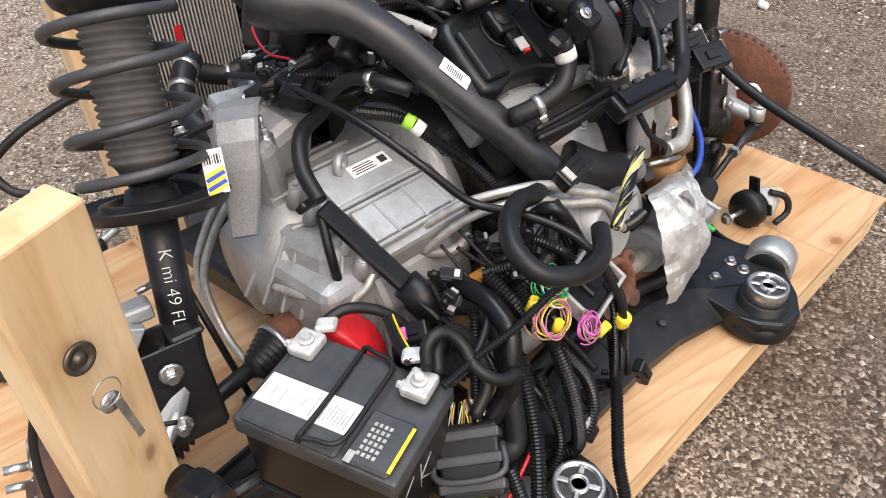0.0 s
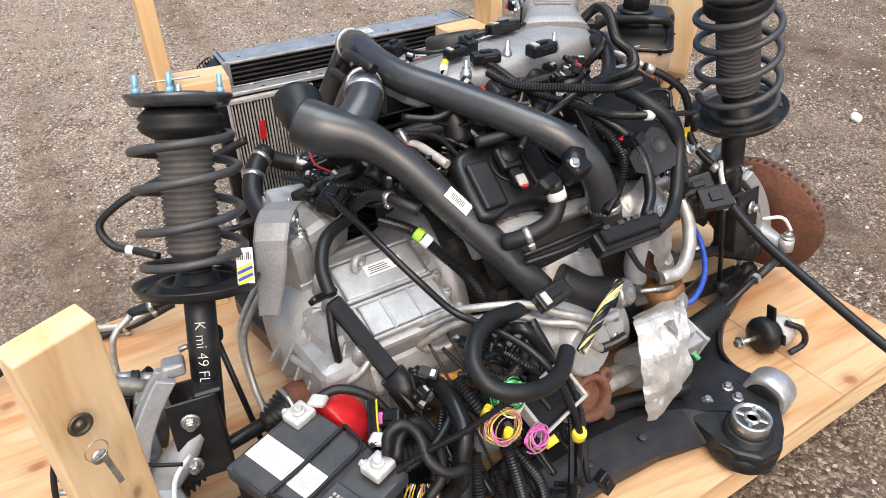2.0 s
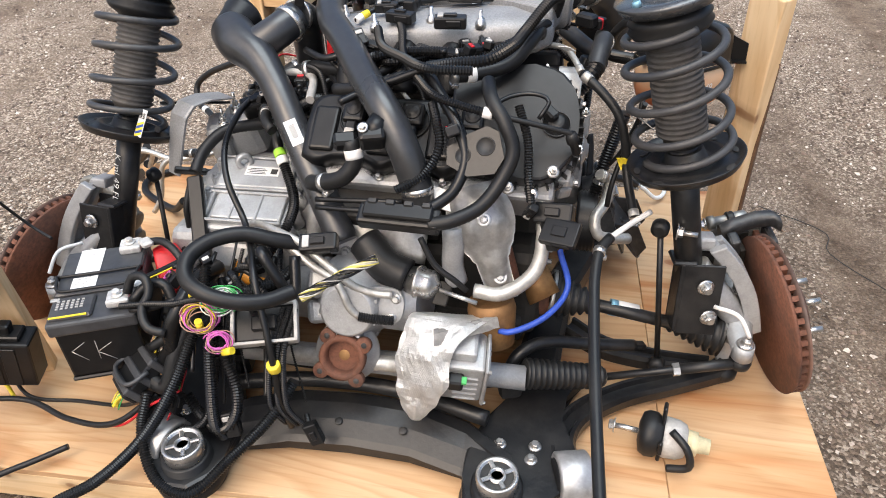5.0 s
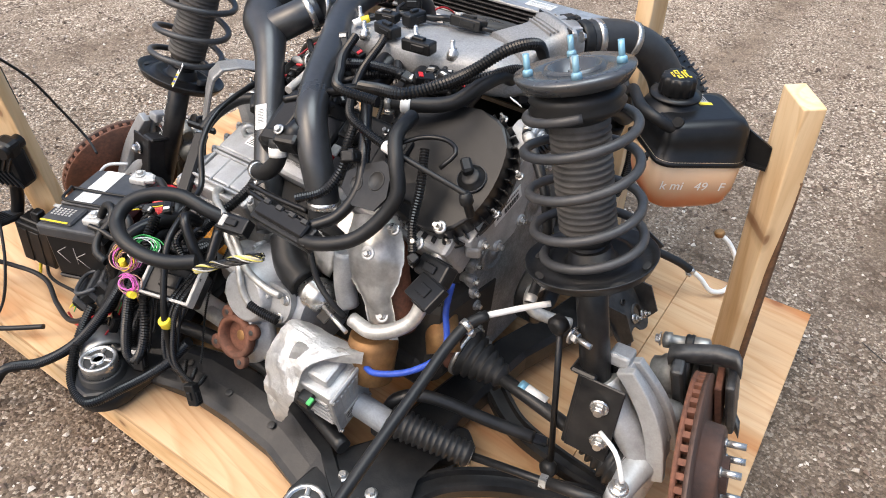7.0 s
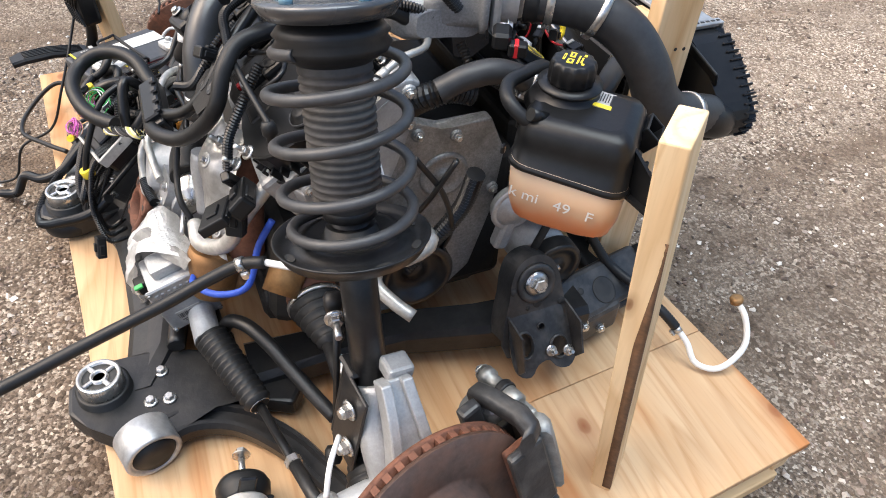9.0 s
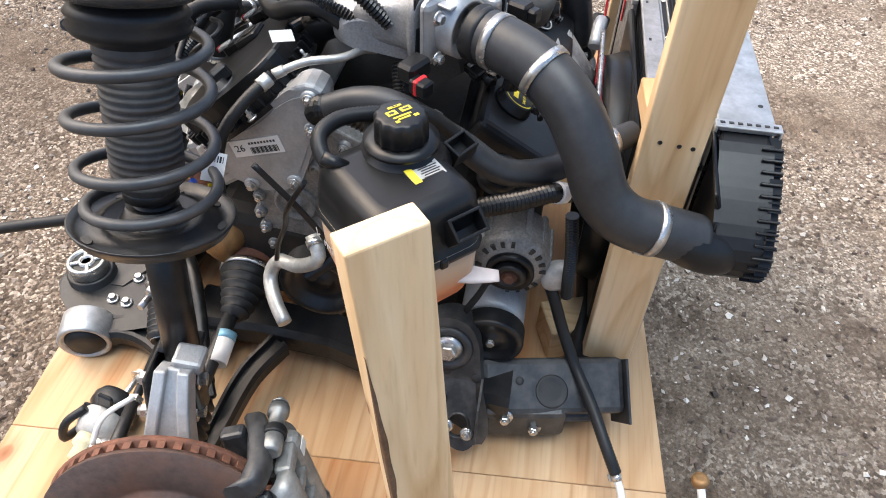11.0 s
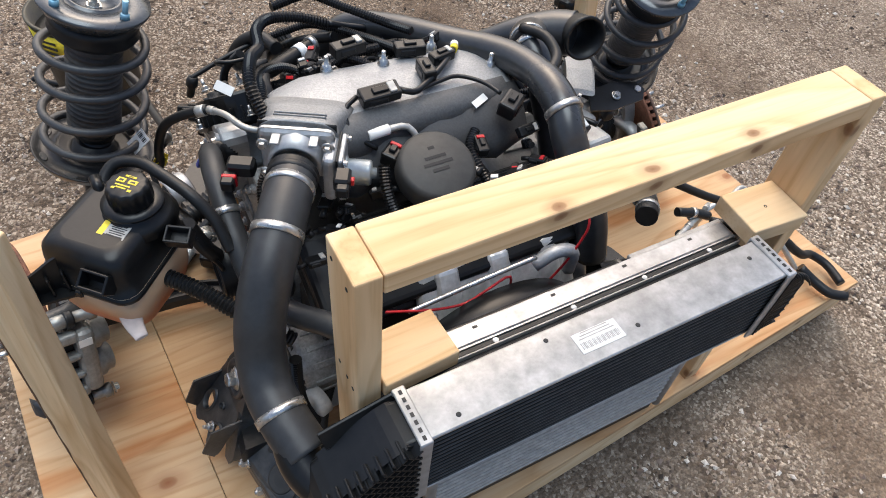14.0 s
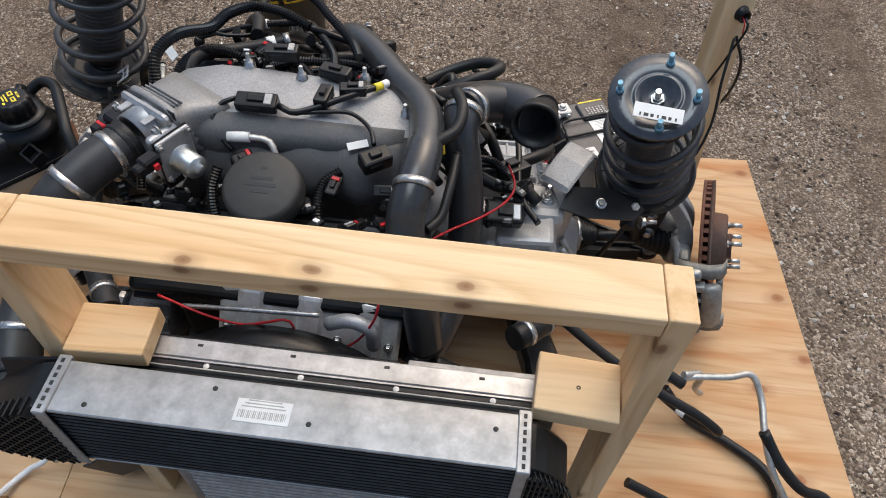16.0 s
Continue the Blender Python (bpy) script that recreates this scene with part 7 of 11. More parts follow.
def build_transaxle():
    e = thing("transaxle", (-0.36, -0.06, 0.2), "ribbed cast aluminium transmission housing, dusty", "transmission")
    b = B()
    lathe(b, (-0.17, 0.0, 0.375), (-1, 0, 0), [(0, 0.19), (0.03, 0.195), (0.04, 0.18), (0.10, 0.15), (0.22, 0.14), (0.28, 0.13), (0.335, 0.12), (0.345, 0.10), (0.375, 0.085), (0.378, 0.03)], 40)
    bell = part("bell_housing", b, CAST, e, "dusty cast aluminium bell housing")
    b = B()
    for k in range(14):
        a = 2 * math.pi * k / 14
        rr = Vector((0, math.cos(a), math.sin(a)))
        box(b, (0, 0, 0), (0.20, 0.008, 0.022), m=basis(Vector((-0.38, 0.0, 0.375)) + rr * 0.138, (-1, rr.y * -0.05, rr.z * -0.05), rr), bevel=0.002)
    part("rib", b, CAST, bell, "radial cast ribs")
    mc = basis((-0.335, -0.135, 0.492), (1, 0.05, 0), (0.03, -0.30, 0.95))
    mz = mc.to_3x3() @ Vector((0, 0, 1))
    b = B()
    box(b, (0, 0, 0), (0.205, 0.22, 0.06), m=mc, bevel=0.010, seg=2)
    cover = part("side_cover", b, CAST, e, "stepped aluminium side cover")
    for sx, sy, sz, x, y, z in ((0.175, 0.085, 0.018, 0.0, 0.045, 0.036), (0.165, 0.075, 0.012, 0.006, -0.045, 0.032)):
        b = B()
        box(b, (0, 0, 0), (sx, sy, sz), m=mc @ pose(x, y, z), bevel=0.005, seg=2)
        part("raised_panel", b, CAST, cover)
    for y in (-0.092, -0.012, 0.0, 0.094):
        b = B()
        box(b, (0, 0, 0), (0.185, 0.007, 0.016), m=mc @ pose(0, y, 0.036), bevel=0.002)
        part("cover_rib", b, CAST, cover)
    for x in (-0.085, -0.03, 0.03, 0.085):
        b = B()
        box(b, (0, 0, 0), (0.007, 0.075, 0.010), m=mc @ pose(x, -0.05, 0.036), bevel=0.002)
        part("cover_rib", b, CAST, cover)
    for k in range(5):
        for s in (-1, 1):
            b = B()
            x, y = s * 0.108, -0.09 + 0.045 * k
            lathe(b, mc @ Vector((x, y, -0.02)), mz, [(0, 0.014), (0.045, 0.011), (0.046, 0.007)], 14)
            bolt(b, mc @ Vector((x, y, 0.026)), mz, 0.0062, 0.007)
            part("cover_bolt", b, CAST, cover)
    b = B()
    box(b, (0, 0, 0), (0.080, 0.026, 0.0012), m=mc @ pose(0.012, 0.05, 0.0456))
    lab = part("label", b, WHITE, cover, "white printed label")
    b = B()
    for k in range(4):
        box(b, (0, 0, 0), (0.045 - 0.008 * (k % 2), 0.002, 0.0012), m=mc @ pose(0.0, 0.042 + 0.0048 * k, 0.046))
    box(b, (0, 0, 0), (0.015, 0.015, 0.0012), m=mc @ pose(0.040, 0.05, 0.046))
    part("print", b, INK, cover)
    # lower case: falls away to the battery in steps, with fanned ribs
    b = B()
    box(b, (-0.365, -0.13, 0.345), (0.32, 0.22, 0.20), rot=(-8, 0, 5), bevel=0.022, seg=2)
    box(b, (-0.44, -0.10, 0.41), (0.13, 0.20, 0.14), rot=(-8, 10, 8), bevel=0.025, seg=2)
    box(b, (-0.34, -0.225, 0.40), (0.18, 0.06, 0.07), rot=(-30, 0, 4), bevel=0.014, seg=2)
    lower = part("lower_case", b, CAST, e, "stepped lower case")
    m2 = basis((-0.39, -0.235, 0.36), (1, 0.10, 0), (-0.1, -1, 0.35))
    for k in range(11):
        b = B()
        a = -32 + 5.5 * k
        box(b, (0, 0, 0), (0.007, 0.15, 0.022), m=m2 @ pose(-0.12 + 0.022 * k, -0.01, 0.0, 0, 0, a), bevel=0.002)
        part("case_rib", b, CAST, lower)
    m3 = basis((-0.50, -0.14, 0.42), (0.35, -0.9, 0), (-0.85, -0.3, 0.5))
    for k in range(6):
        b = B()
        box(b, (0, 0, 0), (0.007, 0.13, 0.02), m=m3 @ pose(-0.09 + 0.034 * k, 0, 0.0, 0, 0, -14 + 5 * k), bevel=0.002)
        part("case_rib", b, CAST, lower)
    b = B()
    tube(b, [(-0.535, -0.10, 0.40), (-0.515, -0.18, 0.42), (-0.47, -0.235, 0.42), (-0.42, -0.235, 0.46), (-0.405, -0.20, 0.50)], 0.0075, 10, 0.01)
    part("breather_tube", b, PALE, e, "thin pale tube on the case")
    # mount bracket by the strut: bent strap in dull grey
    rings = []
    for p, w, t in (((-0.46, 0.05, 0.660), 0.034, 0.006), ((-0.490, 0.00, 0.676), 0.034, 0.006), ((-0.512, -0.040, 0.677), 0.033, 0.006), ((-0.526, -0.062, 0.655), 0.032, 0.006), ((-0.535, -0.075, 0.615), 0.029, 0.006), ((-0.548, -0.085, 0.56), 0.025, 0.006), ((-0.560, -0.092, 0.515), 0.020, 0.006)):
        p = Vector(p)
        across = Vector((0.86, -0.5, 0.05)).normalized()
        out = Vector((-0.35, -0.6, 0.7)).normalized()
        rings.append([p + across * w * a + out * t * c for a, c in ((-1, -0.4), (-0.85, -1), (0.85, -1), (1, -0.4), (1, 0.4), (0.85, 1), (0.1, 1.25), (-0.85, 1), (-1, 0.4))])
    b = B()
    ring_loft(b, rings, True, False)
    part("mount_strap", b, PLENUM, e, "matt grey bent mount strap")
    b = B()
    box(b, (-0.43, 0.06, 0.57), (0.10, 0.12, 0.10), rot=(8, -12, 12), bevel=0.022, seg=2)
    box(b, (-0.475, 0.015, 0.535), (0.05, 0.10, 0.16), rot=(0, -6, 22), bevel=0.018, seg=2)
    part("mount_arm", b, CAST, e, "cast mount arm")
    for x, y, z in ((-0.45, 0.06, 0.628), (-0.405, 0.075, 0.62), (-0.455, 0.0, 0.615)):
        b = B()
        lathe(b, (x, y, z - 0.04), (0, 0, 1), [(0, 0.02), (0.04, 0.015), (0.041, 0.008)], 16)
        bolt(b, (x, y, z), (0, 0, 1), 0.008, 0.01, True, 0.025)
        part("mount_stud", b, STEEL, e, "steel stud")
    b = B()
    box(b, (-0.40, 0.14, 0.53), (0.16, 0.12, 0.13), rot=(10, 5, 0), bevel=0.02, seg=2)
    box(b, (-0.41, 0.14, 0.60), (0.12, 0.09, 0.03), rot=(10, 5, 0), bevel=0.01, seg=2)
    ribs(b, basis((-0.40, 0.20, 0.54), (1, 0, 0), (0, 1, 0.2)), -0.07, 0.07, 5, 0.12, 0.02, 0.006)
    part("front_case", b, CAST, e, "ribbed front case")
    return e


build_transaxle()


def build_transfer():
    e = thing("transfer_unit", (-0.04, -0.40, 0.28), "cast aluminium transfer unit with a rusty output flange", "gearbox")
    b = B()
    # egg-shaped housing that narrows towards the flange
    n0 = Vector((0.05, -0.85, 0.30)).normalized()
    lathe(b, (-0.045, -0.285, 0.395), n0, [(-0.05, 0.030), (-0.045, 0.062), (-0.02, 0.084), (0.01, 0.092), (0.04, 0.090), (0.07, 0.078), (0.095, 0.064), (0.125, 0.056), (0.130, 0.050)], 36)
    cyl(b, (-0.20, -0.29, 0.37), (0.10, -0.31, 0.40), 0.055, 0.066, n=28)
    box(b, (0, 0, 0), (0.10, 0.06, 0.05), m=basis((-0.085, -0.345, 0.455), (1, 0.1, 0.1), (-0.2, -0.6, 0.75)), bevel=0.016, seg=3)
    box(b, (0, 0, 0), (0.05, 0.05, 0.06), m=basis((-0.115, -0.36, 0.385), (1, 0.3, 0), (-0.4, -0.7, 0.5)), bevel=0.014, seg=3)
    case = part("case", b, CAST, e, "cast housing narrowing to the flange")
    _, eu0, ew0 = axis_frame(n0)
    for a in (0.3, 1.1, 1.9, 2.7, 3.5):
        rr = eu0 * math.cos(a) + ew0 * math.sin(a)
        b = B()
        tube(b, [Vector((-0.045, -0.285, 0.395)) + n0 * h + rr * r for h, r in ((0.0, 0.092), (0.04, 0.091), (0.07, 0.079), (0.095, 0.066), (0.12, 0.059))], 0.0045, 6, 0.012)
        part("case_rib", b, CAST, case)
    ca = Vector((0.05, -0.85, 0.30)).normalized()
    _, cu, cw = axis_frame(ca)
    for k in range(10):
        a = 2 * math.pi * k / 10
        b = B()
        q = Vector((-0.045, -0.285, 0.395)) + ca * 0.015 + (cu * math.cos(a) + cw * math.sin(a)) * 0.094
        lathe(b, q - ca * 0.02, ca, [(0, 0.012), (0.03, 0.012), (0.031, 0.007)], 12)
        bolt(b, q + ca * 0.011, ca, 0.007, 0.008)
        part("case_bolt", b, CAST, e)
    b = B()
    lathe(b, Vector((-0.047, -0.43, 0.338)) - Vector((0.05, -0.85, 0.42)).normalized() * 0.045, Vector((0.05, -0.85, 0.42)), [(0, 0.065), (0.01, 0.068), (0.022, 0.066), (0.026, 0.05), (0.034, 0.047)], 30)
    part("seal_ring", b, CAST, e, "round seal housing")
    mc = basis((0.030, -0.372, 0.436), (1, 0.05, -0.05), (0.1, -0.9, 0.42))
    b = plate_outline([(q.x, q.y) for q in curve([(-0.062, 0.030, 0), (0.0, 0.038, 0), (0.028, 0.034, 0), (0.040, 0.012, 0), (0.034, -0.026, 0), (0.014, -0.038, 0), (-0.05, -0.034, 0), (-0.062, 0.0, 0)], 0.010)], mc, 0.016)
    bmesh.ops.bevel(b, geom=[g for g in b.edges if len(g.link_faces) == 2 and g.calc_face_angle() > 1.0], offset=0.003, segments=2, affect="EDGES", profile=0.5)
    part("cooler_plate", b, CAST, e, "cast cooler plate with a rounded end")
    for x, y in ((0.024, 0.018), (0.018, -0.024)):
        b = B()
        bolt(b, mc @ Vector((x, y, 0.008)), mc.to_3x3() @ Vector((0, 0, 1)), 0.007, 0.008)
        part("plate_bolt", b, STEEL, e, "zinc plate bolt")
    b = B()
    c, n = Vector((-0.047, -0.438, 0.340)), Vector((0.05, -0.85, 0.42)).normalized()
    _, u, w = axis_frame(n)
    lathe(b, c - n * 0.014, n, [(0, 0.040), (0.004, 0.048), (0.020, 0.048), (0.023, 0.044), (0.023, 0.036), (0.004, 0.033), (-0.022, 0.031), (-0.022, 0.001)], 36)
    for k in range(4):
        a = k * math.pi / 2 + 0.6
        rr = u * math.cos(a) + w * math.sin(a)
        lathe(b, c + rr * 0.053 - n * 0.008, n, [(0, 0.015), (0.002, 0.0165), (0.014, 0.0165), (0.016, 0.0145), (0.016, 0.001)], 18)
    part("flange", b, RUST, e, "rusty four-lug output flange")
    for k in range(4):
        a = k * math.pi / 2 + 0.6
        rr = u * math.cos(a) + w * math.sin(a)
        b = B()
        lathe(b, c + rr * 0.055 + n * 0.0083, n, [(0, 0.0062), (0.0006, 0.0058), (0.0003, 0.001)], 12)
        part("flange_hole", b, INK, e, "dark threaded hole")
    b = B()
    lathe(b, c - n * 0.035, n, [(0, 0.029), (0.0005, 0.029), (0.001, 0.015), (0.020, 0.013), (0.022, 0.010), (0.022, 0.001)], 24)
    part("oily_bore", b, BRASS, e, "oily brown bore")
    b = B()
    cyl(b, (-0.20, -0.40, 0.29), (0.16, -0.40, 0.30), 0.017, n=18)
    part("side_tube", b, PALE, e, "pale cross tube")
    return e


build_transfer()


def build_turbo():
    e = thing("turbocharger", (0.19, -0.29, 0.40), "turbocharger and catalyst under a bright stamped heat shield", "turbocharger")
    # pressed shell: wide above, narrowing to a flange below
    spine = curve([(0.178, -0.225, 0.640), (0.196, -0.252, 0.612), (0.214, -0.272, 0.572), (0.228, -0.286, 0.530), (0.240, -0.292, 0.488), (0.252, -0.296, 0.452), (0.262, -0.300, 0.425)], 0.006)
    side = Vector((0.93, 0.30, 0.20)).normalized()

    def shell(f, g):
        """A point of the shell: f down it, g across from -1 to 1."""
        c = spine[min(int(f * (len(spine) - 1)), len(spine) - 1)]
        half = 0.040 + 0.028 * math.sin(math.pi * min(1, f * 1.45 + 0.08)) - 0.012 * f
        out = Vector((0.16, -0.80, 0.58)).normalized()
        bulge = 0.036 * (1 - abs(g) ** 2.6) * (0.35 + 0.65 * math.sin(math.pi * min(1, 0.12 + f * 1.05)))
        p = c + side * half * g
        dent = 0.010 * math.exp(-((f - 0.52) / 0.10) ** 2) * (1 - g * g) + 0.004 * noise.noise(p * 30) + 0.002 * noise.noise(p * 75)
        lip = 0.007 * max(0, abs(g) - 0.86) / 0.14
        return p + out * (bulge - dent + lip)

    b = B()
    rows = [[b.verts.new(shell(k / 30, -1 + 2 * q / 26)) for q in range(27)] for k in range(31)]
    for r0, r1 in zip(rows, rows[1:]):
        for q in range(26):
            b.faces.new((r0[q], r0[q + 1], r1[q + 1], r1[q])).smooth = True
    bmesh.ops.solidify(b, geom=b.faces[:], thickness=0.0016)
    part("heat_shield", b, SHIELD, e, "bright stamped heat shield with a folded lip")
    b = B()
    tube(b, [Vector(p) + Vector((0.0, 0.030, -0.012)) for p in ((0.185, -0.235, 0.625), (0.214, -0.262, 0.570), (0.240, -0.280, 0.490), (0.258, -0.290, 0.430))], 0.036, 18, 0.012)
    part("turbine_case", b, RUST, e, "rusty case behind the shield")
    up = Vector((0.16, -0.80, 0.58)).normalized()
    for f, g in ((0.30, 0.05), (0.80, 0.2)):
        p = shell(f, g)
        b = B()
        lathe(b, p - up * 0.001, up, [(0, 0.014), (0.0016, 0.013), (0.0008, 0.009), (0.0008, 0.001)], 22)
        part("shield_dimple", b, SHIELD, e)
        b = B()
        bolt(b, p, up, 0.0052, 0.006)
        part("shield_bolt", b, STEEL, e)
    b = B()
    box(b, (0, 0, 0), (0.075, 0.04, 0.003), m=basis((0.128, -0.258, 0.625), (0.9, -0.1, -0.2), (0, -0.6, 0.8)), bevel=0.001)
    part("shield_wing", b, SHIELD, e, "bent shield edge")
    b = B()
    tube(b, [(0.315, -0.20, 0.615), (0.328, -0.255, 0.565), (0.318, -0.295, 0.50), (0.26, -0.335, 0.468), (0.205, -0.335, 0.468)], 0.0145, 14, 0.01)
    part("coolant_pipe", b, PALE, e, "pale looped metal pipe")
    b = B()
    lathe(b, (0.070, -0.318, 0.462), (1, -0.22, 0.04), [(-0.010, 0.010), (-0.006, 0.022), (0.0, 0.029), (0.018, 0.031), (0.020, 0.0345), (0.026, 0.0345), (0.028, 0.031), (0.048, 0.030), (0.056, 0.024), (0.062, 0.012), (0.066, 0.008)], 32)
    part("actuator", b, STEEL, e, "round steel actuator can")
    b = B()
    box(b, (0, 0, 0), (0.030, 0.05, 0.006), m=basis((0.142, -0.336, 0.452), (1, -0.2, 0.05), (0, -0.5, 0.85)), bevel=0.002)
    part("actuator_bracket", b, DARKCAST, e, "dark actuator bracket")
    b = B()
    cyl(b, (0.138, -0.345, 0.468), (0.215, -0.362, 0.46), 0.0045, n=10)
    part("actuator_rod", b, STEEL, e, "actuator rod")
    b = B()
    tube(b, [(-0.03, -0.28, 0.52), (0.02, -0.315, 0.49), (0.07, -0.325, 0.475)], 0.036, 16, 0.01)
    part("elbow", b, RUBBER, e, "black rubber elbow")
    b = B()
    lathe(b, (0.235, -0.31, 0.43), (0.15, -0.25, -1), [(0, 0.045), (0.02, 0.05), (0.06, 0.045), (0.10, 0.04)], 26)
    part("downpipe", b, BRASS, e, "heat-stained downpipe")
    b = B()
    cyl(b, (0.30, -0.18, 0.42), (0.34, -0.22, 0.37), 0.035, n=24)
    part("flex_pipe", b, BRASS, e, "braided flex pipe")
    # exhaust side plates
    b = B()
    rows = []
    for k in range(19):
        row = []
        for q in range(10):
            x, v = -0.105 + 0.200 * k / 18, q / 9
            y, z = -0.200 - 0.085 * v, 0.590 - 0.070 * v - 0.04 * v * v
            h = 0.012 * math.sin(x * 38) * math.sin(math.pi * v) + 0.004 * noise.noise(Vector((x * 25, v * 5, 2)))
            row.append(b.verts.new((x, y - 0.6 * h, z + 0.8 * h)))
        rows.append(row)
    for r0, r1 in zip(rows, rows[1:]):
        for q in range(9):
            b.faces.new((r0[q], r0[q + 1], r1[q + 1], r1[q])).smooth = True
    bmesh.ops.solidify(b, geom=b.faces[:], thickness=0.0016)
    part("shield_plate", b, SHIELD, e, "dented silver exhaust shield")
    b = B()
    box(b, (-0.01, -0.205, 0.545), (0.25, 0.08, 0.09), rot=(30, 0, 0), bevel=0.014, seg=2)
    part("manifold", b, DARKCAST, e, "dark manifold behind the shield")
    for p in ((-0.041, -0.243, 0.553), (0.045, -0.250, 0.548)):
        b = B()
        bolt(b, p, (0, -0.6, 0.8), 0.008, 0.008)
        part("plate_bolt", b, STEEL, e)
    return e


build_turbo()


def build_rail_box():
    """The long black connector box below the charge pipe's end."""
    e = thing("connector_box", (0.06, -0.345, 0.62), "long black plastic connector box below the charge pipe", "connector")
    m = basis((0.068, -0.352, 0.635), (1, -0.02, 0.01), (0, -0.45, 0.9))
    b = B()
    box(b, (0, 0, 0), (0.155, 0.042, 0.032), m=m, bevel=0.006, seg=2)
    box(b, (0, 0, 0), (0.13, 0.03, 0.012), m=m @ pose(0, 0.004, 0.02), bevel=0.003)
    for k in range(4):
        box(b, (0, 0, 0), (0.018, 0.012, 0.008), m=m @ pose(-0.05 + 0.034 * k, 0.018, 0.024), bevel=0.002)
    part("housing", b, PLASTIC, e)
    b = B()
    for k in range(4):
        box(b, (0, 0, 0), (0.014, 0.008, 0.003), m=m @ pose(-0.05 + 0.034 * k, 0.018, 0.0275))
    part("clip", b, INK, e)
    return e


build_rail_box()


def build_accessories():
    # alternator
    e = thing("alternator", (0.33, 0.36, 0.40), "cast alternator with slotted ends and a small pulley", "alternator")
    c = Vector((0.335, 0.346, 0.470))
    b = B()
    lathe(b, c - Vector((0.06, 0, 0)), (1, 0, 0), [(0, 0.05), (0.01, 0.066), (0.08, 0.068), (0.09, 0.064), (0.10, 0.045), (0.10, 0.02)], 36)
    part("body", b, DIRTYCAST, e)
    for k in range(20):
        a = 2 * math.pi * k / 20
        if k % 5 == 4:
            continue
        b = B()
        box(b, (0, 0, 0), (0.004, 0.022, 0.0065), m=basis(c + Vector((0.0355, 0.050 * math.cos(a), 0.050 * math.sin(a))), (1, 0, -0.0), (0, -math.sin(a), math.cos(a))))
        part("slot", b, INK, e, "dark cooling slot")
    for k in range(12):
        a = 2 * math.pi * k / 12 + 0.2
        b = B()
        box(b, c + Vector((-0.02, 0.067 * math.cos(a), 0.067 * math.sin(a))), (0.07, 0.012, 0.006), rot=(math.degrees(a) + 90, 0, 0), bevel=0.001)
        part("cooling_fin", b, DIRTYCAST, e)
    b = B()
    lathe(b, c + Vector((0.042, 0, 0)), (1, 0, 0), [(0, 0.026), (0.004, 0.029), (0.007, 0.026), (0.010, 0.029), (0.013, 0.026), (0.016, 0.029), (0.02, 0.026), (0.02, 0.016), (0.014, 0.014), (0.014, 0.001)], 28)
    part("pulley", b, BLACKSTEEL, e, "small grooved pulley")
    b = B()
    bolt(b, c + Vector((0.056, 0, 0)), (1, 0, 0), 0.010, 0.008)
    part("pulley_nut", b, RUST, e, "rusty nut")
    # tensioner / water pump cover
    e = thing("belt_tensioner", (0.37, 0.24, 0.40), "cast belt tensioner on the timing cover", "tensioner")
    b = B()
    lathe(b, (0.37, 0.236, 0.485), (1, 0, 0), [(0, 0.045), (0.02, 0.043), (0.025, 0.03), (0.03, 0.018), (0.034, 0.016), (0.034, 0.001)], 30)
    box(b, (0.378, 0.225, 0.43), (0.03, 0.03, 0.09), rot=(-15, 0, 0), bevel=0.008, seg=2)
    lathe(b, (0.385, 0.236, 0.485), (1, 0, 0), [(0, 0.05), (0.004, 0.05), (0.006, 0.045)], 30)
    box(b, (0.385, 0.262, 0.545), (0.03, 0.06, 0.07), rot=(-20, 0, 0), bevel=0.012, seg=2)
    part("arm", b, CAST, e)
    # compressor pulley
    e = thing("air_compressor", (0.36, 0.31, 0.24), "air-conditioning compressor with a wide grooved pulley", "compressor")
    b = B()
    lathe(b, (0.395, 0.328, 0.336), (1, 0, 0), [(0, 0.052)] + [(0.003 + 0.0035 * k, 0.060 if k % 2 else 0.055) for k in range(10)] + [(0.04, 0.058), (0.04, 0.045), (0.034, 0.042), (0.034, 0.018), (0.038, 0.016), (0.038, 0.001)], 40)
    part("pulley", b, BLACKSTEEL, e, "wide grooved black pulley")
    b = B()
    lathe(b, (0.22, 0.325, 0.33), (1, 0, 0), [(0, 0.05), (0.01, 0.06), (0.16, 0.06), (0.17, 0.05)], 30)
    part("body", b, CAST, e, "grey cast body")
    b = B()
    bolt(b, (0.43, 0.328, 0.336), (1, 0, 0), 0.008, 0.008)
    part("centre_bolt", b, STEEL, e)
    # crank pulley
    e = thing("crank_pulley", (0.38, 0.05, 0.27), "large dark crank pulley", "pulley")
    b = B()
    lathe(b, (0.389, 0.018, 0.418), (1, 0, 0), [(0, 0.066)] + [(0.003 + 0.0042 * k, 0.073 if k % 2 else 0.068) for k in range(10)] + [(0.046, 0.070), (0.046, 0.058), (0.03, 0.053), (0.02, 0.02), (0.03, 0.018), (0.03, 0.001)], 40)
    part("rim", b, BLACKSTEEL, e)


build_accessories()


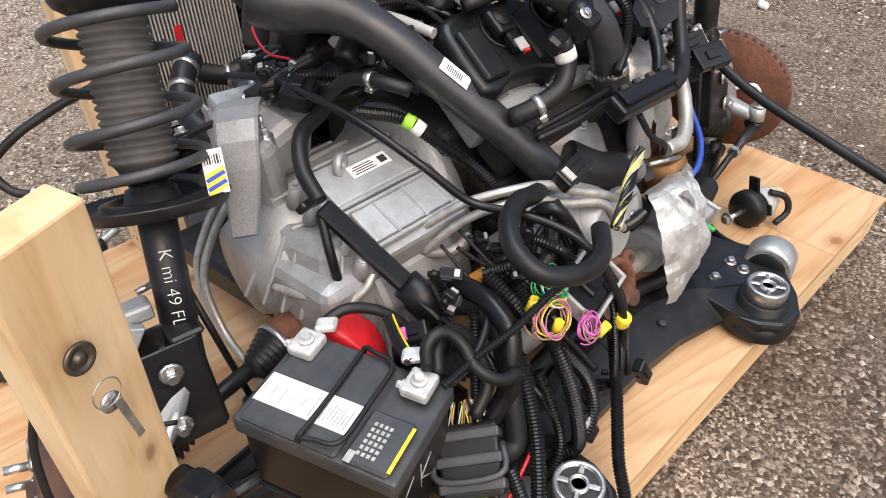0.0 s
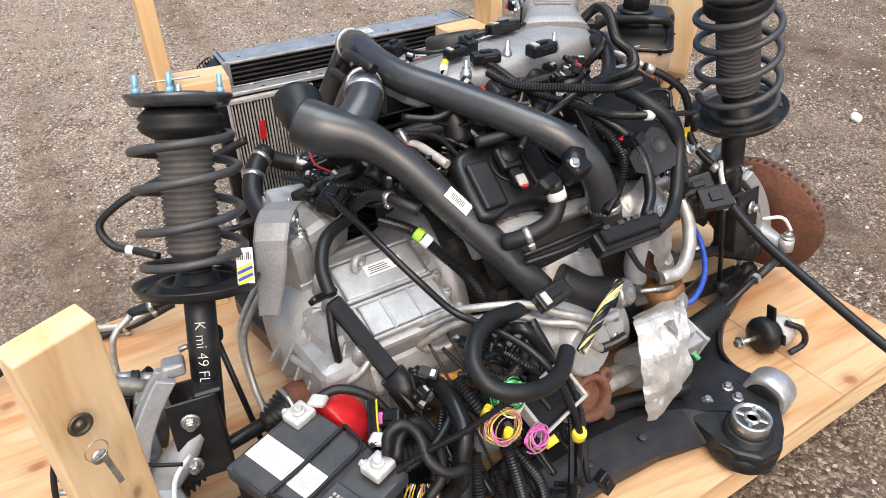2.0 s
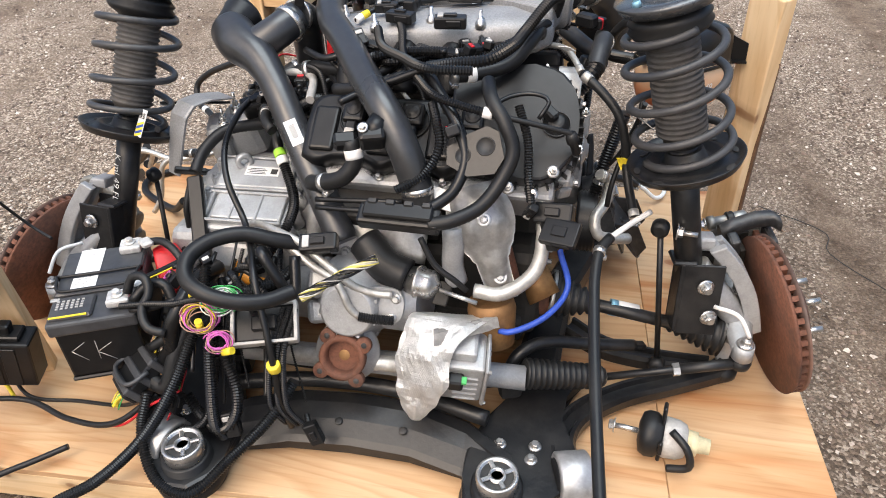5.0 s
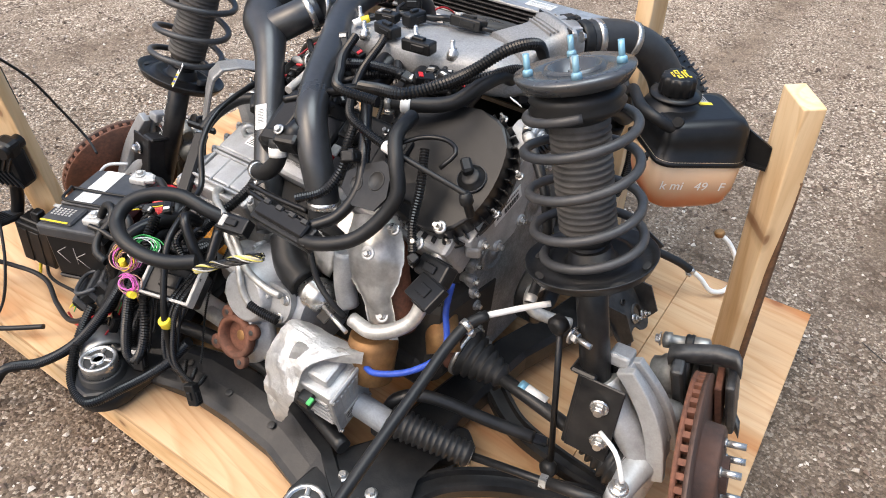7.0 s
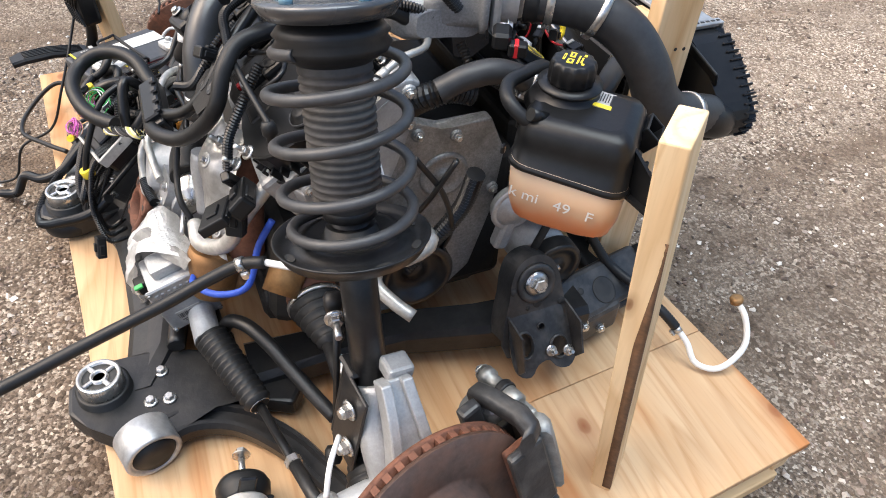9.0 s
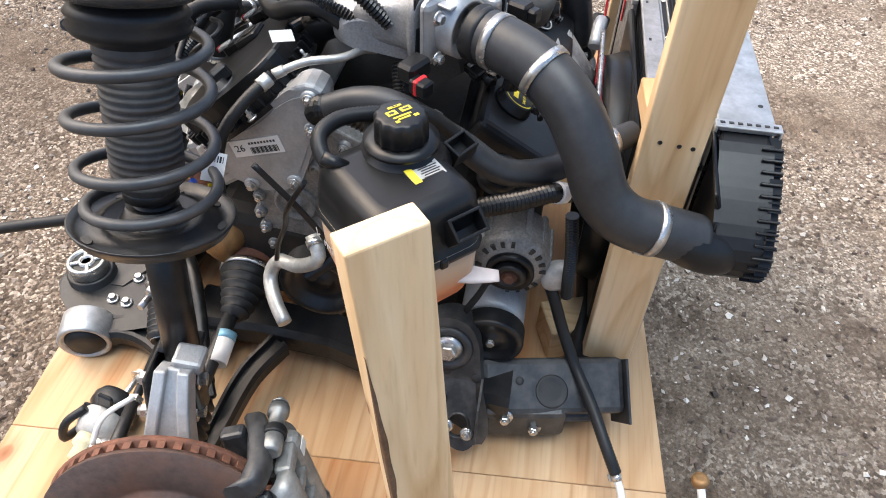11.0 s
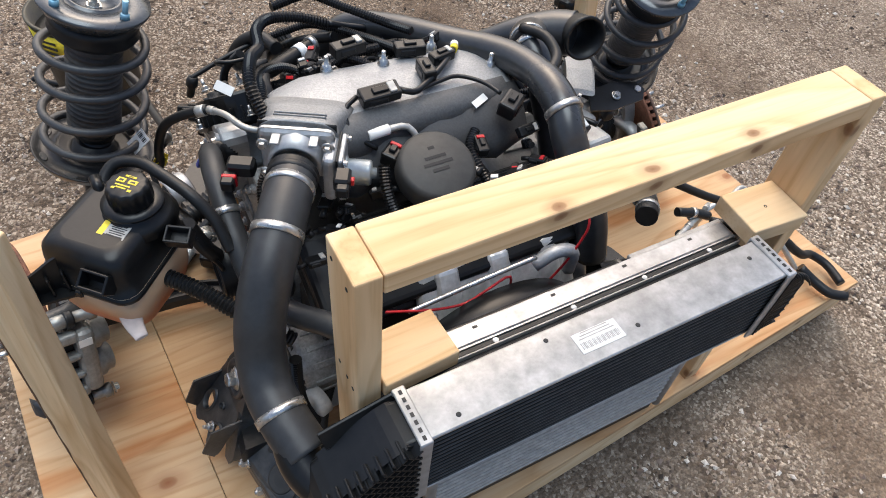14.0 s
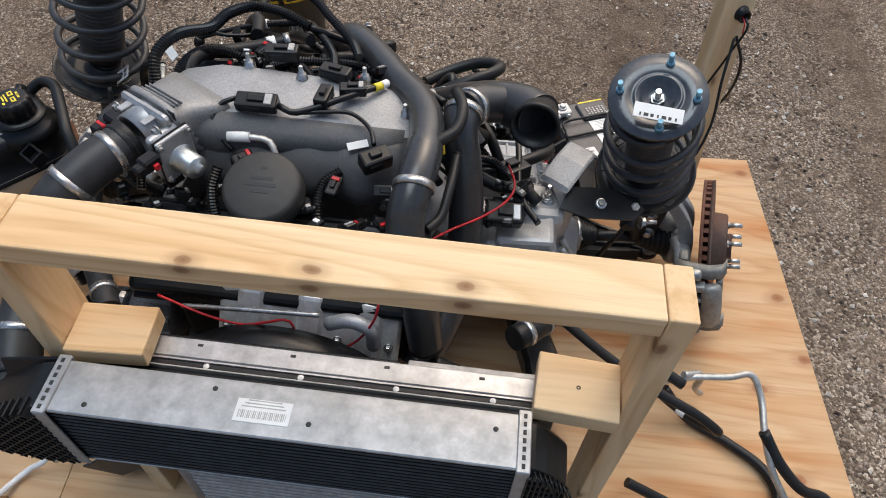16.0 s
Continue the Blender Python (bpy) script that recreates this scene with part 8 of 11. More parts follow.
# ---- large pipes ----
def big_pipe(name, pts, r, label, clamps=(), skin=None):
    e = thing(name, pts[0], label, "charge pipe", "charge pipes")
    b = B()
    line = [Vector(p) for p in pts]
    tube(b, line, r, 24, 0.012)
    part("pipe", b, skin or GLOSSY, e)
    rr = r if not callable(r) else None
    for p, d, cr in clamps:
        b = B()
        clampband(b, p, Vector(d), cr, 0.013)
        part("hose_clamp", b, STEEL, e, "bright steel hose clamp")
    return e


pipe1 = big_pipe("charge_pipe", [(-0.075, -0.285, 0.515), (-0.125, -0.235, 0.585), (-0.19, -0.165, 0.665), (-0.262, -0.085, 0.755), (-0.315, -0.035, 0.795), (-0.375, 0.005, 0.812), (-0.405, 0.04, 0.822)], lambda t: 0.032 + 0.016 * max(0, min(1, (t - 0.68) / 0.22)), "smooth black plastic charge pipe with a bulbous end and white label")
b = B()
tube(b, [(-0.335, -0.01, 0.806), (-0.285, 0.03, 0.835), (-0.262, 0.072, 0.850)], lambda t: 0.038 - 0.003 * t, 22, 0.01)
part("branch", b, GLOSSY, pipe1, "short black side branch")
b = B()
# flared rubber mouth, open
c, n = Vector((-0.405, 0.03, 0.828)), Vector((0.15, 0.92, 0.2)).normalized()
lathe(b, c - n * 0.02, n, [(0, 0.03), (0.03, 0.038), (0.06, 0.043), (0.072, 0.047), (0.080, 0.047), (0.080, 0.041), (0.05, 0.036), (0.01, 0.03), (0.01, 0.001)], 36)
part("mouth", b, RUBBER, pipe1, "open black pipe mouth")
b = B()
clampband(b, (-0.272, 0.055, 0.843), (0.023, 0.042, 0.015), 0.0375, 0.014)
part("hose_clamp", b, STEEL, pipe1, "bright steel hose clamp")
b = B()
lab_c = Vector((-0.20, -0.155, 0.677))
dirp = (Vector((-0.262, -0.085, 0.755)) - Vector((-0.125, -0.235, 0.585))).normalized()
nrm = (Vector((0.12, -0.65, 0.75)) - dirp * dirp.dot(Vector((0.12, -0.65, 0.75)))).normalized()
lm = basis(lab_c + nrm * 0.0315, dirp, nrm)
box(b, (0, 0, 0), (0.056, 0.026, 0.0012), m=lm)
pl = part("label", b, WHITE, pipe1, "white paper label")
b = B()
for k in range(9):
    box(b, (0, 0, 0), (0.0016, 0.013, 0.0014), m=lm @ pose(-0.012 + 0.0035 * k, 0, 0.0002))
part("print", b, INK, pl)

pipe1b = big_pipe("intake_hose", [(-0.262, 0.07, 0.850), (-0.258, 0.105, 0.838), (-0.272, 0.14, 0.78), (-0.285, 0.18, 0.69), (-0.285, 0.23, 0.60), (-0.26, 0.34, 0.52), (-0.22, 0.42, 0.48)], 0.034, "matt black rubber elbow hose dropping beside the engine", [((-0.262, 0.078, 0.850), (0.05, 0.3, -0.08), 0.0345)])

pipe2 = big_pipe("charge_pipe", [(0.088, -0.275, 0.615), (0.078, -0.265, 0.665), (0.052, -0.25, 0.735), (0.012, -0.215, 0.785), (-0.045, -0.14, 0.812), (-0.13, -0.005, 0.838), (-0.175, 0.06, 0.850), (-0.200, 0.13, 0.862), (-0.205, 0.22, 0.870), (-0.198, 0.285, 0.858), (-0.19, 0.33, 0.825), (-0.200, 0.372, 0.765), (-0.225, 0.405, 0.68), (-0.24, 0.425, 0.58)], lambda t: 0.031 + 0.002 * (t > 0.62), "smooth black plastic charge pipe arching over the engine", [((-0.198, 0.287, 0.858), (0.02, 0.75, -0.3), 0.0345), ((0.083, -0.268, 0.648), (-0.02, 0.03, 0.13), 0.0305)])
b = B()
box(b, (0, 0, 0), (0.05, 0.04, 0.045), m=basis((0.0, -0.262, 0.752), (0.9, 0.3, 0), (0, -0.5, 0.85)), bevel=0.008, seg=2)
box(b, (0, 0, 0), (0.045, 0.03, 0.03), m=basis((-0.055, -0.258, 0.735), (0.9, 0.3, 0), (0, -0.5, 0.85)), bevel=0.006)
cyl(b, (0.015, -0.24, 0.775), (-0.005, -0.265, 0.75), 0.022, n=20)
vv = part("bypass_valve", b, PLASTIC, pipe2, "black plastic valve on the pipe")
b = B()
bolt(b, (-0.012, -0.275, 0.775), (0, -0.6, 0.8), 0.007, 0.006)
part("valve_bolt", b, STEEL, vv)

intake = big_pipe("intake_hose", [(0.305, 0.262, 0.864), (0.335, 0.31, 0.862), (0.362, 0.352, 0.852), (0.395, 0.395, 0.825), (0.425, 0.430, 0.775), (0.442, 0.460, 0.712), (0.447, 0.498, 0.680), (0.442, 0.545, 0.665), (0.428, 0.605, 0.642)], 0.0385, "thick matt black rubber intake hose with steel clamps", [((0.322, 0.288, 0.863), (0.03, 0.048, -0.002), 0.039), ((0.366, 0.356, 0.851), (0.03, 0.043, -0.02), 0.039), ((0.443, 0.538, 0.667), (-0.008, 0.06, -0.02), 0.039)], HOSEMAT)
b = B()
lathe(b, (0.300, 0.252, 0.864), Vector((0.03, 0.048, -0.002)), [(0, 0.0385), (0.006, 0.0415), (0.012, 0.0385), (0.018, 0.0415), (0.024, 0.0385)], 32)
part("collar", b, RUBBER, intake, "ribbed rubber collar")


# ---- coolant tank ----
def build_tank():
    e = thing("coolant_tank", (0.55, 0.22, 0.62), "coolant tank, black over milky orange-stained plastic, held by a wooden post", "coolant tank")
    m = basis((0.584, 0.201, 0.70), (0.707, -0.707, 0), (0, 0, 1)) @ Matrix.Diagonal((0.93, 1.03, 1, 1))

    def ringz(z, hx, hy, cr, ox=0.0, oy=0.0, dip=0.0):
        r = []
        for sx, sy, a0 in ((1, 1, 0), (-1, 1, 90), (-1, -1, 180), (1, -1, 270)):
            for k in range(5):
                a = math.radians(a0 + 22.5 * k)
                x, y = sx * (hx - cr) + cr * math.cos(a), sy * (hy - cr) + cr * math.sin(a)
                r.append(m @ Vector((x + ox, y + oy, z - dip * (y / 0.09) + 0.3 * dip * (x / 0.09))))
        return r

    b = B()
    ring_loft(b, [ringz(-0.052, 0.045, 0.046, 0.03), ringz(-0.049, 0.062, 0.060, 0.03), ringz(-0.038, 0.073, 0.073, 0.03), ringz(-0.010, 0.079, 0.080, 0.03), ringz(0.057, 0.082, 0.083, 0.03, dip=0.006)])
    low = part("lower_shell", b, TANK, e, "milky plastic with orange coolant stain")
    b = B()
    ring_loft(b, [ringz(0.046, 0.080, 0.081, 0.03, dip=0.006), ringz(0.048, 0.0850, 0.0862, 0.03, dip=0.006), ringz(0.055, 0.0850, 0.0862, 0.03, dip=0.006), ringz(0.056, 0.082, 0.083, 0.03, dip=0.006), ringz(0.095, 0.079, 0.080, 0.026), ringz(0.115, 0.075, 0.077, 0.024), ringz(0.127, 0.066, 0.069, 0.022), ringz(0.130, 0.05, 0.054, 0.02)])
    top = part("upper_shell", b, PLASTIC, e, "smooth black upper shell")
    b = B()
    cz = Vector((0.540, 0.198, 0.812))
    lathe(b, cz, (0, 0, 1), [(0, 0.062), (0.016, 0.052), (0.024, 0.036), (0.028, 0.036), (0.029, 0.046), (0.034, 0.0465), (0.036, 0.032)], 36)
    part("neck", b, PLASTIC, e, "black filler neck")
    b = B()
    d, u, w = axis_frame((0, 0, 1))
    rings = []
    for h, r, sc in ((0.036, 0.030, 0.0), (0.038, 0.032, 0.0015), (0.062, 0.0315, 0.0015), (0.068, 0.029, 0.001), (0.0695, 0.026, 0.0), (0.0695, 0.005, 0.0)):
        rings.append([cz + Vector((0, 0, h)) + u * (r + sc * math.cos(12 * t)) * math.cos(t) + w * (r + sc * math.cos(12 * t)) * math.sin(t) for t in [2 * math.pi * k / 72 for k in range(72)]])
    ring_loft(b, rings)
    cap = part("cap", b, PLASTIC, e, "scalloped black screw cap")
    b = B()
    ctop = cz + Vector((0, 0, 0.0699))
    for x, y, wd, h in ((-0.010, 0.004, 0.013, 0.009), (0.009, 0.004, 0.014, 0.008), (-0.002, -0.006, 0.024, 0.0025), (-0.002, -0.011, 0.016, 0.0025), (0.0, 0.014, 0.018, 0.0035), (-0.013, -0.014, 0.005, 0.004), (0.013, -0.013, 0.006, 0.004)):
        box(b, (0, 0, 0), (wd, h, 0.0008), m=basis(ctop, (-0.707, 0.707, 0), (0, 0, 1)) @ pose(x, y, 0))
    part("warning_signs", b, YELLOW, cap, "yellow warning signs")
    b = B()
    for x, y, wd, h in ((-0.010, 0.004, 0.007, 0.004), (0.009, 0.004, 0.008, 0.003), (0.0, 0.014, 0.008, 0.0015)):
        box(b, (0, 0, 0), (wd, h, 0.001), m=basis(ctop, (-0.707, 0.707, 0), (0, 0, 1)) @ pose(x, y, 0.0001))
    part("sign_marks", b, INK, cap)
    lm = basis((0.578, 0.234, 0.8302), (-0.707, 0.707, 0.0), (0.06, 0.06, 1))
    b = B()
    box(b, (0, 0, 0), (0.044, 0.026, 0.0012), m=lm)
    lab = part("label", b, TAPE, top, "grey and yellow label")
    b = B()
    box(b, (0, 0, 0), (0.010, 0.026, 0.0016), m=lm @ pose(-0.017, 0, 0.0001))
    part("label_field", b, YELLOW, top)
    b = B()
    for k in range(6):
        box(b, (0, 0, 0), (0.026 - 0.005 * (k % 2), 0.0016, 0.0016), m=lm @ pose(0.006, -0.0095 + 0.0038 * k, 0.0002))
    part("print", b, INK, top)

    def socket(at, out, up, sx, sz, deep, name="lug_socket"):
        mm = basis(at, Vector(up).cross(Vector(out)), up)
        s = B()
        o = mm.to_3x3()
        for ox, oz, w2, h2 in ((0, sz / 2, sx, 0.004), (0, -sz / 2, sx, 0.004), (sx / 2, 0, 0.004, sz + 0.004), (-sx / 2, 0, 0.004, sz + 0.004)):
            box(s, (0, 0, 0), (w2, deep, h2), m=mm @ pose(ox, 0, oz), bevel=0.001)
        box(s, (0, 0, 0), (sx, 0.004, sz), m=mm @ pose(0, deep * 0.4, 0))
        part(name, s, PLASTIC, e, "hollow black mounting lug")

    socket((0.622, 0.288, 0.792), (0.45, 0.45, 0.77), (-0.54, -0.54, 0.64), 0.042, 0.026, 0.030)
    socket((0.494, 0.262, 0.806), (0.2, 0.3, 0.93), (-0.5, -0.8, 0.35), 0.036, 0.024, 0.024)
    b = B()
    pl = basis((0.688, 0.232, 0.775), (0.86, 0.08, 0.0), (0.0, 0.0, 1))
    ear = plate_outline([(-0.045, 0.042), (-0.012, 0.030), (0.034, 0.006), (0.036, -0.030), (0.030, -0.036), (-0.045, -0.036)], pl @ pose(0, 0, 0, 90), 0.005)
    ear2 = plate_outline([(-0.045, 0.03), (0.034, 0.018), (0.036, -0.012), (-0.045, -0.012)], pl @ pose(0, 0.0, -0.034), 0.005)
    part("ear_web", ear2, PLASTIC, e, "black web under the ear")
    b.free()
    b = ear
    for k in range(3):
        box(b, (0, 0, 0), (0.004, 0.016, 0.045 - 0.008 * k), m=pl @ pose(-0.02 + 0.022 * k, 0.009, -0.012), bevel=0.001)
    part("post_bracket", b, PLASTIC, e, "black plastic ear screwed to the post")
    for k, (x, y) in enumerate(((0.05, -0.096), (-0.03, -0.096), (0.0, 0.096))):
        b = B()
        box(b, (0, 0, 0), (0.012, 0.006, 0.014), m=m @ pose(x, y, 0.06), bevel=0.002)
        part("moulded_tab", b, PLASTIC, e)
    b = B()
    cyl(b, (0.580, 0.140, 0.822), (0.583, 0.112, 0.836), 0.009, n=14)
    part("hose_fitting", b, PLASTIC, e, "black hose fitting")
    b = B()
    tube(b, [(0.600, 0.270, 0.692), (0.600, 0.300, 0.690), (0.594, 0.335, 0.688)], lambda t: 0.020 - 0.010 * t, 14, 0.008, flat=0.35)
    part("spout", b, mat("milky_plastic", (0.60, 0.50, 0.46), 0.4, bump=0.03, spread=0.1), e, "milky plastic drain spout")
    words("k mi   49   F", basis(m @ Vector((0.0838, -0.012, 0.010)), m.to_3x3() @ Vector((0, 1, -0.10)), m.to_3x3() @ Vector((1, 0, -0.07))), 0.026, WHITE, low)
    return e


build_tank()


# ---- battery ----
LEAD = mat("pale_lead_clamp", (0.60, 0.60, 0.585), 0.42, 0.35, dirt=(0.36, 0.35, 0.33), dirt_amount=0.5, patch=50)


def build_battery():
    m = basis((-0.592, -0.396, 0.336), (0.405, -0.914, 0), (0, 0, 1)) @ Matrix.Diagonal((0.83, 1, 1, 1))
    e = thing("battery", m @ Vector((0, 0, -0.10)), "dark grey car battery with folded handle and white label", "battery")
    b = B()
    box(b, (0, 0, 0), (0.285, 0.160, 0.130), m=m @ pose(0, 0, 0.0025), bevel=0.006, seg=2)
    part("case", b, PLASTIC, e, "black battery case")
    b = B()
    box(b, (0, 0, 0), (0.302, 0.174, 0.032), m=m @ pose(0, 0, 0.074), bevel=0.006, seg=2)
    box(b, (0, 0, 0), (0.18, 0.168, 0.012), m=m @ pose(-0.045, 0, 0.092), bevel=0.004)
    box(b, (0, 0, 0), (0.08, 0.085, 0.012), m=m @ pose(0.095, -0.04, 0.092), bevel=0.004)
    lid = part("lid", b, BATTERY, e, "grey stepped lid")
    b = B()
    tube(b, [m @ Vector(p) for p in ((-0.02, 0.083, 0.096), (-0.02, 0.085, 0.106), (0.005, 0.080, 0.108), (0.036, 0.076, 0.108), (0.047, 0.066, 0.108), (0.050, 0.0, 0.108), (0.047, -0.066, 0.108), (0.036, -0.076, 0.108), (0.005, -0.08, 0.108), (-0.02, -0.086, 0.106), (-0.02, -0.083, 0.096))], 0.0036, 8, 0.008)
    tube(b, [m @ Vector(p) for p in ((-0.02, 0.085, 0.104), (-0.018, 0.0, 0.104), (-0.02, -0.086, 0.104))], 0.0036, 8, 0.01)
    part("handle", b, RUBBER, e, "folded black carrying handle")
    b = B()
    for x0, x1 in ((-0.135, -0.025), (-0.015, 0.04)):
        box(b, (0, 0, 0), (x1 - x0, 0.05, 0.0012), m=m @ pose((x0 + x1) / 2, -0.028, 0.0988))
    lab = part("label", b, WHITE, lid, "white printed label")
    b = B()
    rng = random.Random(3)
    for k in range(26):
        x = -0.13 + 0.0065 * k
        if -0.026 < x < -0.014:
            continue
        if k % 3 == 0 or k > 17:
            box(b, (0, 0, 0), (0.0008, 0.012 + 0.022 * rng.random(), 0.0014), m=m @ pose(x, -0.034 + 0.006 * rng.random(), 0.099))
    part("print", b, INK, lab)
    b = B()
    box(b, (0, 0, 0), (0.006, 0.072, 0.0012), m=m @ pose(0.134, -0.042, 0.0988))
    part("stripe", b, YELLOW, lid, "yellow stripe")
    b = B()
    for k in range(6):
        for q in range(4):
            box(b, (0, 0, 0), (0.0055, 0.0055, 0.0012), m=m @ pose(0.075 + 0.009 * q, -0.02 - 0.0095 * k, 0.0988))
    box(b, (0, 0, 0), (0.012, 0.018, 0.0012), m=m @ pose(0.066, 0.0 - 0.076, 0.0988))
    part("vent_print", b, TAPE, lid, "pale dots and panel")
    # terminals
    for nm, x, y in (("positive", -0.115, 0.055), ("negative", 0.105, 0.055)):
        t = B()
        c = m @ Vector((x, y, 0.088))
        cyl(t, c, c + Vector((0, 0, 0.03)), 0.009, n=16)
        box(t, (0, 0, 0), (0.050, 0.046, 0.018), m=m @ pose(x, y, 0.106), bevel=0.005, seg=2)
        box(t, (0, 0, 0), (0.036, 0.026, 0.014), m=m @ pose(x + (0.014 if x < 0 else -0.034), y + 0.036, 0.117, 0, 0, 25), bevel=0.004)
        bolt(t, c + Vector((0.0, 0, 0.028)), (0, 0, 1), 0.008, 0.008)
        bolt(t, m @ Vector((x - 0.024, y - 0.01, 0.106)), m.to_3x3() @ Vector((-1, 0, 0)), 0.006, 0.007)
        part("terminal", t, LEAD, e, "pale lead cable clamp on the " + nm + " post")
    b = B()
    for k, (y0, z0, y1, z1) in enumerate(((-0.06, 0.01, -0.03, 0.03), (-0.06, 0.01, -0.035, -0.02), (-0.01, 0.03, -0.012, -0.02), (-0.012, 0.0, 0.02, 0.02), (-0.012, 0.0, 0.018, -0.028))):
        cyl(b, m @ Vector((0.1426, y0, z0)), m @ Vector((0.1426, y1, z1)), 0.0009, n=6)
    part("chalk_marks", b, TAPE, e, "thin chalk scratches")
    # tray that carries it
    t = thing("battery_tray", m @ Vector((0, 0, -0.22)), "black plastic battery tray on the deck", "battery tray")
    b = B()
    box(b, (0, 0, 0), (0.29, 0.165, 0.010), m=m @ pose(0, 0, -0.0685), bevel=0.003)
    for x in (-0.07, 0.07):
        box(b, (0, 0, 0), (0.03, 0.07, 0.15), m=m @ pose(x, 0.02, -0.148), bevel=0.004)
    part("tray", b, PLASTIC, t)
    return m


BM = build_battery()
b = B()
rings = []
for k, (c, hw, hh) in enumerate((((-0.535, -0.245, 0.415), 0.012, 0.014), ((-0.526, -0.250, 0.412), 0.026, 0.028), ((-0.512, -0.262, 0.395), 0.032, 0.034), ((-0.497, -0.282, 0.372), 0.034, 0.036), ((-0.488, -0.305, 0.350), 0.028, 0.032), ((-0.484, -0.318, 0.338), 0.014, 0.018))):
    d, u, w = axis_frame((0.5, -0.65, -0.6))
    rings.append([Vector(c) + u * hw * math.copysign(abs(math.cos(a)) ** 0.3, math.cos(a)) + w * hh * math.copysign(abs(math.sin(a)) ** 0.3, math.sin(a)) + Vector((0, 0, 0.006)) * noise.noise(Vector((k, a, 4))) for a in [2 * math.pi * q / 20 for q in range(20)]])
ring_loft(b, rings)
single("terminal_cover", b, REDP, "red plastic positive terminal cover hanging by the battery", "cover", at=(-0.5, -0.28, 0.35))
# ---- hoses, lines and wiring ----
hose("sensor_lead", [(-0.02, 0.04, 0.87), (-0.003, 0.0, 0.858), (0.02, -0.08, 0.836), (0.062, -0.15, 0.826), (0.108, -0.206, 0.815), (0.16, -0.216, 0.803), (0.222, -0.22, 0.791)], 0.0085, LOOM, "corrugated black sensor lead over the rear cover", "wiring", rib=0.0018, pitch=0.005, clamps=((0.95, "white"),))
b = B()
tube(b, [(0.222, -0.22, 0.791), (0.29, -0.212, 0.775), (0.368, -0.199, 0.753)], 0.0052, 10)
lathe(b, (0.36, -0.200, 0.756), (0.3, 0.04, -0.9), [(0, 0.009), (0.008, 0.012), (0.02, 0.012), (0.024, 0.008), (0.045, 0.008), (0.048, 0.004)], 14)
single("oxygen_sensor", b, RUBBER, "thin sensor rod with a round end by the shield", "sensor", at=(0.222, -0.22, 0.791))
hose("breather_hose", [(0.125, -0.130, 0.822), (0.175, -0.105, 0.820), (0.232, -0.066, 0.828), (0.262, -0.02, 0.855), (0.275, 0.025, 0.862), (0.275, 0.06, 0.84)], 0.0145, RUBBER, "thick black breather hose bent over the engine", n=14, clamps=((0.03, "clamp"), (0.12, "white")))
hose("wiring_conduit", [(0.30, 0.13, 0.862), (0.309, 0.08, 0.912), (0.29, 0.02, 0.918), (0.255, -0.055, 0.888), (0.238, -0.12, 0.882), (0.20, -0.165, 0.872), (0.14, -0.165, 0.862), (0.085, -0.15, 0.845)], 0.0115, LOOM, "corrugated black wiring conduit looping over the engine", "wiring", rib=0.0024, pitch=0.006, n=12)
hose("wiring_conduit", [(0.085, -0.15, 0.845), (0.03, -0.155, 0.822), (-0.03, -0.165, 0.80), (-0.08, -0.20, 0.785)], 0.0075, LOOM, "taped black wiring branch under the charge pipe", "wiring")
hose("wiring_conduit", [(0.292, 0.09, 0.85), (0.285, 0.05, 0.868), (0.265, -0.005, 0.868), (0.225, -0.03, 0.855), (0.18, -0.035, 0.828)], 0.009, LOOM, "corrugated black wiring conduit behind the manifold", "wiring", rib=0.002, pitch=0.005)
hose("wiring_conduit", [(0.18, -0.21, 0.868), (0.10, -0.22, 0.872), (0.04, -0.16, 0.865), (-0.02, -0.09, 0.858), (-0.045, -0.03, 0.87)], 0.0095, LOOM, "corrugated black wiring conduit along the rear cover", "wiring", rib=0.002, pitch=0.0055)
hose("wiring_branch", [(0.30, -0.19, 0.775), (0.315, -0.165, 0.80), (0.285, -0.15, 0.805), (0.24, -0.16, 0.80), (0.21, -0.19, 0.79)], 0.0042, LOOM, "thin black wiring branch on the shield", "wiring")
hose("wiring_conduit", [(0.262, -0.185, 0.795), (0.285, -0.225, 0.745), (0.292, -0.255, 0.69), (0.30, -0.265, 0.64)], 0.009, LOOM, "corrugated black conduit down the shield", "wiring", rib=0.002, pitch=0.005)

hose("air_conditioning_line", [(0.25, 0.095, 0.79), (0.29, 0.085, 0.81), (0.327, 0.062, 0.815), (0.348, 0.015, 0.815), (0.369, -0.03, 0.80)], 0.0062, PALE, "pale metal refrigerant line rising from the engine", "refrigerant line", clamps=((0.9, "pale"),))
hose("refrigerant_hose", [(0.369, -0.03, 0.80), (0.41, -0.06, 0.778), (0.446, -0.085, 0.745), (0.467, -0.097, 0.69), (0.474, -0.10, 0.645), (0.485, -0.13, 0.605), (0.499, -0.185, 0.575)], 0.0092, RUBBER, "black refrigerant hose with a yellow tag, beside the strut", n=12, clamps=((0.02, "pale"), (0.95, "pale")))
b = B()
for k in range(5):
    box(b, (0, 0, 0), (0.022, 0.016, 0.0016), m=basis((0.466 + 0.003 * k, -0.108 + 0.003 * k, 0.655 - 0.006 * (k % 3)), (0.8, 0.3 * (k - 2), 0.4), (0.2, -0.9, 0.2 * k)))
single("cap_tag", b, YELLOW, "crumpled yellow tag on a hose", "tag", at=(0.47, -0.1, 0.65))

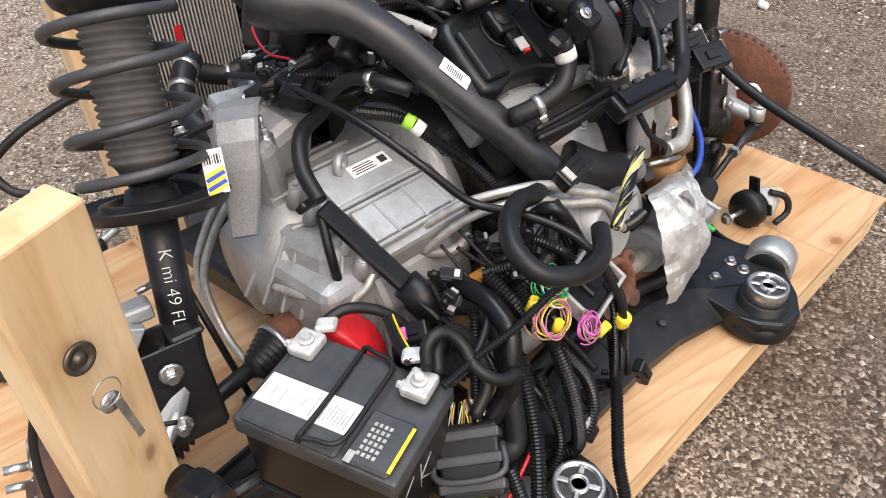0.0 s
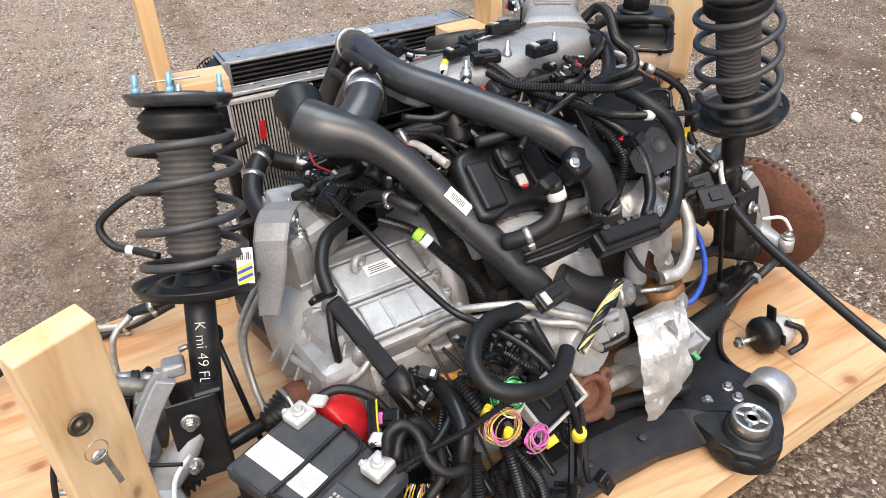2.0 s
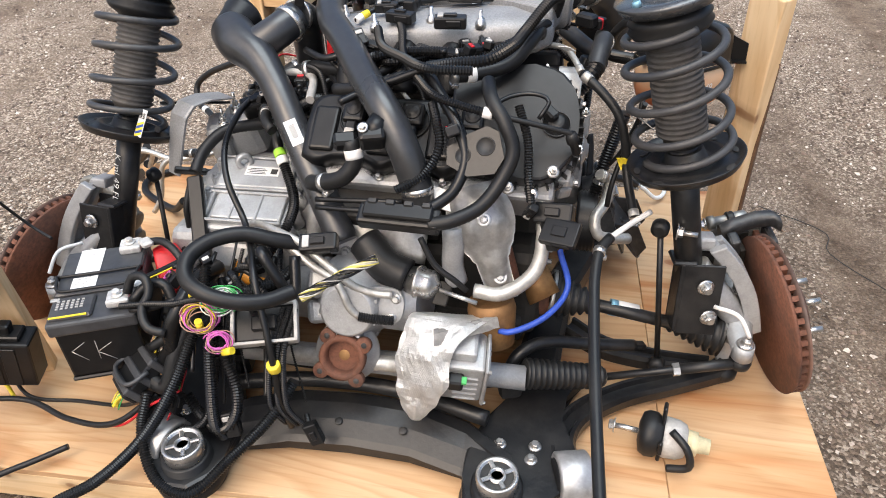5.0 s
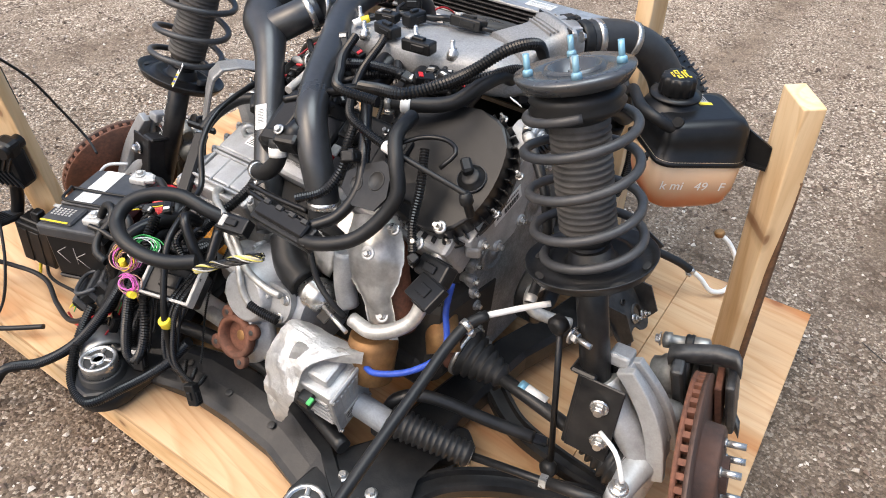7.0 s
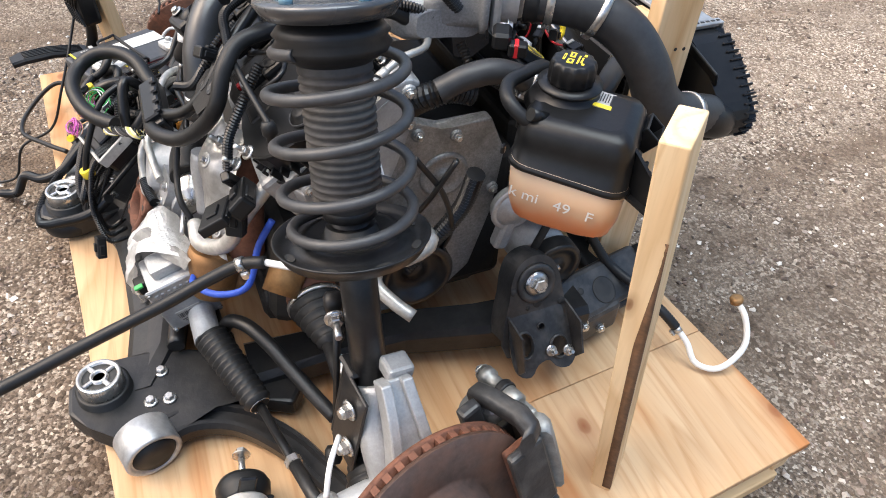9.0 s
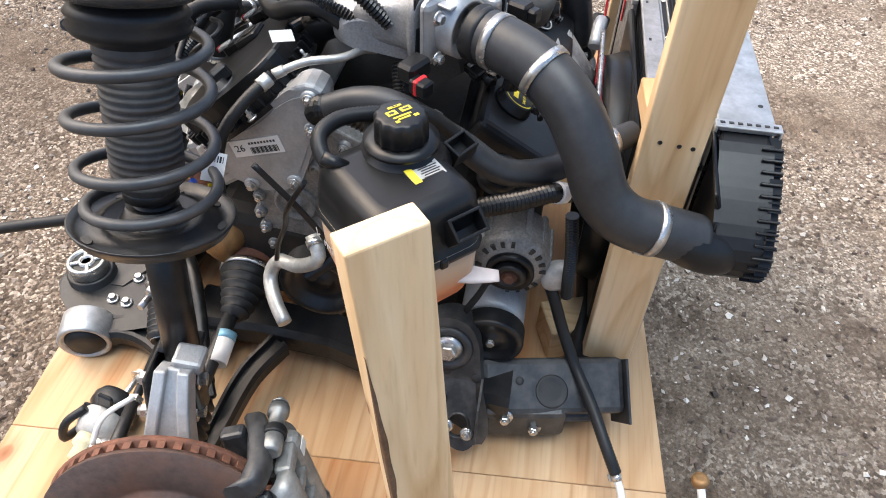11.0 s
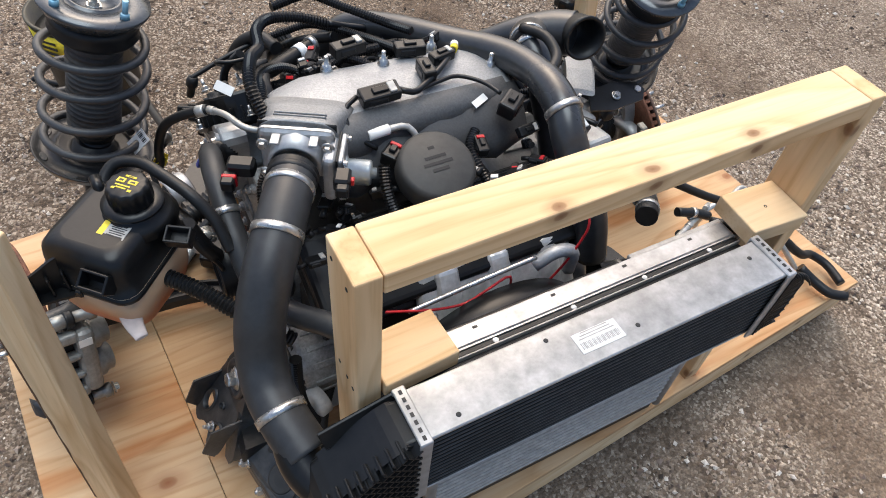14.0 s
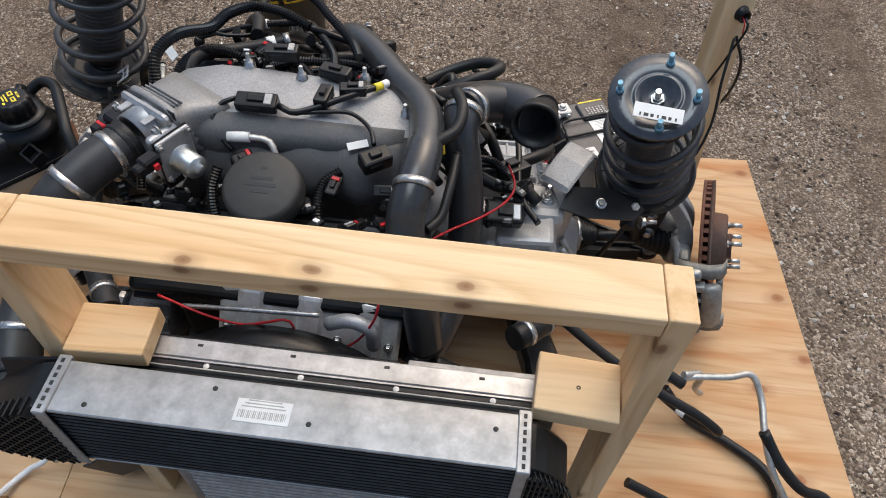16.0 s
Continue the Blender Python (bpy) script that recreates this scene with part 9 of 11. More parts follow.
hose("wire_sleeve", [(0.352, -0.215, 0.56), (0.362, -0.245, 0.52), (0.385, -0.278, 0.455), (0.35, -0.33, 0.42), (0.282, -0.365, 0.397), (0.26, -0.36, 0.392)], 0.0062, BLUEC, "bright blue wire sleeve hanging by the turbo", "wiring")
hose("long_hose", [(0.455, -0.248, 0.566), (0.437, -0.28, 0.558), (0.431, -0.335, 0.537), (0.434, -0.405, 0.512), (0.443, -0.53, 0.478), (0.455, -0.665, 0.442), (0.464, -0.765, 0.422), (0.48, -0.95, 0.38), (0.50, -1.12, 0.28), (0.53, -1.24, 0.12), (0.60, -1.36, 0.0), (0.75, -1.5, -0.02)], 0.0102, RUBBER, "long black hose sagging out from the strut to the ground", n=12, clamps=((0.03, "clamp"),))
hose("metal_line", [(0.53, -0.165, 0.578), (0.50, -0.195, 0.573), (0.455, -0.248, 0.566)], 0.0058, WHITE, "short white metal line end", "metal line")

# rear wiring
hose("foam_harness", [(-0.14, -0.325, 0.53), (-0.19, -0.352, 0.555), (-0.245, -0.37, 0.575), (-0.297, -0.405, 0.577), (-0.322, -0.448, 0.567), (-0.312, -0.486, 0.55), (-0.268, -0.507, 0.535), (-0.21, -0.50, 0.517), (-0.165, -0.477, 0.507), (-0.125, -0.44, 0.505)], 0.0155, RUBBER, "thick foam-wrapped wiring harness in a loop", "wiring", n=14, rib=0.0004, pitch=0.009)
hose("throttle_cable", [(-0.43, 0.16, 0.655), (-0.393, 0.10, 0.66), (-0.378, -0.05, 0.672), (-0.356, -0.18, 0.655), (-0.326, -0.25, 0.618), (-0.275, -0.305, 0.556), (-0.235, -0.37, 0.55), (-0.195, -0.45, 0.53), (-0.165, -0.50, 0.46), (-0.151, -0.526, 0.391), (-0.148, -0.535, 0.30), (-0.14, -0.53, 0.215)], 0.0068, LOOM, "taped black cable running over the transmission with yellow tape", "wiring", clamps=((0.83, "yellow"),))
hose("wiring_conduit", [(-0.30, -0.05, 0.62), (-0.262, -0.125, 0.622), (-0.232, -0.165, 0.588), (-0.203, -0.215, 0.555), (-0.198, -0.27, 0.535), (-0.215, -0.315, 0.51), (-0.255, -0.36, 0.46)], 0.0115, LOOM, "corrugated black conduit with a lime green collar", "wiring", rib=0.0022, pitch=0.0055, n=12, clamps=((0.22, "lime"), (0.26, "white")))
hose("coolant_hose", [(-0.046, -0.258, 0.738), (-0.037, -0.268, 0.70), (-0.06, -0.28, 0.668), (-0.115, -0.268, 0.643), (-0.14, -0.25, 0.63)], 0.0165, RUBBER, "black coolant hose curving under the charge pipe", n=16, clamps=((0.10, "white"), (0.74, "clamp")))
hose("foam_harness", [(0.125, -0.365, 0.638), (0.165, -0.356, 0.644), (0.213, -0.322, 0.658), (0.248, -0.282, 0.70), (0.262, -0.258, 0.742), (0.243, -0.238, 0.785), (0.215, -0.205, 0.812), (0.198, -0.14, 0.82)], 0.0135, RUBBER, "foam-wrapped wiring harness across the rear cover", "wiring", n=14, rib=0.0004, pitch=0.009)
b = B()
mbk = basis((0.193, -0.262, 0.733), (0.95, 0.1, 0.25), (0.05, -0.72, 0.68))
pb = plate_outline([(-0.055, -0.01), (-0.05, 0.02), (-0.02, 0.035), (0.03, 0.045), (0.05, 0.03), (0.052, -0.02), (0.03, -0.045), (-0.02, -0.04)], mbk, 0.004)
bk = thing("cable_bracket", (0.193, -0.252, 0.70), "black steel bracket plate with two round holes", "bracket")
part("plate", pb, BLACKSTEEL, bk)
for x, y, r in ((-0.022, 0.0, 0.013), (0.022, 0.008, 0.016)):
    b2_ = B()
    lathe(b2_, mbk @ Vector((x, y, 0.0022)), mbk.to_3x3() @ Vector((0, 0, 1)), [(0, r + 0.002), (0.0012, r + 0.001), (0.0012, r), (0.0003, r), (0.0002, 0.001)], 22)
    part("hole", b2_, INK, bk, "dark round hole")
b.free()


LIMEDULL = mat("faded_yellow_wire", (0.52, 0.46, 0.10), 0.5, bump=0.02)


def bundle(name, a, c, n, mats, label, spread=0.012, r=0.0022, sag=0.01, seed=1):
    """Loose wires twisted round a common line."""
    rng = random.Random(seed)
    a, c = Vector(a), Vector(c)
    d, u, w = axis_frame(c - a)
    e = thing(name, a, label, "wiring")
    for k in range(n):
        q, t0, turn = spread * (0.35 + 0.65 * rng.random()), rng.uniform(0, 6.28), rng.uniform(6.0, 9.0)
        pts = []
        for i in range(13):
            f = i / 12
            h = 0.9 + 0.1 * math.sin(math.pi * f)
            pts.append(a.lerp(c, f) + (u * math.cos(t0 + turn * f) + w * math.sin(t0 + turn * f)) * q * h + Vector((0, 0, sag * math.sin(math.pi * f))))
        part("wire", tube(B(), pts, r, 6, 0.008), mats[k % len(mats)], e)
    return e


bundle("wire_bundle", (-0.105, -0.455, 0.505), (0.030, -0.388, 0.565), 34, [LOOM, CREAM, LOOM, TAPE, LOOM, LIMEDULL, LOOM], "untaped bundle of black, yellow and white wires", 0.0095, 0.0017, 0.003, 3)


def loops(name, c, n_axis, r, n, mats, label, seed):
    """Wires cut and coiled in loose rings."""
    rng = random.Random(seed)
    e = thing(name, c, label, "wiring")
    for k in range(n):
        ax = (Vector(n_axis) + Vector((rng.uniform(-1, 1), rng.uniform(-1, 1), rng.uniform(-1, 1))) * 0.35).normalized()
        d, u, w = axis_frame(ax)
        cc = Vector(c) + Vector((rng.uniform(-1, 1), rng.uniform(-1, 1), rng.uniform(-1, 1))) * r * 0.22
        rr = r * rng.uniform(0.75, 1.1)
        t0 = rng.uniform(0, 6.28)
        span = rng.uniform(4.6, 6.6)
        pts = [cc + u * rr * math.cos(t0 + span * i / 14) + w * rr * 0.8 * math.sin(t0 + span * i / 14) + d * 0.006 * i / 14 for i in range(15)]
        part("wire", tube(B(), pts, 0.00125, 5, 0.008), mats[k % len(mats)], e)
    return e


loops("wire_coil", (-0.262, -0.468, 0.488), (0.2, -0.6, 0.8), 0.030, 12, [GREENW, WHITE, GREENW], "loose coil of green and white cut wires", 5)
loops("wire_coil", (-0.298, -0.498, 0.462), (0.1, -0.8, 0.6), 0.033, 14, [TANW, PINKW, TANW, YELLOW], "loose coil of tan and pink cut wires", 6)
loops("wire_coil", (-0.250, -0.530, 0.438), (0.3, -0.7, 0.6), 0.024, 12, [PINKW, TANW, PINKW], "loose coil of violet cut wires", 7)
for p, d in (((-0.318, -0.478, 0.49), (0.3, -0.2, 1)), ((-0.296, -0.51, 0.455), (0.1, -0.2, 1)), ((-0.228, -0.542, 0.428), (1, -0.1, 0.5))):
    b = B()
    cyl(b, Vector(p) - Vector(d).normalized() * 0.012, Vector(p) + Vector(d).normalized() * 0.012, 0.0075, n=10)
    single("tape_wrap", b, YELLOW, "yellow tape wrapped on cut wires", "tape", at=p, group="tape wraps")


def connector(at, x, z, size, label, lock=None, frame=None, name="connector"):
    e = thing(name, at, label, "connector")
    m = basis(at, x, z)
    b = B()
    box(b, (0, 0, 0), size, m=m, bevel=min(size) * 0.16, seg=2)
    box(b, (0, 0, 0), (size[0] * 0.5, size[1] * 1.12, size[2] * 0.6), m=m @ pose(size[0] * 0.1, 0, 0), bevel=min(size) * 0.1)
    box(b, (0, 0, 0), (size[0] * 0.4, size[1] * 0.4, size[2] * 0.3), m=m @ pose(0, 0, size[2] * 0.55), bevel=min(size) * 0.06)
    part("shell", b, PLASTIC, e)
    if lock is not None:
        b = B()
        box(b, (0, 0, 0), (size[0] * 0.18, size[1] * 0.7, size[2] * 0.3), m=m @ pose(-size[0] * 0.3, 0, size[2] * 0.5), bevel=0.001)
        part("lock", b, lock, e, "coloured lock tab")
    if frame is not None:
        b = B()
        for sx, sy, ox, oy in ((1.05, 0.08, 0, 0.5), (1.05, 0.08, 0, -0.5), (0.06, 1.0, 0.5, 0), (0.06, 1.0, -0.5, 0)):
            box(b, (0, 0, 0), (size[0] * sx, size[1] * sy, size[2] * 0.5), m=m @ pose(size[0] * ox, size[1] * oy, size[2] * 0.42), bevel=0.001)
        part("lever", b, frame, e, "grey locking lever")
    return e


connector((-0.184, -0.462, 0.425), (0.95, 0.3, 0), (0.05, -0.55, 0.83), (0.12, 0.075, 0.05), "large black module connector with a pale locking lever", frame=TAPE, name="module_connector")
connector((-0.098, -0.352, 0.558), (0.97, 0.15, 0.1), (0, -0.5, 0.85), (0.075, 0.036, 0.026), "black plastic wiring connector with grey lock", TAPE)
connector((0.105, 0.147, 0.884), (1, 0.02, 0), (0, 0.25, 1), (0.075, 0.032, 0.022), "black wiring connector on the manifold", TAPE)
connector((-0.012, 0.03, 0.875), (0.9, -0.2, 0), (0, 0, 1), (0.06, 0.028, 0.022), "black wiring connector at the back of the manifold", None)
connector((0.10, -0.005, 0.882), (1, 0.1, 0), (0, 0, 1), (0.065, 0.03, 0.024), "black wiring connector at the back of the manifold", TAPE)
connector((-0.007, 0.108, 0.878), (0.1, 1, 0), (0, 0, 1), (0.05, 0.026, 0.026), "black pressure sensor on the manifold", None)
connector((-0.055, 0.078, 0.878), (1, 0.2, 0), (0, 0, 1), (0.05, 0.024, 0.02), "black plastic wiring connector with grey lock", TAPE)
connector((-0.122, 0.228, 0.852), (0.75, 0.55, 0), (0, 0.2, 1), (0.055, 0.034, 0.030), "black ribbed purge valve beside the pipe", None, name="purge_valve")
connector((-0.145, 0.262, 0.812), (1, 0.1, 0), (0, 0.6, 0.8), (0.045, 0.02, 0.016), "small grey wiring plug on a hose", TAPE)
connector((0.118, 0.23, 0.815), (0.7, 0.6, 0), (0, 0.2, 1), (0.04, 0.03, 0.028), "black plug with a red lock", REDP)
connector((-0.05, 0.255, 0.80), (0.2, 1, -0.2), (0, 0.3, 1), (0.04, 0.022, 0.02), "black injector plug with a red tab", REDP)
connector((0.148, -0.245, 0.765), (0.2, -0.8, 0.5), (0, -0.5, 0.8), (0.05, 0.026, 0.02), "black coil plug with a red lock", REDP)
connector((0.345, -0.27, 0.575), (0.3, -0.2, -0.9), (0.8, -0.5, 0.1), (0.06, 0.03, 0.025), "black wiring connector by the turbo", None)
connector((0.36, -0.30, 0.60), (0.9, -0.3, 0.1), (0, -0.5, 0.8), (0.07, 0.05, 0.018), "black bracket box by the turbo", None)
connector((-0.44, -0.36, 0.425), (0.6, -0.5, 0.3), (0, -0.5, 0.8), (0.045, 0.03, 0.024), "grey plug with a violet lock", PINKW)
connector((-0.255, -0.56, 0.235), (0.3, -0.3, -0.9), (0.2, -0.9, 0.2), (0.055, 0.03, 0.02), "black wiring connector hanging by the beam", TAPE)
connector((-0.085, -0.545, 0.225), (0.4, -0.2, -0.9), (0.2, -0.9, 0.2), (0.05, 0.028, 0.02), "black wiring connector hanging by the beam", None)
connector((-0.37, 0.02, 0.655), (0.7, 0.6, 0.1), (0, -0.2, 1), (0.07, 0.05, 0.035), "black wiring connector on the transmission", None)
connector((-0.31, 0.03, 0.655), (0.9, 0.3, 0.1), (0, -0.3, 1), (0.06, 0.035, 0.03), "black wiring connector on the transmission", None)
connector((-0.36, 0.155, 0.665), (0.9, 0.1, 0.1), (0, 0.3, 1), (0.075, 0.045, 0.03), "black wiring connector with a white strip", WHITE)

# the channel that carries the shift wiring down the side cover
e = thing("wiring_channel", (-0.44, -0.22, 0.42), "black plastic wiring channel and plug on the transmission", "wiring channel")
b = B()
pa, pc = Vector((-0.458, -0.165, 0.562)), Vector((-0.402, -0.292, 0.455))
box(b, (0, 0, 0), ((pc - pa).length, 0.034, 0.018), m=basis((pa + pc) / 2, pc - pa, (0.1, -0.55, 0.8)), bevel=0.004)
part("channel", b, PLASTIC, e)
b = B()
box(b, (0, 0, 0), (0.06, 0.05, 0.045), m=basis((-0.385, -0.325, 0.425), pc - pa, (0.1, -0.55, 0.8)), bevel=0.007, seg=2)
cyl(b, (-0.405, -0.295, 0.46), (-0.375, -0.345, 0.41), 0.026, n=20)
part("plug", b, PLASTIC, e, "black plug")
b = B()
box(b, (0, 0, 0), (0.07, 0.012, 0.02), m=basis((-0.47, -0.155, 0.57), (0.8, 0.5, -0.3), (0.1, -0.55, 0.8)), bevel=0.003)
part("clip", b, PLASTIC, e)

# foam-wrapped branches round the transmission and battery
hose("foam_harness", [(-0.345, -0.01, 0.625), (-0.42, -0.06, 0.625), (-0.452, -0.11, 0.60), (-0.458, -0.16, 0.57)], 0.0135, RUBBER, "foam-wrapped harness dropping to the wiring channel", "wiring", n=12, rib=0.0004, pitch=0.009)
hose("wiring_branch", [(-0.465, -0.17, 0.555), (-0.475, -0.20, 0.50), (-0.475, -0.215, 0.44), (-0.485, -0.25, 0.40)], 0.008, LOOM, "black taped wiring branch beside the battery", "wiring")
hose("battery_cable", [(-0.545, -0.27, 0.445), (-0.505, -0.275, 0.455), (-0.455, -0.30, 0.435), (-0.43, -0.33, 0.40), (-0.41, -0.36, 0.36)], 0.009, RUBBER, "thick black cable from the positive clamp", "cable")
hose("battery_cable", [(-0.475, -0.455, 0.44), (-0.455, -0.43, 0.46), (-0.42, -0.42, 0.465), (-0.395, -0.44, 0.43), (-0.40, -0.475, 0.38), (-0.44, -0.49, 0.35)], 0.0105, RUBBER, "thick black cable looped from the negative clamp", "cable")
hose("battery_cable", [(-0.47, -0.475, 0.435), (-0.43, -0.47, 0.44), (-0.37, -0.44, 0.455), (-0.33, -0.40, 0.47)], 0.006, RUBBER, "thin black cable from the negative clamp", "cable")
hose("foam_harness", [(-0.365, -0.34, 0.42), (-0.345, -0.39, 0.44), (-0.35, -0.45, 0.42), (-0.375, -0.50, 0.36), (-0.40, -0.535, 0.29), (-0.45, -0.52, 0.30)], 0.0175, RUBBER, "thick foam-wrapped harness by the battery", "wiring", n=14, rib=0.0004, pitch=0.009)
hose("wiring_conduit", [(-0.29, -0.42, 0.47), (-0.29, -0.50, 0.41), (-0.285, -0.545, 0.33), (-0.285, -0.57, 0.24), (-0.28, -0.56, 0.19)], 0.0125, LOOM, "corrugated black conduit hanging to the beam", "wiring", rib=0.0022, pitch=0.0055, n=12)
hose("wiring_conduit", [(-0.34, -0.48, 0.40), (-0.37, -0.55, 0.31), (-0.43, -0.62, 0.215), (-0.51, -0.685, 0.15), (-0.60, -0.74, 0.11), (-0.66, -0.79, 0.02), (-0.72, -0.84, -0.015)], 0.0125, LOOM, "corrugated black conduit trailing off the pallet", "wiring", rib=0.0022, pitch=0.0055, n=12)
hose("wiring_conduit", [(-0.43, -0.555, 0.29), (-0.43, -0.61, 0.225), (-0.375, -0.675, 0.175), (-0.30, -0.685, 0.165), (-0.24, -0.62, 0.20), (-0.17, -0.55, 0.26), (-0.13, -0.50, 0.32)], 0.0115, LOOM, "corrugated black conduit looping round the body mount", "wiring", rib=0.0022, pitch=0.0055, n=12)
for k, ox in enumerate((-0.012, 0.0, 0.012)):
    hose("wiring_conduit", [(-0.14 + ox, -0.44, 0.46), (-0.145 + ox, -0.50, 0.42), (-0.15 + ox * 1.2, -0.525, 0.36), (-0.15 + ox * 1.5, -0.54, 0.28), (-0.13 + ox * 2, -0.525, 0.22), (-0.16 + ox * 3, -0.49, 0.205)], 0.0062, LOOM, "corrugated black conduit in a taped group", "wiring", rib=0.0014, pitch=0.0045, group="taped conduits")
b = B()
lathe(b, (-0.151, -0.522, 0.374), (0, -0.30, 1), [(0, 0.0125), (0.001, 0.0135), (0.010, 0.014), (0.018, 0.0135), (0.020, 0.0125)], 20)
single("tape_wrap", b, YELLOW, "yellow tape wrapped round three conduits", "tape", at=(-0.151, -0.527, 0.39), group="tape wraps")
for k in range(7):
    rng = random.Random(40 + k)
    z = 0.40 + 0.02 * k
    hose("wiring_branch", [(-0.36 + 0.02 * k, -0.33 - 0.01 * k, z), (-0.33 + 0.02 * k, -0.38 + rng.uniform(-0.02, 0.02), z + rng.uniform(-0.03, 0.05)), (-0.27 + 0.012 * k, -0.41 + rng.uniform(-0.02, 0.03), z + rng.uniform(-0.02, 0.05)), (-0.2 + 0.01 * k, -0.40 + rng.uniform(-0.03, 0.03), 0.47 + rng.uniform(-0.03, 0.03)), (-0.15, -0.36, 0.49 + 0.006 * k)], rng.choice((0.006, 0.0085, 0.011)), LOOM, "black taped wiring branch in the rear harness", "wiring", group="rear harness branches", rib=0.0015 if k % 2 else 0, pitch=0.005)
hose("drain_hose", [(-0.20, -0.30, 0.39), (-0.24, -0.31, 0.40), (-0.30, -0.30, 0.395), (-0.34, -0.27, 0.41)], 0.012, mat("orange_clip", (0.75, 0.30, 0.03), 0.5), "short orange plastic pipe end", "pipe")
hose("pale_tube", [(-0.32, -0.22, 0.43), (-0.285, -0.27, 0.445), (-0.25, -0.275, 0.46)], 0.010, PALE, "short pale metal tube end", "metal tube", n=12)

# wires that trail over the pallet edge by the post
hose("trailing_wire", [(-0.42, -0.54, 0.27), (-0.52, -0.58, 0.2), (-0.66, -0.56, 0.16), (-0.78, -0.53, 0.16), (-0.86, -0.55, 0.17), (-0.93, -0.62, 0.20), (-0.90, -0.72, 0.14), (-0.80, -0.74, 0.13), (-0.70, -0.68, 0.14), (-0.62, -0.62, 0.15)], 0.0065, RUBBER, "black taped wire trailing in a loop on the deck", "wiring")
hose("trailing_wire", [(-0.44, -0.53, 0.25), (-0.55, -0.51, 0.17), (-0.68, -0.50, 0.145), (-0.80, -0.51, 0.15), (-0.88, -0.46, 0.18)], 0.0045, RUBBER, "thin black wire trailing on the deck", "wiring")
hose("trailing_wire", [(-0.36, -0.55, 0.30), (-0.43, -0.57, 0.26), (-0.50, -0.58, 0.20), (-0.62, -0.555, 0.15)], 0.003, REDP, "thin wire with red ends trailing on the deck", "wiring")
hose("trailing_wire", [(-0.83, -0.52, 0.15), (-0.86, -0.50, 0.16), (-0.91, -0.48, 0.165)], 0.0045, YELLOW, "short yellow wire end on the deck", "wiring")
hose("hanging_wire", [(-0.875, -0.425, 0.74), (-0.915, -0.43, 0.66), (-0.925, -0.47, 0.52), (-0.88, -0.53, 0.38), (-0.785, -0.60, 0.25), (-0.775, -0.66, 0.14), (-0.77, -0.75, 0.10), (-0.77, -0.80, 0.0), (-0.79, -0.86, -0.022)], 0.0038, RUBBER, "thin black wire hanging from the post over the pallet edge", "wiring")
hose("hanging_wire", [(-0.87, -0.42, 0.74), (-0.86, -0.36, 0.66), (-0.86, -0.31, 0.55), (-0.83, -0.28, 0.46), (-0.78, -0.29, 0.44)], 0.0035, RUBBER, "thin black wire from the post to the wheel end", "wiring")

# pedal hung on the post
e = thing("accelerator_pedal", (-0.80, -0.48, 0.46), "black plastic accelerator pedal fixed to the wooden post", "pedal")
pf = basis((-0.838, -0.478, 0.468), (0.88, 0.36, 0.0), (0.12, 0.0, 1))
b = B()
box(b, (0, 0, 0), (0.085, 0.052, 0.10), m=pf, bevel=0.012, seg=2)
box(b, (0, 0, 0), (0.05, 0.046, 0.06), m=pf @ pose(0.02, -0.004, 0.055, 0, 14, 0), bevel=0.012, seg=2)
cyl(b, pf @ Vector((0.028, -0.034, 0.062)), pf @ Vector((0.028, 0.03, 0.062)), 0.018, n=18)
part("housing", b, PLASTIC, e)
for k in range(5):
    for q in range(2):
        b = B()
        box(b, (0, 0, 0), (0.004, 0.006, 0.05), m=pf @ pose(-0.032 + 0.016 * k, -0.0285, -0.02 + 0.045 * q, 0, 32 if q else -32, 0), bevel=0.001)
        part("lattice_rib", b, PLASTIC, e)
b = B()
tube(b, [pf @ Vector((-0.01, -0.01, -0.03)), (-0.868, -0.478, 0.40), (-0.882, -0.485, 0.345), (-0.885, -0.50, 0.305)], 0.016, 12, 0.01, flat=0.7)
part("lever", b, PLASTIC, e)
b = B()
rings = []
for f, c, hw in ((0.0, (-0.886, -0.492, 0.308), 0.016), (0.12, (-0.880, -0.518, 0.316), 0.027), (0.5, (-0.862, -0.60, 0.332), 0.029), (0.85, (-0.842, -0.672, 0.334), 0.029), (1.0, (-0.830, -0.702, 0.330), 0.022)):
    d = Vector((0.24, -0.96, 0.05)).normalized()
    w = d.cross(Vector((0, 0, 1))).normalized()
    rings.append([Vector(c) + w * hw * x + Vector((0, 0, 0.009 * z)) for x, z in ((-1, -0.6), (-0.8, -1), (0.8, -1), (1, -0.6), (1, 0.4), (0.85, 1), (-0.85, 1), (-1, 0.4))])
ring_loft(b, rings, True, False)
pad = part("foot_pad", b, RUBBER, e, "long ribbed foot pad")
for k in range(5):
    b = B()
    o = Vector((0.96, 0.24, 0)) * (-0.018 + 0.009 * k)
    tube(b, [Vector(c) + o + Vector((0, 0, 0.0095)) for c in ((-0.879, -0.522, 0.317), (-0.862, -0.60, 0.332), (-0.842, -0.672, 0.334))], 0.0018, 6, 0.02)
    part("tread_rib", b, RUBBER, pad)
e = thing("control_module", (-0.822, -0.485, 0.165), "black plastic control module box fixed to the foot of the post", "control module")
pf = basis((-0.823, -0.478, 0.243), (0.93, 0.30, -0.16), (0.17, 0.05, 1))
b = B()
box(b, (0, 0, 0), (0.105, 0.066, 0.128), m=pf, bevel=0.005, seg=2)
part("case", b, PLASTIC, e)
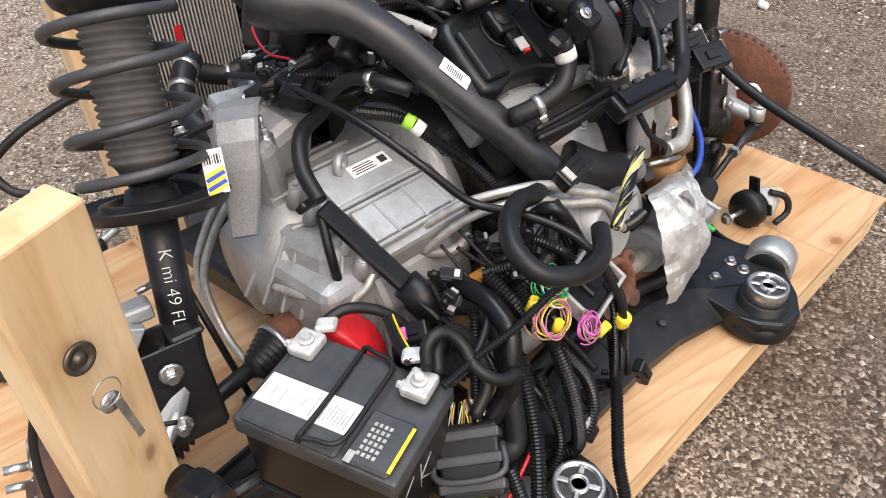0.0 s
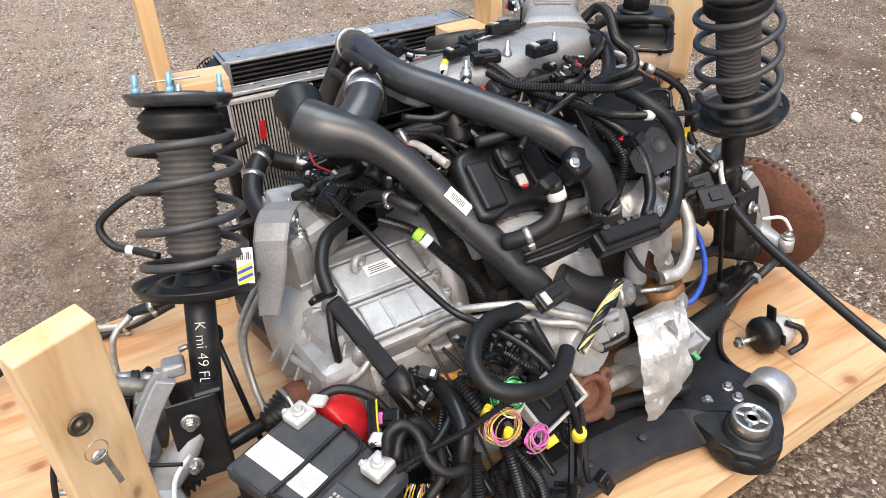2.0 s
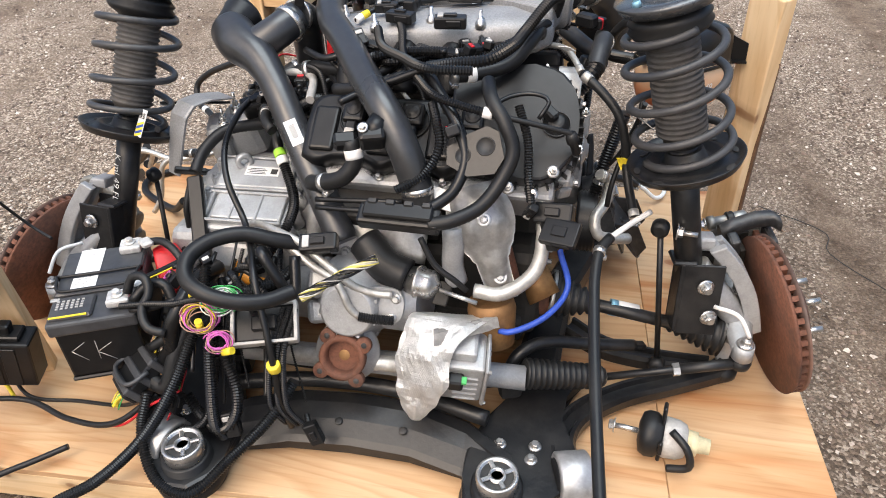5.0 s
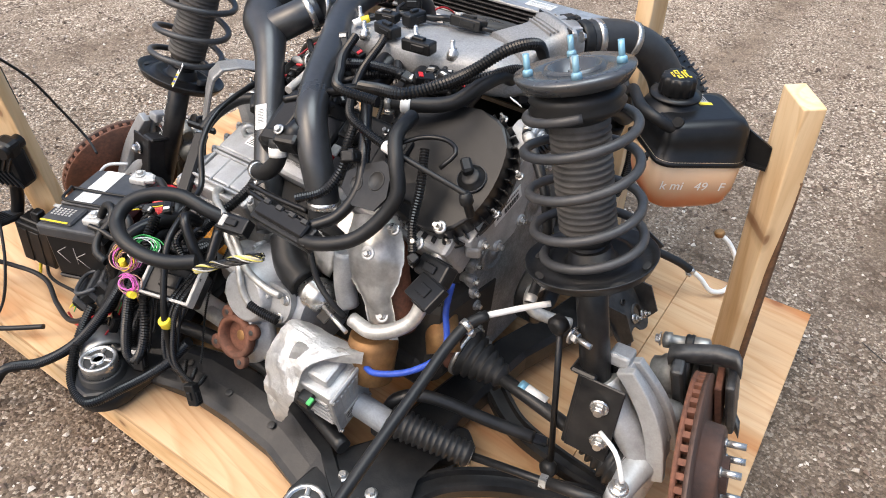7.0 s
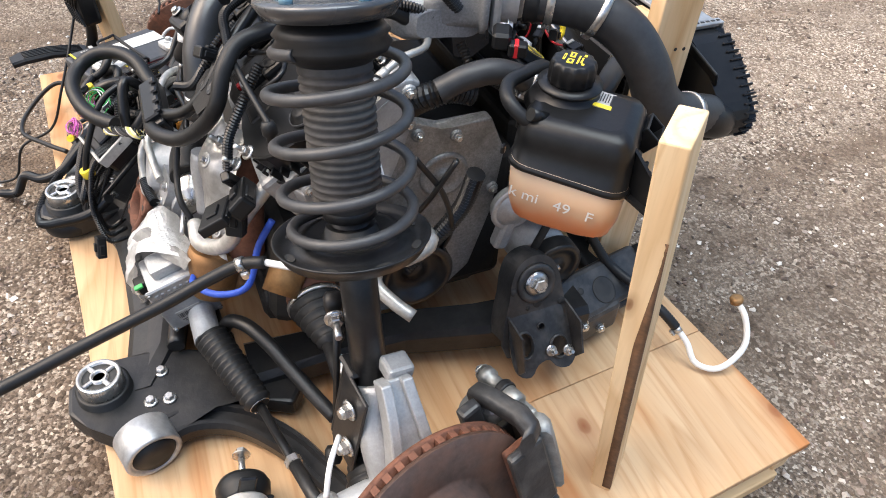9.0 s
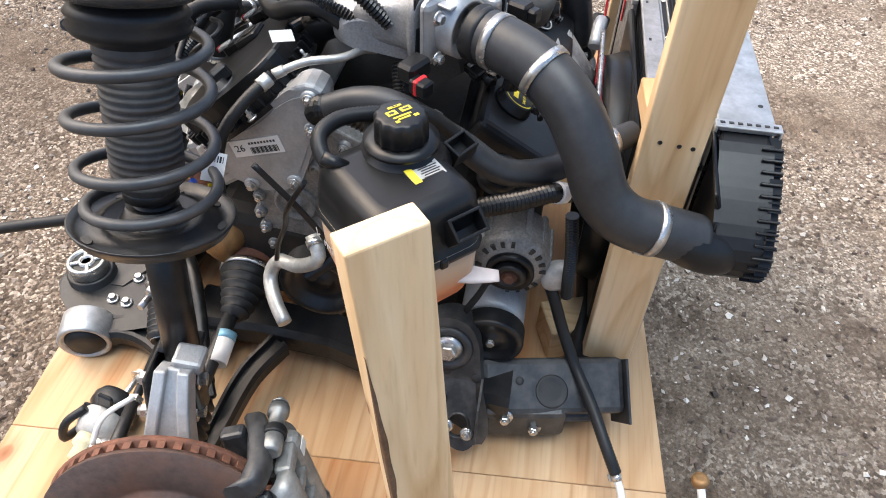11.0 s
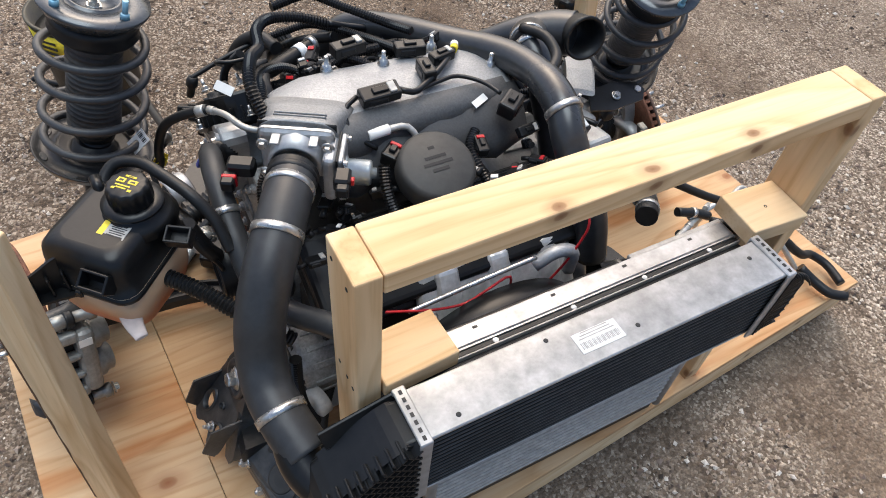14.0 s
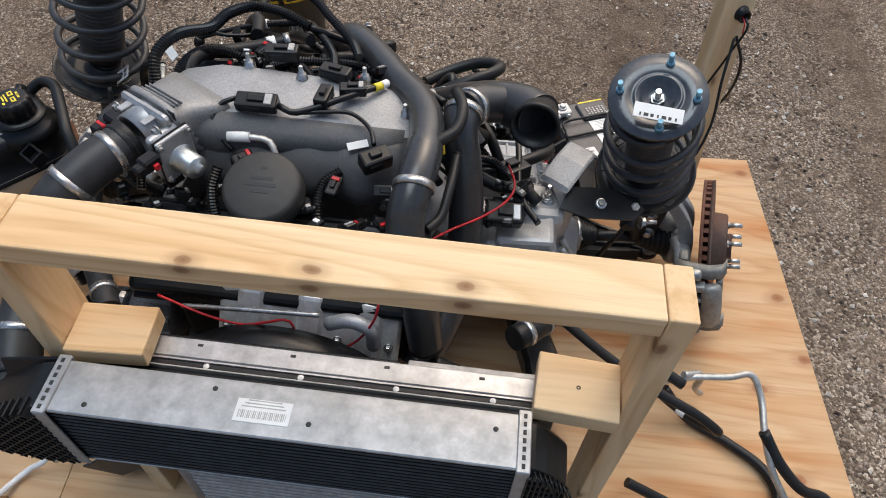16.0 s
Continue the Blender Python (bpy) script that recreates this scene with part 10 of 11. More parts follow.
for x in (-0.030, 0.008):
    b = B()
    box(b, (0, 0, 0), (0.030, 0.004, 0.112), m=pf @ pose(x, -0.0335, -0.004), bevel=0.0012)
    part("ribbed_panel", b, RUBBER, e)
b = B()
box(b, (0, 0, 0), (0.075, 0.045, 0.014), m=pf @ pose(-0.005, 0.0, 0.07), bevel=0.003)
box(b, (0, 0, 0), (0.026, 0.028, 0.03), m=pf @ pose(0.0, 0.0, 0.085), bevel=0.006, seg=2)
part("plug", b, PLASTIC, e, "black plug on top")

# ---- left end: refrigerant lines and hoses ----
hose("refrigerant_line", [(-0.66, 0.33, 0.34), (-0.74, 0.30, 0.33), (-0.82, 0.275, 0.325), (-0.90, 0.275, 0.345), (-0.947, 0.265, 0.348), (-0.975, 0.30, 0.315), (-0.980, 0.375, 0.29), (-1.005, 0.43, 0.24), (-1.06, 0.47, 0.165)], 0.0078, PALE, "pale bent metal refrigerant line", "refrigerant line", n=12, clamps=((0.1, "pale"),))
hose("refrigerant_line", [(-0.80, 0.28, 0.34), (-0.845, 0.258, 0.315), (-0.86, 0.25, 0.27), (-0.87, 0.235, 0.21), (-0.90, 0.22, 0.16)], 0.0078, PALE, "pale bent metal refrigerant line end", "refrigerant line", n=12)
hose("refrigerant_hose", [(-0.70, 0.27, 0.36), (-0.76, 0.285, 0.345), (-0.80, 0.30, 0.33)], 0.0125, RUBBER, "short black refrigerant hose with a metal collar", n=12, clamps=((0.55, "clamp"),))
hose("refrigerant_hose", [(-0.975, 0.375, 0.30), (-1.02, 0.42, 0.25), (-1.09, 0.45, 0.19), (-1.15, 0.45, 0.16), (-1.18, 0.49, 0.145), (-1.17, 0.56, 0.14)], 0.0125, RUBBER, "black foam-wrapped refrigerant hose", n=12)
hose("refrigerant_hose", [(-1.07, 0.475, 0.17), (-1.09, 0.52, 0.15), (-1.11, 0.57, 0.14), (-1.15, 0.60, 0.138)], 0.014, RUBBER, "black foam-wrapped refrigerant hose", n=12)
hose("drain_hose", [(-0.80, 0.24, 0.20), (-0.87, 0.28, 0.135), (-0.96, 0.325, 0.128), (-1.04, 0.385, 0.126), (-1.06, 0.45, 0.126), (-1.00, 0.515, 0.126), (-0.90, 0.525, 0.126), (-0.80, 0.50, 0.15), (-0.70, 0.48, 0.19)], 0.0115, RUBBER, "black rubber hose lying in a curve on the deck", n=12, clamps=((0.82, "clamp"),))
hose("brake_hose", [(-0.45, 0.36, 0.66), (-0.56, 0.41, 0.605), (-0.66, 0.45, 0.565), (-0.755, 0.47, 0.52), (-0.805, 0.475, 0.475), (-0.79, 0.44, 0.435), (-0.744, 0.405, 0.425), (-0.70, 0.36, 0.42)], 0.0092, RUBBER, "black hose looping out behind the strut", n=12, clamps=((0.86, "white"),))
for o in (0.0, 0.028):
    hose("cooler_line", [(-0.50, 0.06 + o, 0.50), (-0.555, 0.075 + o, 0.42), (-0.595, 0.07 + o, 0.345), (-0.605, 0.02 + o, 0.26), (-0.60, -0.06 + o, 0.22), (-0.57, -0.16 + o, 0.20)], 0.0075, PALE, "pale metal cooler line beside the transmission", "cooler line", n=12, group="cooler lines")
hose("lower_radiator_hose", [(-0.40, 0.40, 0.60), (-0.44, 0.36, 0.585), (-0.47, 0.30, 0.55), (-0.46, 0.22, 0.52), (-0.41, 0.17, 0.50)], 0.024, RUBBER, "thick black radiator hose with two steel clamps", n=18, clamps=((0.10, "clamp"), (0.28, "clamp")))
e = thing("mount_plate", (-0.57, 0.05, 0.60), "black steel mount plate bolted by the strut", "bracket")
part("plate", plate_outline([(-0.09, -0.02), (-0.07, 0.03), (0.0, 0.035), (0.075, 0.02), (0.09, -0.005), (0.07, -0.03), (-0.03, -0.035)], basis((-0.565, 0.062, 0.628), (-1, -0.05, -0.05), (0, 0.4, 0.9)), 0.006), PLASTIC, e)
b = B()
bolt(b, (-0.562, 0.066, 0.632), (0, 0.4, 0.9), 0.008, 0.008)
part("plate_bolt", b, STEEL, e, "zinc bolt")
b = B()
bolt(b, (-0.635, 0.056, 0.618), (0, 0.4, 0.9), 0.010, 0.010)
part("plate_bolt", b, STEEL, e, "zinc bolt")

# ---- right end: tank and radiator hoses ----
hose("overflow_hose", [(0.578, 0.138, 0.806), (0.572, 0.112, 0.822), (0.548, 0.098, 0.838), (0.515, 0.112, 0.843), (0.485, 0.155, 0.838), (0.455, 0.205, 0.825), (0.435, 0.235, 0.795), (0.425, 0.27, 0.75)], 0.0105, RUBBER, "ribbed black overflow hose from the coolant tank", n=12, rib=0.0006, pitch=0.005, clamps=((0.04, "clamp"),))
hose("upper_radiator_hose", [(0.395, 0.06, 0.775), (0.402, 0.11, 0.797), (0.407, 0.155, 0.80), (0.411, 0.25, 0.753), (0.405, 0.318, 0.706), (0.375, 0.385, 0.697), (0.325, 0.45, 0.71), (0.285, 0.505, 0.715)], 0.0205, HOSEMAT, "black braided-sleeve radiator hose", n=18, rib=0.0005, pitch=0.004, clamps=((0.32, "clamp"), (0.93, "clamp")))
hose("corrugated_hose", [(0.53, 0.25, 0.71), (0.49, 0.295, 0.705), (0.45, 0.345, 0.692), (0.412, 0.39, 0.682), (0.38, 0.42, 0.66)], 0.0150, LOOM, "corrugated black hose under the tank", rib=0.003, pitch=0.007, n=14, clamps=((0.85, "white"),))
hose("refrigerant_hose", [(0.31, 0.39, 0.46), (0.345, 0.425, 0.40), (0.375, 0.46, 0.32), (0.41, 0.49, 0.27), (0.47, 0.525, 0.245), (0.54, 0.56, 0.215), (0.57, 0.58, 0.19)], 0.0115, RUBBER, "ribbed black refrigerant hose reaching down to the deck", n=12, rib=0.001, pitch=0.006)
hose("metal_line", [(0.57, 0.58, 0.19), (0.60, 0.595, 0.165), (0.635, 0.60, 0.135), (0.665, 0.64, 0.13), (0.66, 0.70, 0.175), (0.62, 0.715, 0.225), (0.59, 0.71, 0.245)], 0.0068, WHITE, "bent white metal line end at the pallet edge", "metal line", n=12, clamps=((0.02, "clamp"),))
b = B()
lathe(b, (0.59, 0.71, 0.24), (-0.2, -0.1, 1), [(0, 0.013), (0.01, 0.015), (0.016, 0.012), (0.016, 0.006)], 18)
single("line_fitting", b, BRASS, "round brass line fitting", "fitting", at=(0.59, 0.71, 0.24))
hose("hose_and_cable", [(0.50, -0.02, 0.74), (0.49, 0.03, 0.66), (0.47, 0.06, 0.58), (0.43, 0.08, 0.50), (0.425, 0.07, 0.47)], 0.0048, RUBBER, "thin grey wire looping under the tank", "wiring")
hose("lower_hose", [(0.47, 0.10, 0.66), (0.45, 0.09, 0.58), (0.43, 0.05, 0.50), (0.42, 0.0, 0.44)], 0.016, LOOM, "corrugated black hose beside the belt end", rib=0.003, pitch=0.007, n=14)

# ---- front of the engine ----
hose("vacuum_hose", [(0.15, 0.265, 0.832), (0.157, 0.292, 0.806), (0.148, 0.325, 0.758), (0.115, 0.358, 0.725), (0.07, 0.37, 0.722)], 0.0105, LOOM, "corrugated black hose round the can", rib=0.002, pitch=0.0055, n=12)
hose("vacuum_hose", [(-0.055, 0.222, 0.808), (-0.03, 0.25, 0.802), (-0.028, 0.30, 0.782), (-0.04, 0.335, 0.752), (-0.045, 0.375, 0.72)], 0.0095, LOOM, "corrugated black hose beside the can", rib=0.002, pitch=0.0055, n=12)
hose("wiring_branch", [(0.145, 0.14, 0.884), (0.172, 0.155, 0.878), (0.18, 0.18, 0.865), (0.165, 0.20, 0.845), (0.14, 0.215, 0.825)], 0.0048, LOOM, "thin black wiring branch on the manifold", "wiring")
hose("wiring_branch", [(0.066, 0.147, 0.882), (0.04, 0.155, 0.876), (0.015, 0.142, 0.874), (-0.03, 0.115, 0.878), (-0.075, 0.075, 0.874), (-0.098, 0.05, 0.868), (-0.11, 0.03, 0.862)], 0.0062, LOOM, "black wiring branch with a yellow band on the manifold", "wiring", clamps=((0.85, "yellow"), (0.93, "white")))
hose("wiring_branch", [(0.03, 0.15, 0.872), (-0.02, 0.135, 0.868), (-0.06, 0.13, 0.866), (-0.10, 0.16, 0.862), (-0.115, 0.20, 0.86)], 0.0042, LOOM, "thin black wiring branch on the manifold", "wiring")
hose("vapor_line", [(0.145, 0.20, 0.845), (0.10, 0.198, 0.846), (0.075, 0.20, 0.842), (0.062, 0.215, 0.825), (0.06, 0.235, 0.80)], 0.0062, PALE, "pale bent vapour pipe above the can", "metal pipe", n=12)
b = B()
cyl(b, (0.15, 0.20, 0.845), (0.11, 0.198, 0.846), 0.0095, n=14)
single("quick_coupler", b, WHITE, "white quick coupler on a vapour pipe", "coupler", at=(0.13, 0.2, 0.845))
hose("vacuum_hose", [(-0.245, 0.06, 0.885), (-0.262, 0.12, 0.895), (-0.255, 0.17, 0.885), (-0.225, 0.20, 0.88), (-0.205, 0.235, 0.865), (-0.20, 0.25, 0.835)], 0.0105, RUBBER, "black rubber hose bent over the pipes", n=12)
hose("vacuum_hose", [(-0.26, 0.17, 0.83), (-0.255, 0.25, 0.82), (-0.245, 0.30, 0.80), (-0.225, 0.33, 0.80)], 0.0085, RUBBER, "thin black rubber hose beside the pipe clamp", n=10)
b = B()
box(b, (0, 0, 0), (0.014, 0.05, 0.002), m=basis((-0.228, 0.165, 0.852), (1, 0.1, -0.3), (0.4, 0.5, 0.8)))
single("paper_tag", b, YELLOW, "yellow paper tag on the pipe", "tag", at=(-0.228, 0.165, 0.85))
for at, x, z, s in (((-0.082, 0.185, 0.842), (0.85, 0.4, 0), (0, 0.5, 0.85), (0.038, 0.014)), ((-0.06, -0.098, 0.80), (0.95, -0.2, 0.1), (0, -0.5, 0.85), (0.04, 0.028)), ((0.335, -0.02, 0.845), (0.6, -0.6, 0.2), (0.5, 0.3, 0.8), (0.035, 0.018))):
    b = B()
    box(b, (0, 0, 0), (*s, 0.0012), m=basis(at, x, z))
    single("paper_tag", b, WHITE, "small white paper tag", "tag", at=at, group="paper tags")
hose("red_wire", [(0.23, 0.45, 0.69), (0.14, 0.465, 0.664), (0.081, 0.465, 0.649), (0.037, 0.465, 0.665), (-0.004, 0.465, 0.680), (-0.017, 0.465, 0.622), (-0.059, 0.467, 0.588), (-0.114, 0.465, 0.628), (-0.154, 0.465, 0.707), (-0.163, 0.462, 0.746), (-0.166, 0.43, 0.775), (-0.17, 0.39, 0.785), (-0.20, 0.33, 0.74), (-0.26, 0.24, 0.70), (-0.32, 0.20, 0.705), (-0.36, 0.17, 0.72), (-0.375, 0.10, 0.70), (-0.36, 0.05, 0.70)], 0.0024, REDP, "thin red wire draped across the front of the engine", "wiring")
hose("steel_rod", [(0.19, 0.455, 0.672), (0.07, 0.458, 0.688), (-0.06, 0.46, 0.70)], 0.0045, STEEL, "thin steel rod on the front of the engine", "rod")
hose("heater_pipe", [(-0.07, 0.45, 0.66), (-0.11, 0.455, 0.685), (-0.145, 0.46, 0.675), (-0.15, 0.46, 0.62)], 0.013, CAST, "dull bent pipe on the front of the engine", "pipe", n=12)
hose("coolant_hose", [(-0.22, 0.20, 0.62), (-0.28, 0.22, 0.60), (-0.34, 0.22, 0.59), (-0.39, 0.24, 0.58)], 0.022, RUBBER, "thick black coolant hose", n=16, clamps=((0.8, "clamp"),))
hose("coolant_hose", [(-0.25, 0.44, 0.54), (-0.31, 0.45, 0.52), (-0.37, 0.47, 0.54), (-0.40, 0.48, 0.56)], 0.022, RUBBER, "thick black coolant hose by the radiator", n=16, clamps=((0.4, "clamp"),))
hose("yellow_dipstick", [(0.20, 0.40, 0.72), (0.195, 0.41, 0.735), (0.19, 0.405, 0.752)], 0.0058, YELLOW, "yellow plastic dipstick handle by the cover", "dipstick")

# darker branches between the transmission and the rear cover
rng = random.Random(77)
for k in range(12):
    x0 = -0.36 + 0.02 * k
    pts = [(x0, 0.04 + rng.uniform(-0.03, 0.04), 0.62 + rng.uniform(-0.02, 0.03)), (x0 + 0.05, 0.0 + rng.uniform(-0.03, 0.03), 0.655 + rng.uniform(-0.02, 0.02)), (x0 + 0.11, -0.04 + rng.uniform(-0.04, 0.04), 0.66 + rng.uniform(-0.03, 0.03)), (x0 + 0.16, -0.08 + rng.uniform(-0.04, 0.03), 0.64 + rng.uniform(-0.03, 0.03))]
    hose("wiring_branch", pts, rng.choice((0.005, 0.007, 0.0095)), LOOM, "black taped wiring branch behind the pipe", "wiring", group="wiring behind the pipe", rib=0.0014 if k % 3 == 0 else 0, pitch=0.005)
for k in range(8):
    a = (-0.22 + 0.05 * k, 0.0 + rng.uniform(-0.02, 0.02), 0.80 + rng.uniform(-0.02, 0.02))
    c = (-0.16 + 0.05 * k, -0.06 + rng.uniform(-0.03, 0.03), 0.80 + rng.uniform(-0.02, 0.03))
    d = (-0.10 + 0.05 * k, -0.02 + rng.uniform(-0.03, 0.03), 0.82 + rng.uniform(-0.02, 0.02))
    hose("wiring_branch", [a, c, d], rng.choice((0.005, 0.0075, 0.010)), LOOM, "black taped wiring branch at the back of the manifold", "wiring", group="wiring behind the manifold", rib=0.0014 if k % 2 else 0, pitch=0.005)
hose("fuel_rail_hose", [(-0.30, -0.02, 0.70), (-0.25, 0.0, 0.745), (-0.18, 0.0, 0.765), (-0.10, -0.02, 0.77), (-0.04, -0.06, 0.77)], 0.02, RUBBER, "thick black hose under the charge pipes", n=16, clamps=((0.35, "clamp"), (0.7, "clamp")))
hose("fuel_rail_hose", [(-0.24, -0.06, 0.69), (-0.19, -0.07, 0.72), (-0.13, -0.09, 0.73), (-0.08, -0.12, 0.735)], 0.016, LOOM, "corrugated black hose under the charge pipes", rib=0.0025, pitch=0.006, n=14)


# ---- loose things on the deck and ground ----
def build_loose_mount():
    e = thing("engine_mount", (0.62, -0.375, DECK), "loose rubber engine mount with a bolt, lying on the deck", "engine mount")
    ax = Vector((1, -0.14, 0.02)).normalized()
    c = Vector((0.562, -0.366, 0.160))
    b = B()
    lathe(b, c, ax, [(0, 0.02), (0.006, 0.042), (0.018, 0.048), (0.035, 0.047), (0.044, 0.040), (0.05, 0.040)], 32)
    part("rubber", b, RUBBER, e, "black rubber body")
    b = B()
    lathe(b, c + ax * 0.05, ax, [(0, 0.041), (0.004, 0.043), (0.030, 0.041), (0.045, 0.034), (0.05, 0.02)], 32)
    part("shell", b, TAPE, e, "grey metal shell")
    b = B()
    lathe(b, c + ax * 0.098, ax, [(0, 0.026), (0.02, 0.025), (0.022, 0.018), (0.045, 0.016), (0.046, 0.005)], 24)
    part("spout", b, CREAM, e, "cream plastic end")
    b = B()
    cyl(b, c - ax * 0.055, c + ax * 0.01, 0.006, n=12)
    bolt(b, c - ax * 0.048, -ax, 0.011, 0.010)
    part("bolt", b, STEEL, e, "steel bolt and nut")
    b = B()
    m = basis(c + ax * 0.047, Vector((0, 0.25, 1)), ax)
    box(b, (0, 0, 0), (0.135, 0.03, 0.008), m=m @ pose(0.01, 0, 0), bevel=0.003)
    box(b, (0, 0, 0), (0.03, 0.10, 0.008), m=m, bevel=0.003)
    part("bracket", b, BLACKSTEEL, e, "flat dark bracket")
    b = B()
    tube(b, [c + ax * 0.06 + Vector((0, -0.02, 0.045)), c + ax * 0.09 + Vector((0, -0.045, 0.03)), c + ax * 0.10 + Vector((0, -0.055, -0.01)), c + ax * 0.06 + Vector((0, -0.055, -0.03))], 0.008, 10, 0.01)
    part("bent_tube", b, RUBBER, e, "bent black tube")


build_loose_mount()


def build_bucket():
    e = thing("bucket", (0.53, -1.30, EARTH), "dirty black bucket with yellow band and a stick", "bucket")
    at = Vector((0.53, -1.30, EARTH - 0.004))
    b = B()
    lathe(b, at, (0, 0, 1), [(0, 0.001), (0, 0.125), (0.005, 0.13), (0.36, 0.152), (0.365, 0.158), (0.372, 0.158), (0.372, 0.147), (0.03, 0.122), (0.03, 0.001)], 40)
    part("pail", b, mat("dirty_black_plastic", (0.025, 0.023, 0.018), 0.5, dirt=(0.12, 0.10, 0.05), dirt_amount=0.6), e)
    b = B()
    lathe(b, at + Vector((0, 0, 0.27)), (0, 0, 1), [(0, 0.1475), (0, 0.1485), (0.08, 0.1535), (0.08, 0.1525)], 40, ends=False)
    part("band", b, YELLOW, e, "yellow printed band")
    for k in range(9):
        a = 0.7 * k
        for zz in (0.285, 0.305, 0.325):
            b = B()
            box(b, at + Vector((0.151 * math.cos(a), 0.151 * math.sin(a), zz)), (0.002, 0.05 + 0.02 * (k % 2), 0.009), rot=(0, 0, math.degrees(a)))
            part("print", b, INK, e, "dark printed bar")
    b = B()
    cyl(b, at + Vector((-0.05, 0.03, 0.05)), at + Vector((-0.16, -0.02, 0.62)), 0.013, n=12)
    part("stick", b, DARKCAST, e, "dark stick")
    b = B()
    lathe(b, at + Vector((0, 0, 0.30)), (0, 0, 1), [(0, 0.12), (0.01, 0.1475), (0.012, 0.12), (0.014, 0.001)], 32)
    part("fill", b, DARKCAST, e, "dark fill")


build_bucket()
for p, q in (((1.5, 1.0, 0), 30), ((-0.2, 1.35, 0), 75)):
    b = B()
    r0 = Vector(p)
    tube(b, [Vector((1.35, 0.42, EARTH + 0.006)), Vector((1.20, 0.62, EARTH + 0.008)), Vector((1.22, 0.72, EARTH + 0.006)), Vector((1.02, 0.86, EARTH + 0.008))] if q == 30 else [Vector((2.2, 1.5, EARTH + 0.01)), Vector((2.35, 1.62, EARTH + 0.02)), Vector((2.6, 1.7, EARTH + 0.01))], 0.0016, 6, 0.03)
    single("twig", b, DARKCAST, "thin dark twig on the gravel", "twig", at=(1.35, 0.42, EARTH) if q == 30 else (2.2, 1.5, EARTH), group="twigs")
b = B()
box(b, (0.0, 0, 0), (0.07, 0.05, 0.03), m=pose(2.35, 0.55, EARTH + 0.012, 20, 10, 30), bevel=0.012, seg=2)
single("litter", b, WHITE, "scrap of white paper litter on the gravel", "litter", at=(2.35, 0.55, EARTH))

# pair of bright coolant pipes across the back of the transmission
for pts in ([(-0.335, -0.215, 0.47), (-0.27, -0.27, 0.53), (-0.21, -0.315, 0.552), (-0.147, -0.34, 0.548), (-0.095, -0.36, 0.523), (-0.043, -0.385, 0.503), (-0.02, -0.385, 0.485), (0.02, -0.382, 0.472), (0.050, -0.378, 0.470)], [(-0.32, -0.235, 0.44), (-0.27, -0.275, 0.50), (-0.22, -0.315, 0.530), (-0.168, -0.34, 0.530), (-0.118, -0.36, 0.508), (-0.059, -0.388, 0.496), (-0.044, -0.40, 0.482), (-0.030, -0.408, 0.450), (-0.010, -0.41, 0.431)]):
    hose("cooler_pipe", pts, 0.0078, PALE, "bright bent aluminium pipe crossing behind the wiring", "pipe", n=12, group="cooler pipes")


# ---- denser wiring by the battery and rear cover ----
hose("foam_harness", [(-0.345, -0.334, 0.45), (-0.346, -0.384, 0.47), (-0.349, -0.428, 0.475), (-0.356, -0.471, 0.46), (-0.374, -0.495, 0.42), (-0.383, -0.5, 0.37), (-0.41, -0.497, 0.33)], 0.0165, LOOM, "thick cloth-taped wiring trunk dropping beside the battery", "wiring", n=14, rib=0.0004, pitch=0.009)
hose("wiring_conduit", [(-0.357, -0.4, 0.45), (-0.39, -0.439, 0.4), (-0.414, -0.467, 0.35), (-0.426, -0.487, 0.33)], 0.0085, LOOM, "corrugated black conduit into the large connector", "wiring", rib=0.0018, pitch=0.005)
hose("wiring_conduit", [(-0.33, -0.396, 0.5), (-0.317, -0.435, 0.47), (-0.298, -0.455, 0.43), (-0.263, -0.507, 0.37), (-0.239, -0.535, 0.32), (-0.239, -0.556, 0.27), (-0.262, -0.567, 0.23), (-0.3, -0.559, 0.21), (-0.353, -0.525, 0.21), (-0.385, -0.502, 0.23)], 0.0115, LOOM, "wide corrugated black conduit in a hanging loop", "wiring", rib=0.0024, pitch=0.006, n=12)
hose("wiring_conduit", [(-0.3, -0.486, 0.34), (-0.301, -0.522, 0.29), (-0.309, -0.553, 0.24), (-0.338, -0.568, 0.21), (-0.375, -0.563, 0.195), (-0.408, -0.566, 0.19)], 0.0092, LOOM, "corrugated black conduit lying by the body mount", "wiring", rib=0.002, pitch=0.0055)
hose("battery_cable", [(-0.486, -0.478, 0.445), (-0.427, -0.479, 0.46), (-0.357, -0.488, 0.48), (-0.304, -0.489, 0.5), (-0.248, -0.495, 0.52)], 0.0066, LOOM, "corrugated black cable from the negative clamp to the harness", "cable", rib=0.0014, pitch=0.0048)
hose("battery_cable", [(-0.487, -0.448, 0.455), (-0.475, -0.433, 0.485), (-0.447, -0.434, 0.49), (-0.43, -0.454, 0.47), (-0.433, -0.486, 0.45), (-0.411, -0.512, 0.43), (-0.374, -0.512, 0.42)], 0.0092, RUBBER, "thick black cable curling from the negative clamp", "cable", n=12)
for k, m_ in enumerate((RUBBER, RUBBER, YELLOW)):
    o = 0.007 * (k - 1)
    hose("battery_wire", [(-0.494 + o, -0.421, 0.455), (-0.474 + o, -0.364, 0.44), (-0.447 + o, -0.298, 0.43)], 0.0042 if k < 2 else 0.0018, m_, "thin battery wire along the wiring channel" if k < 2 else "thin yellow battery wire along the wiring channel", "wiring", group="battery wires")
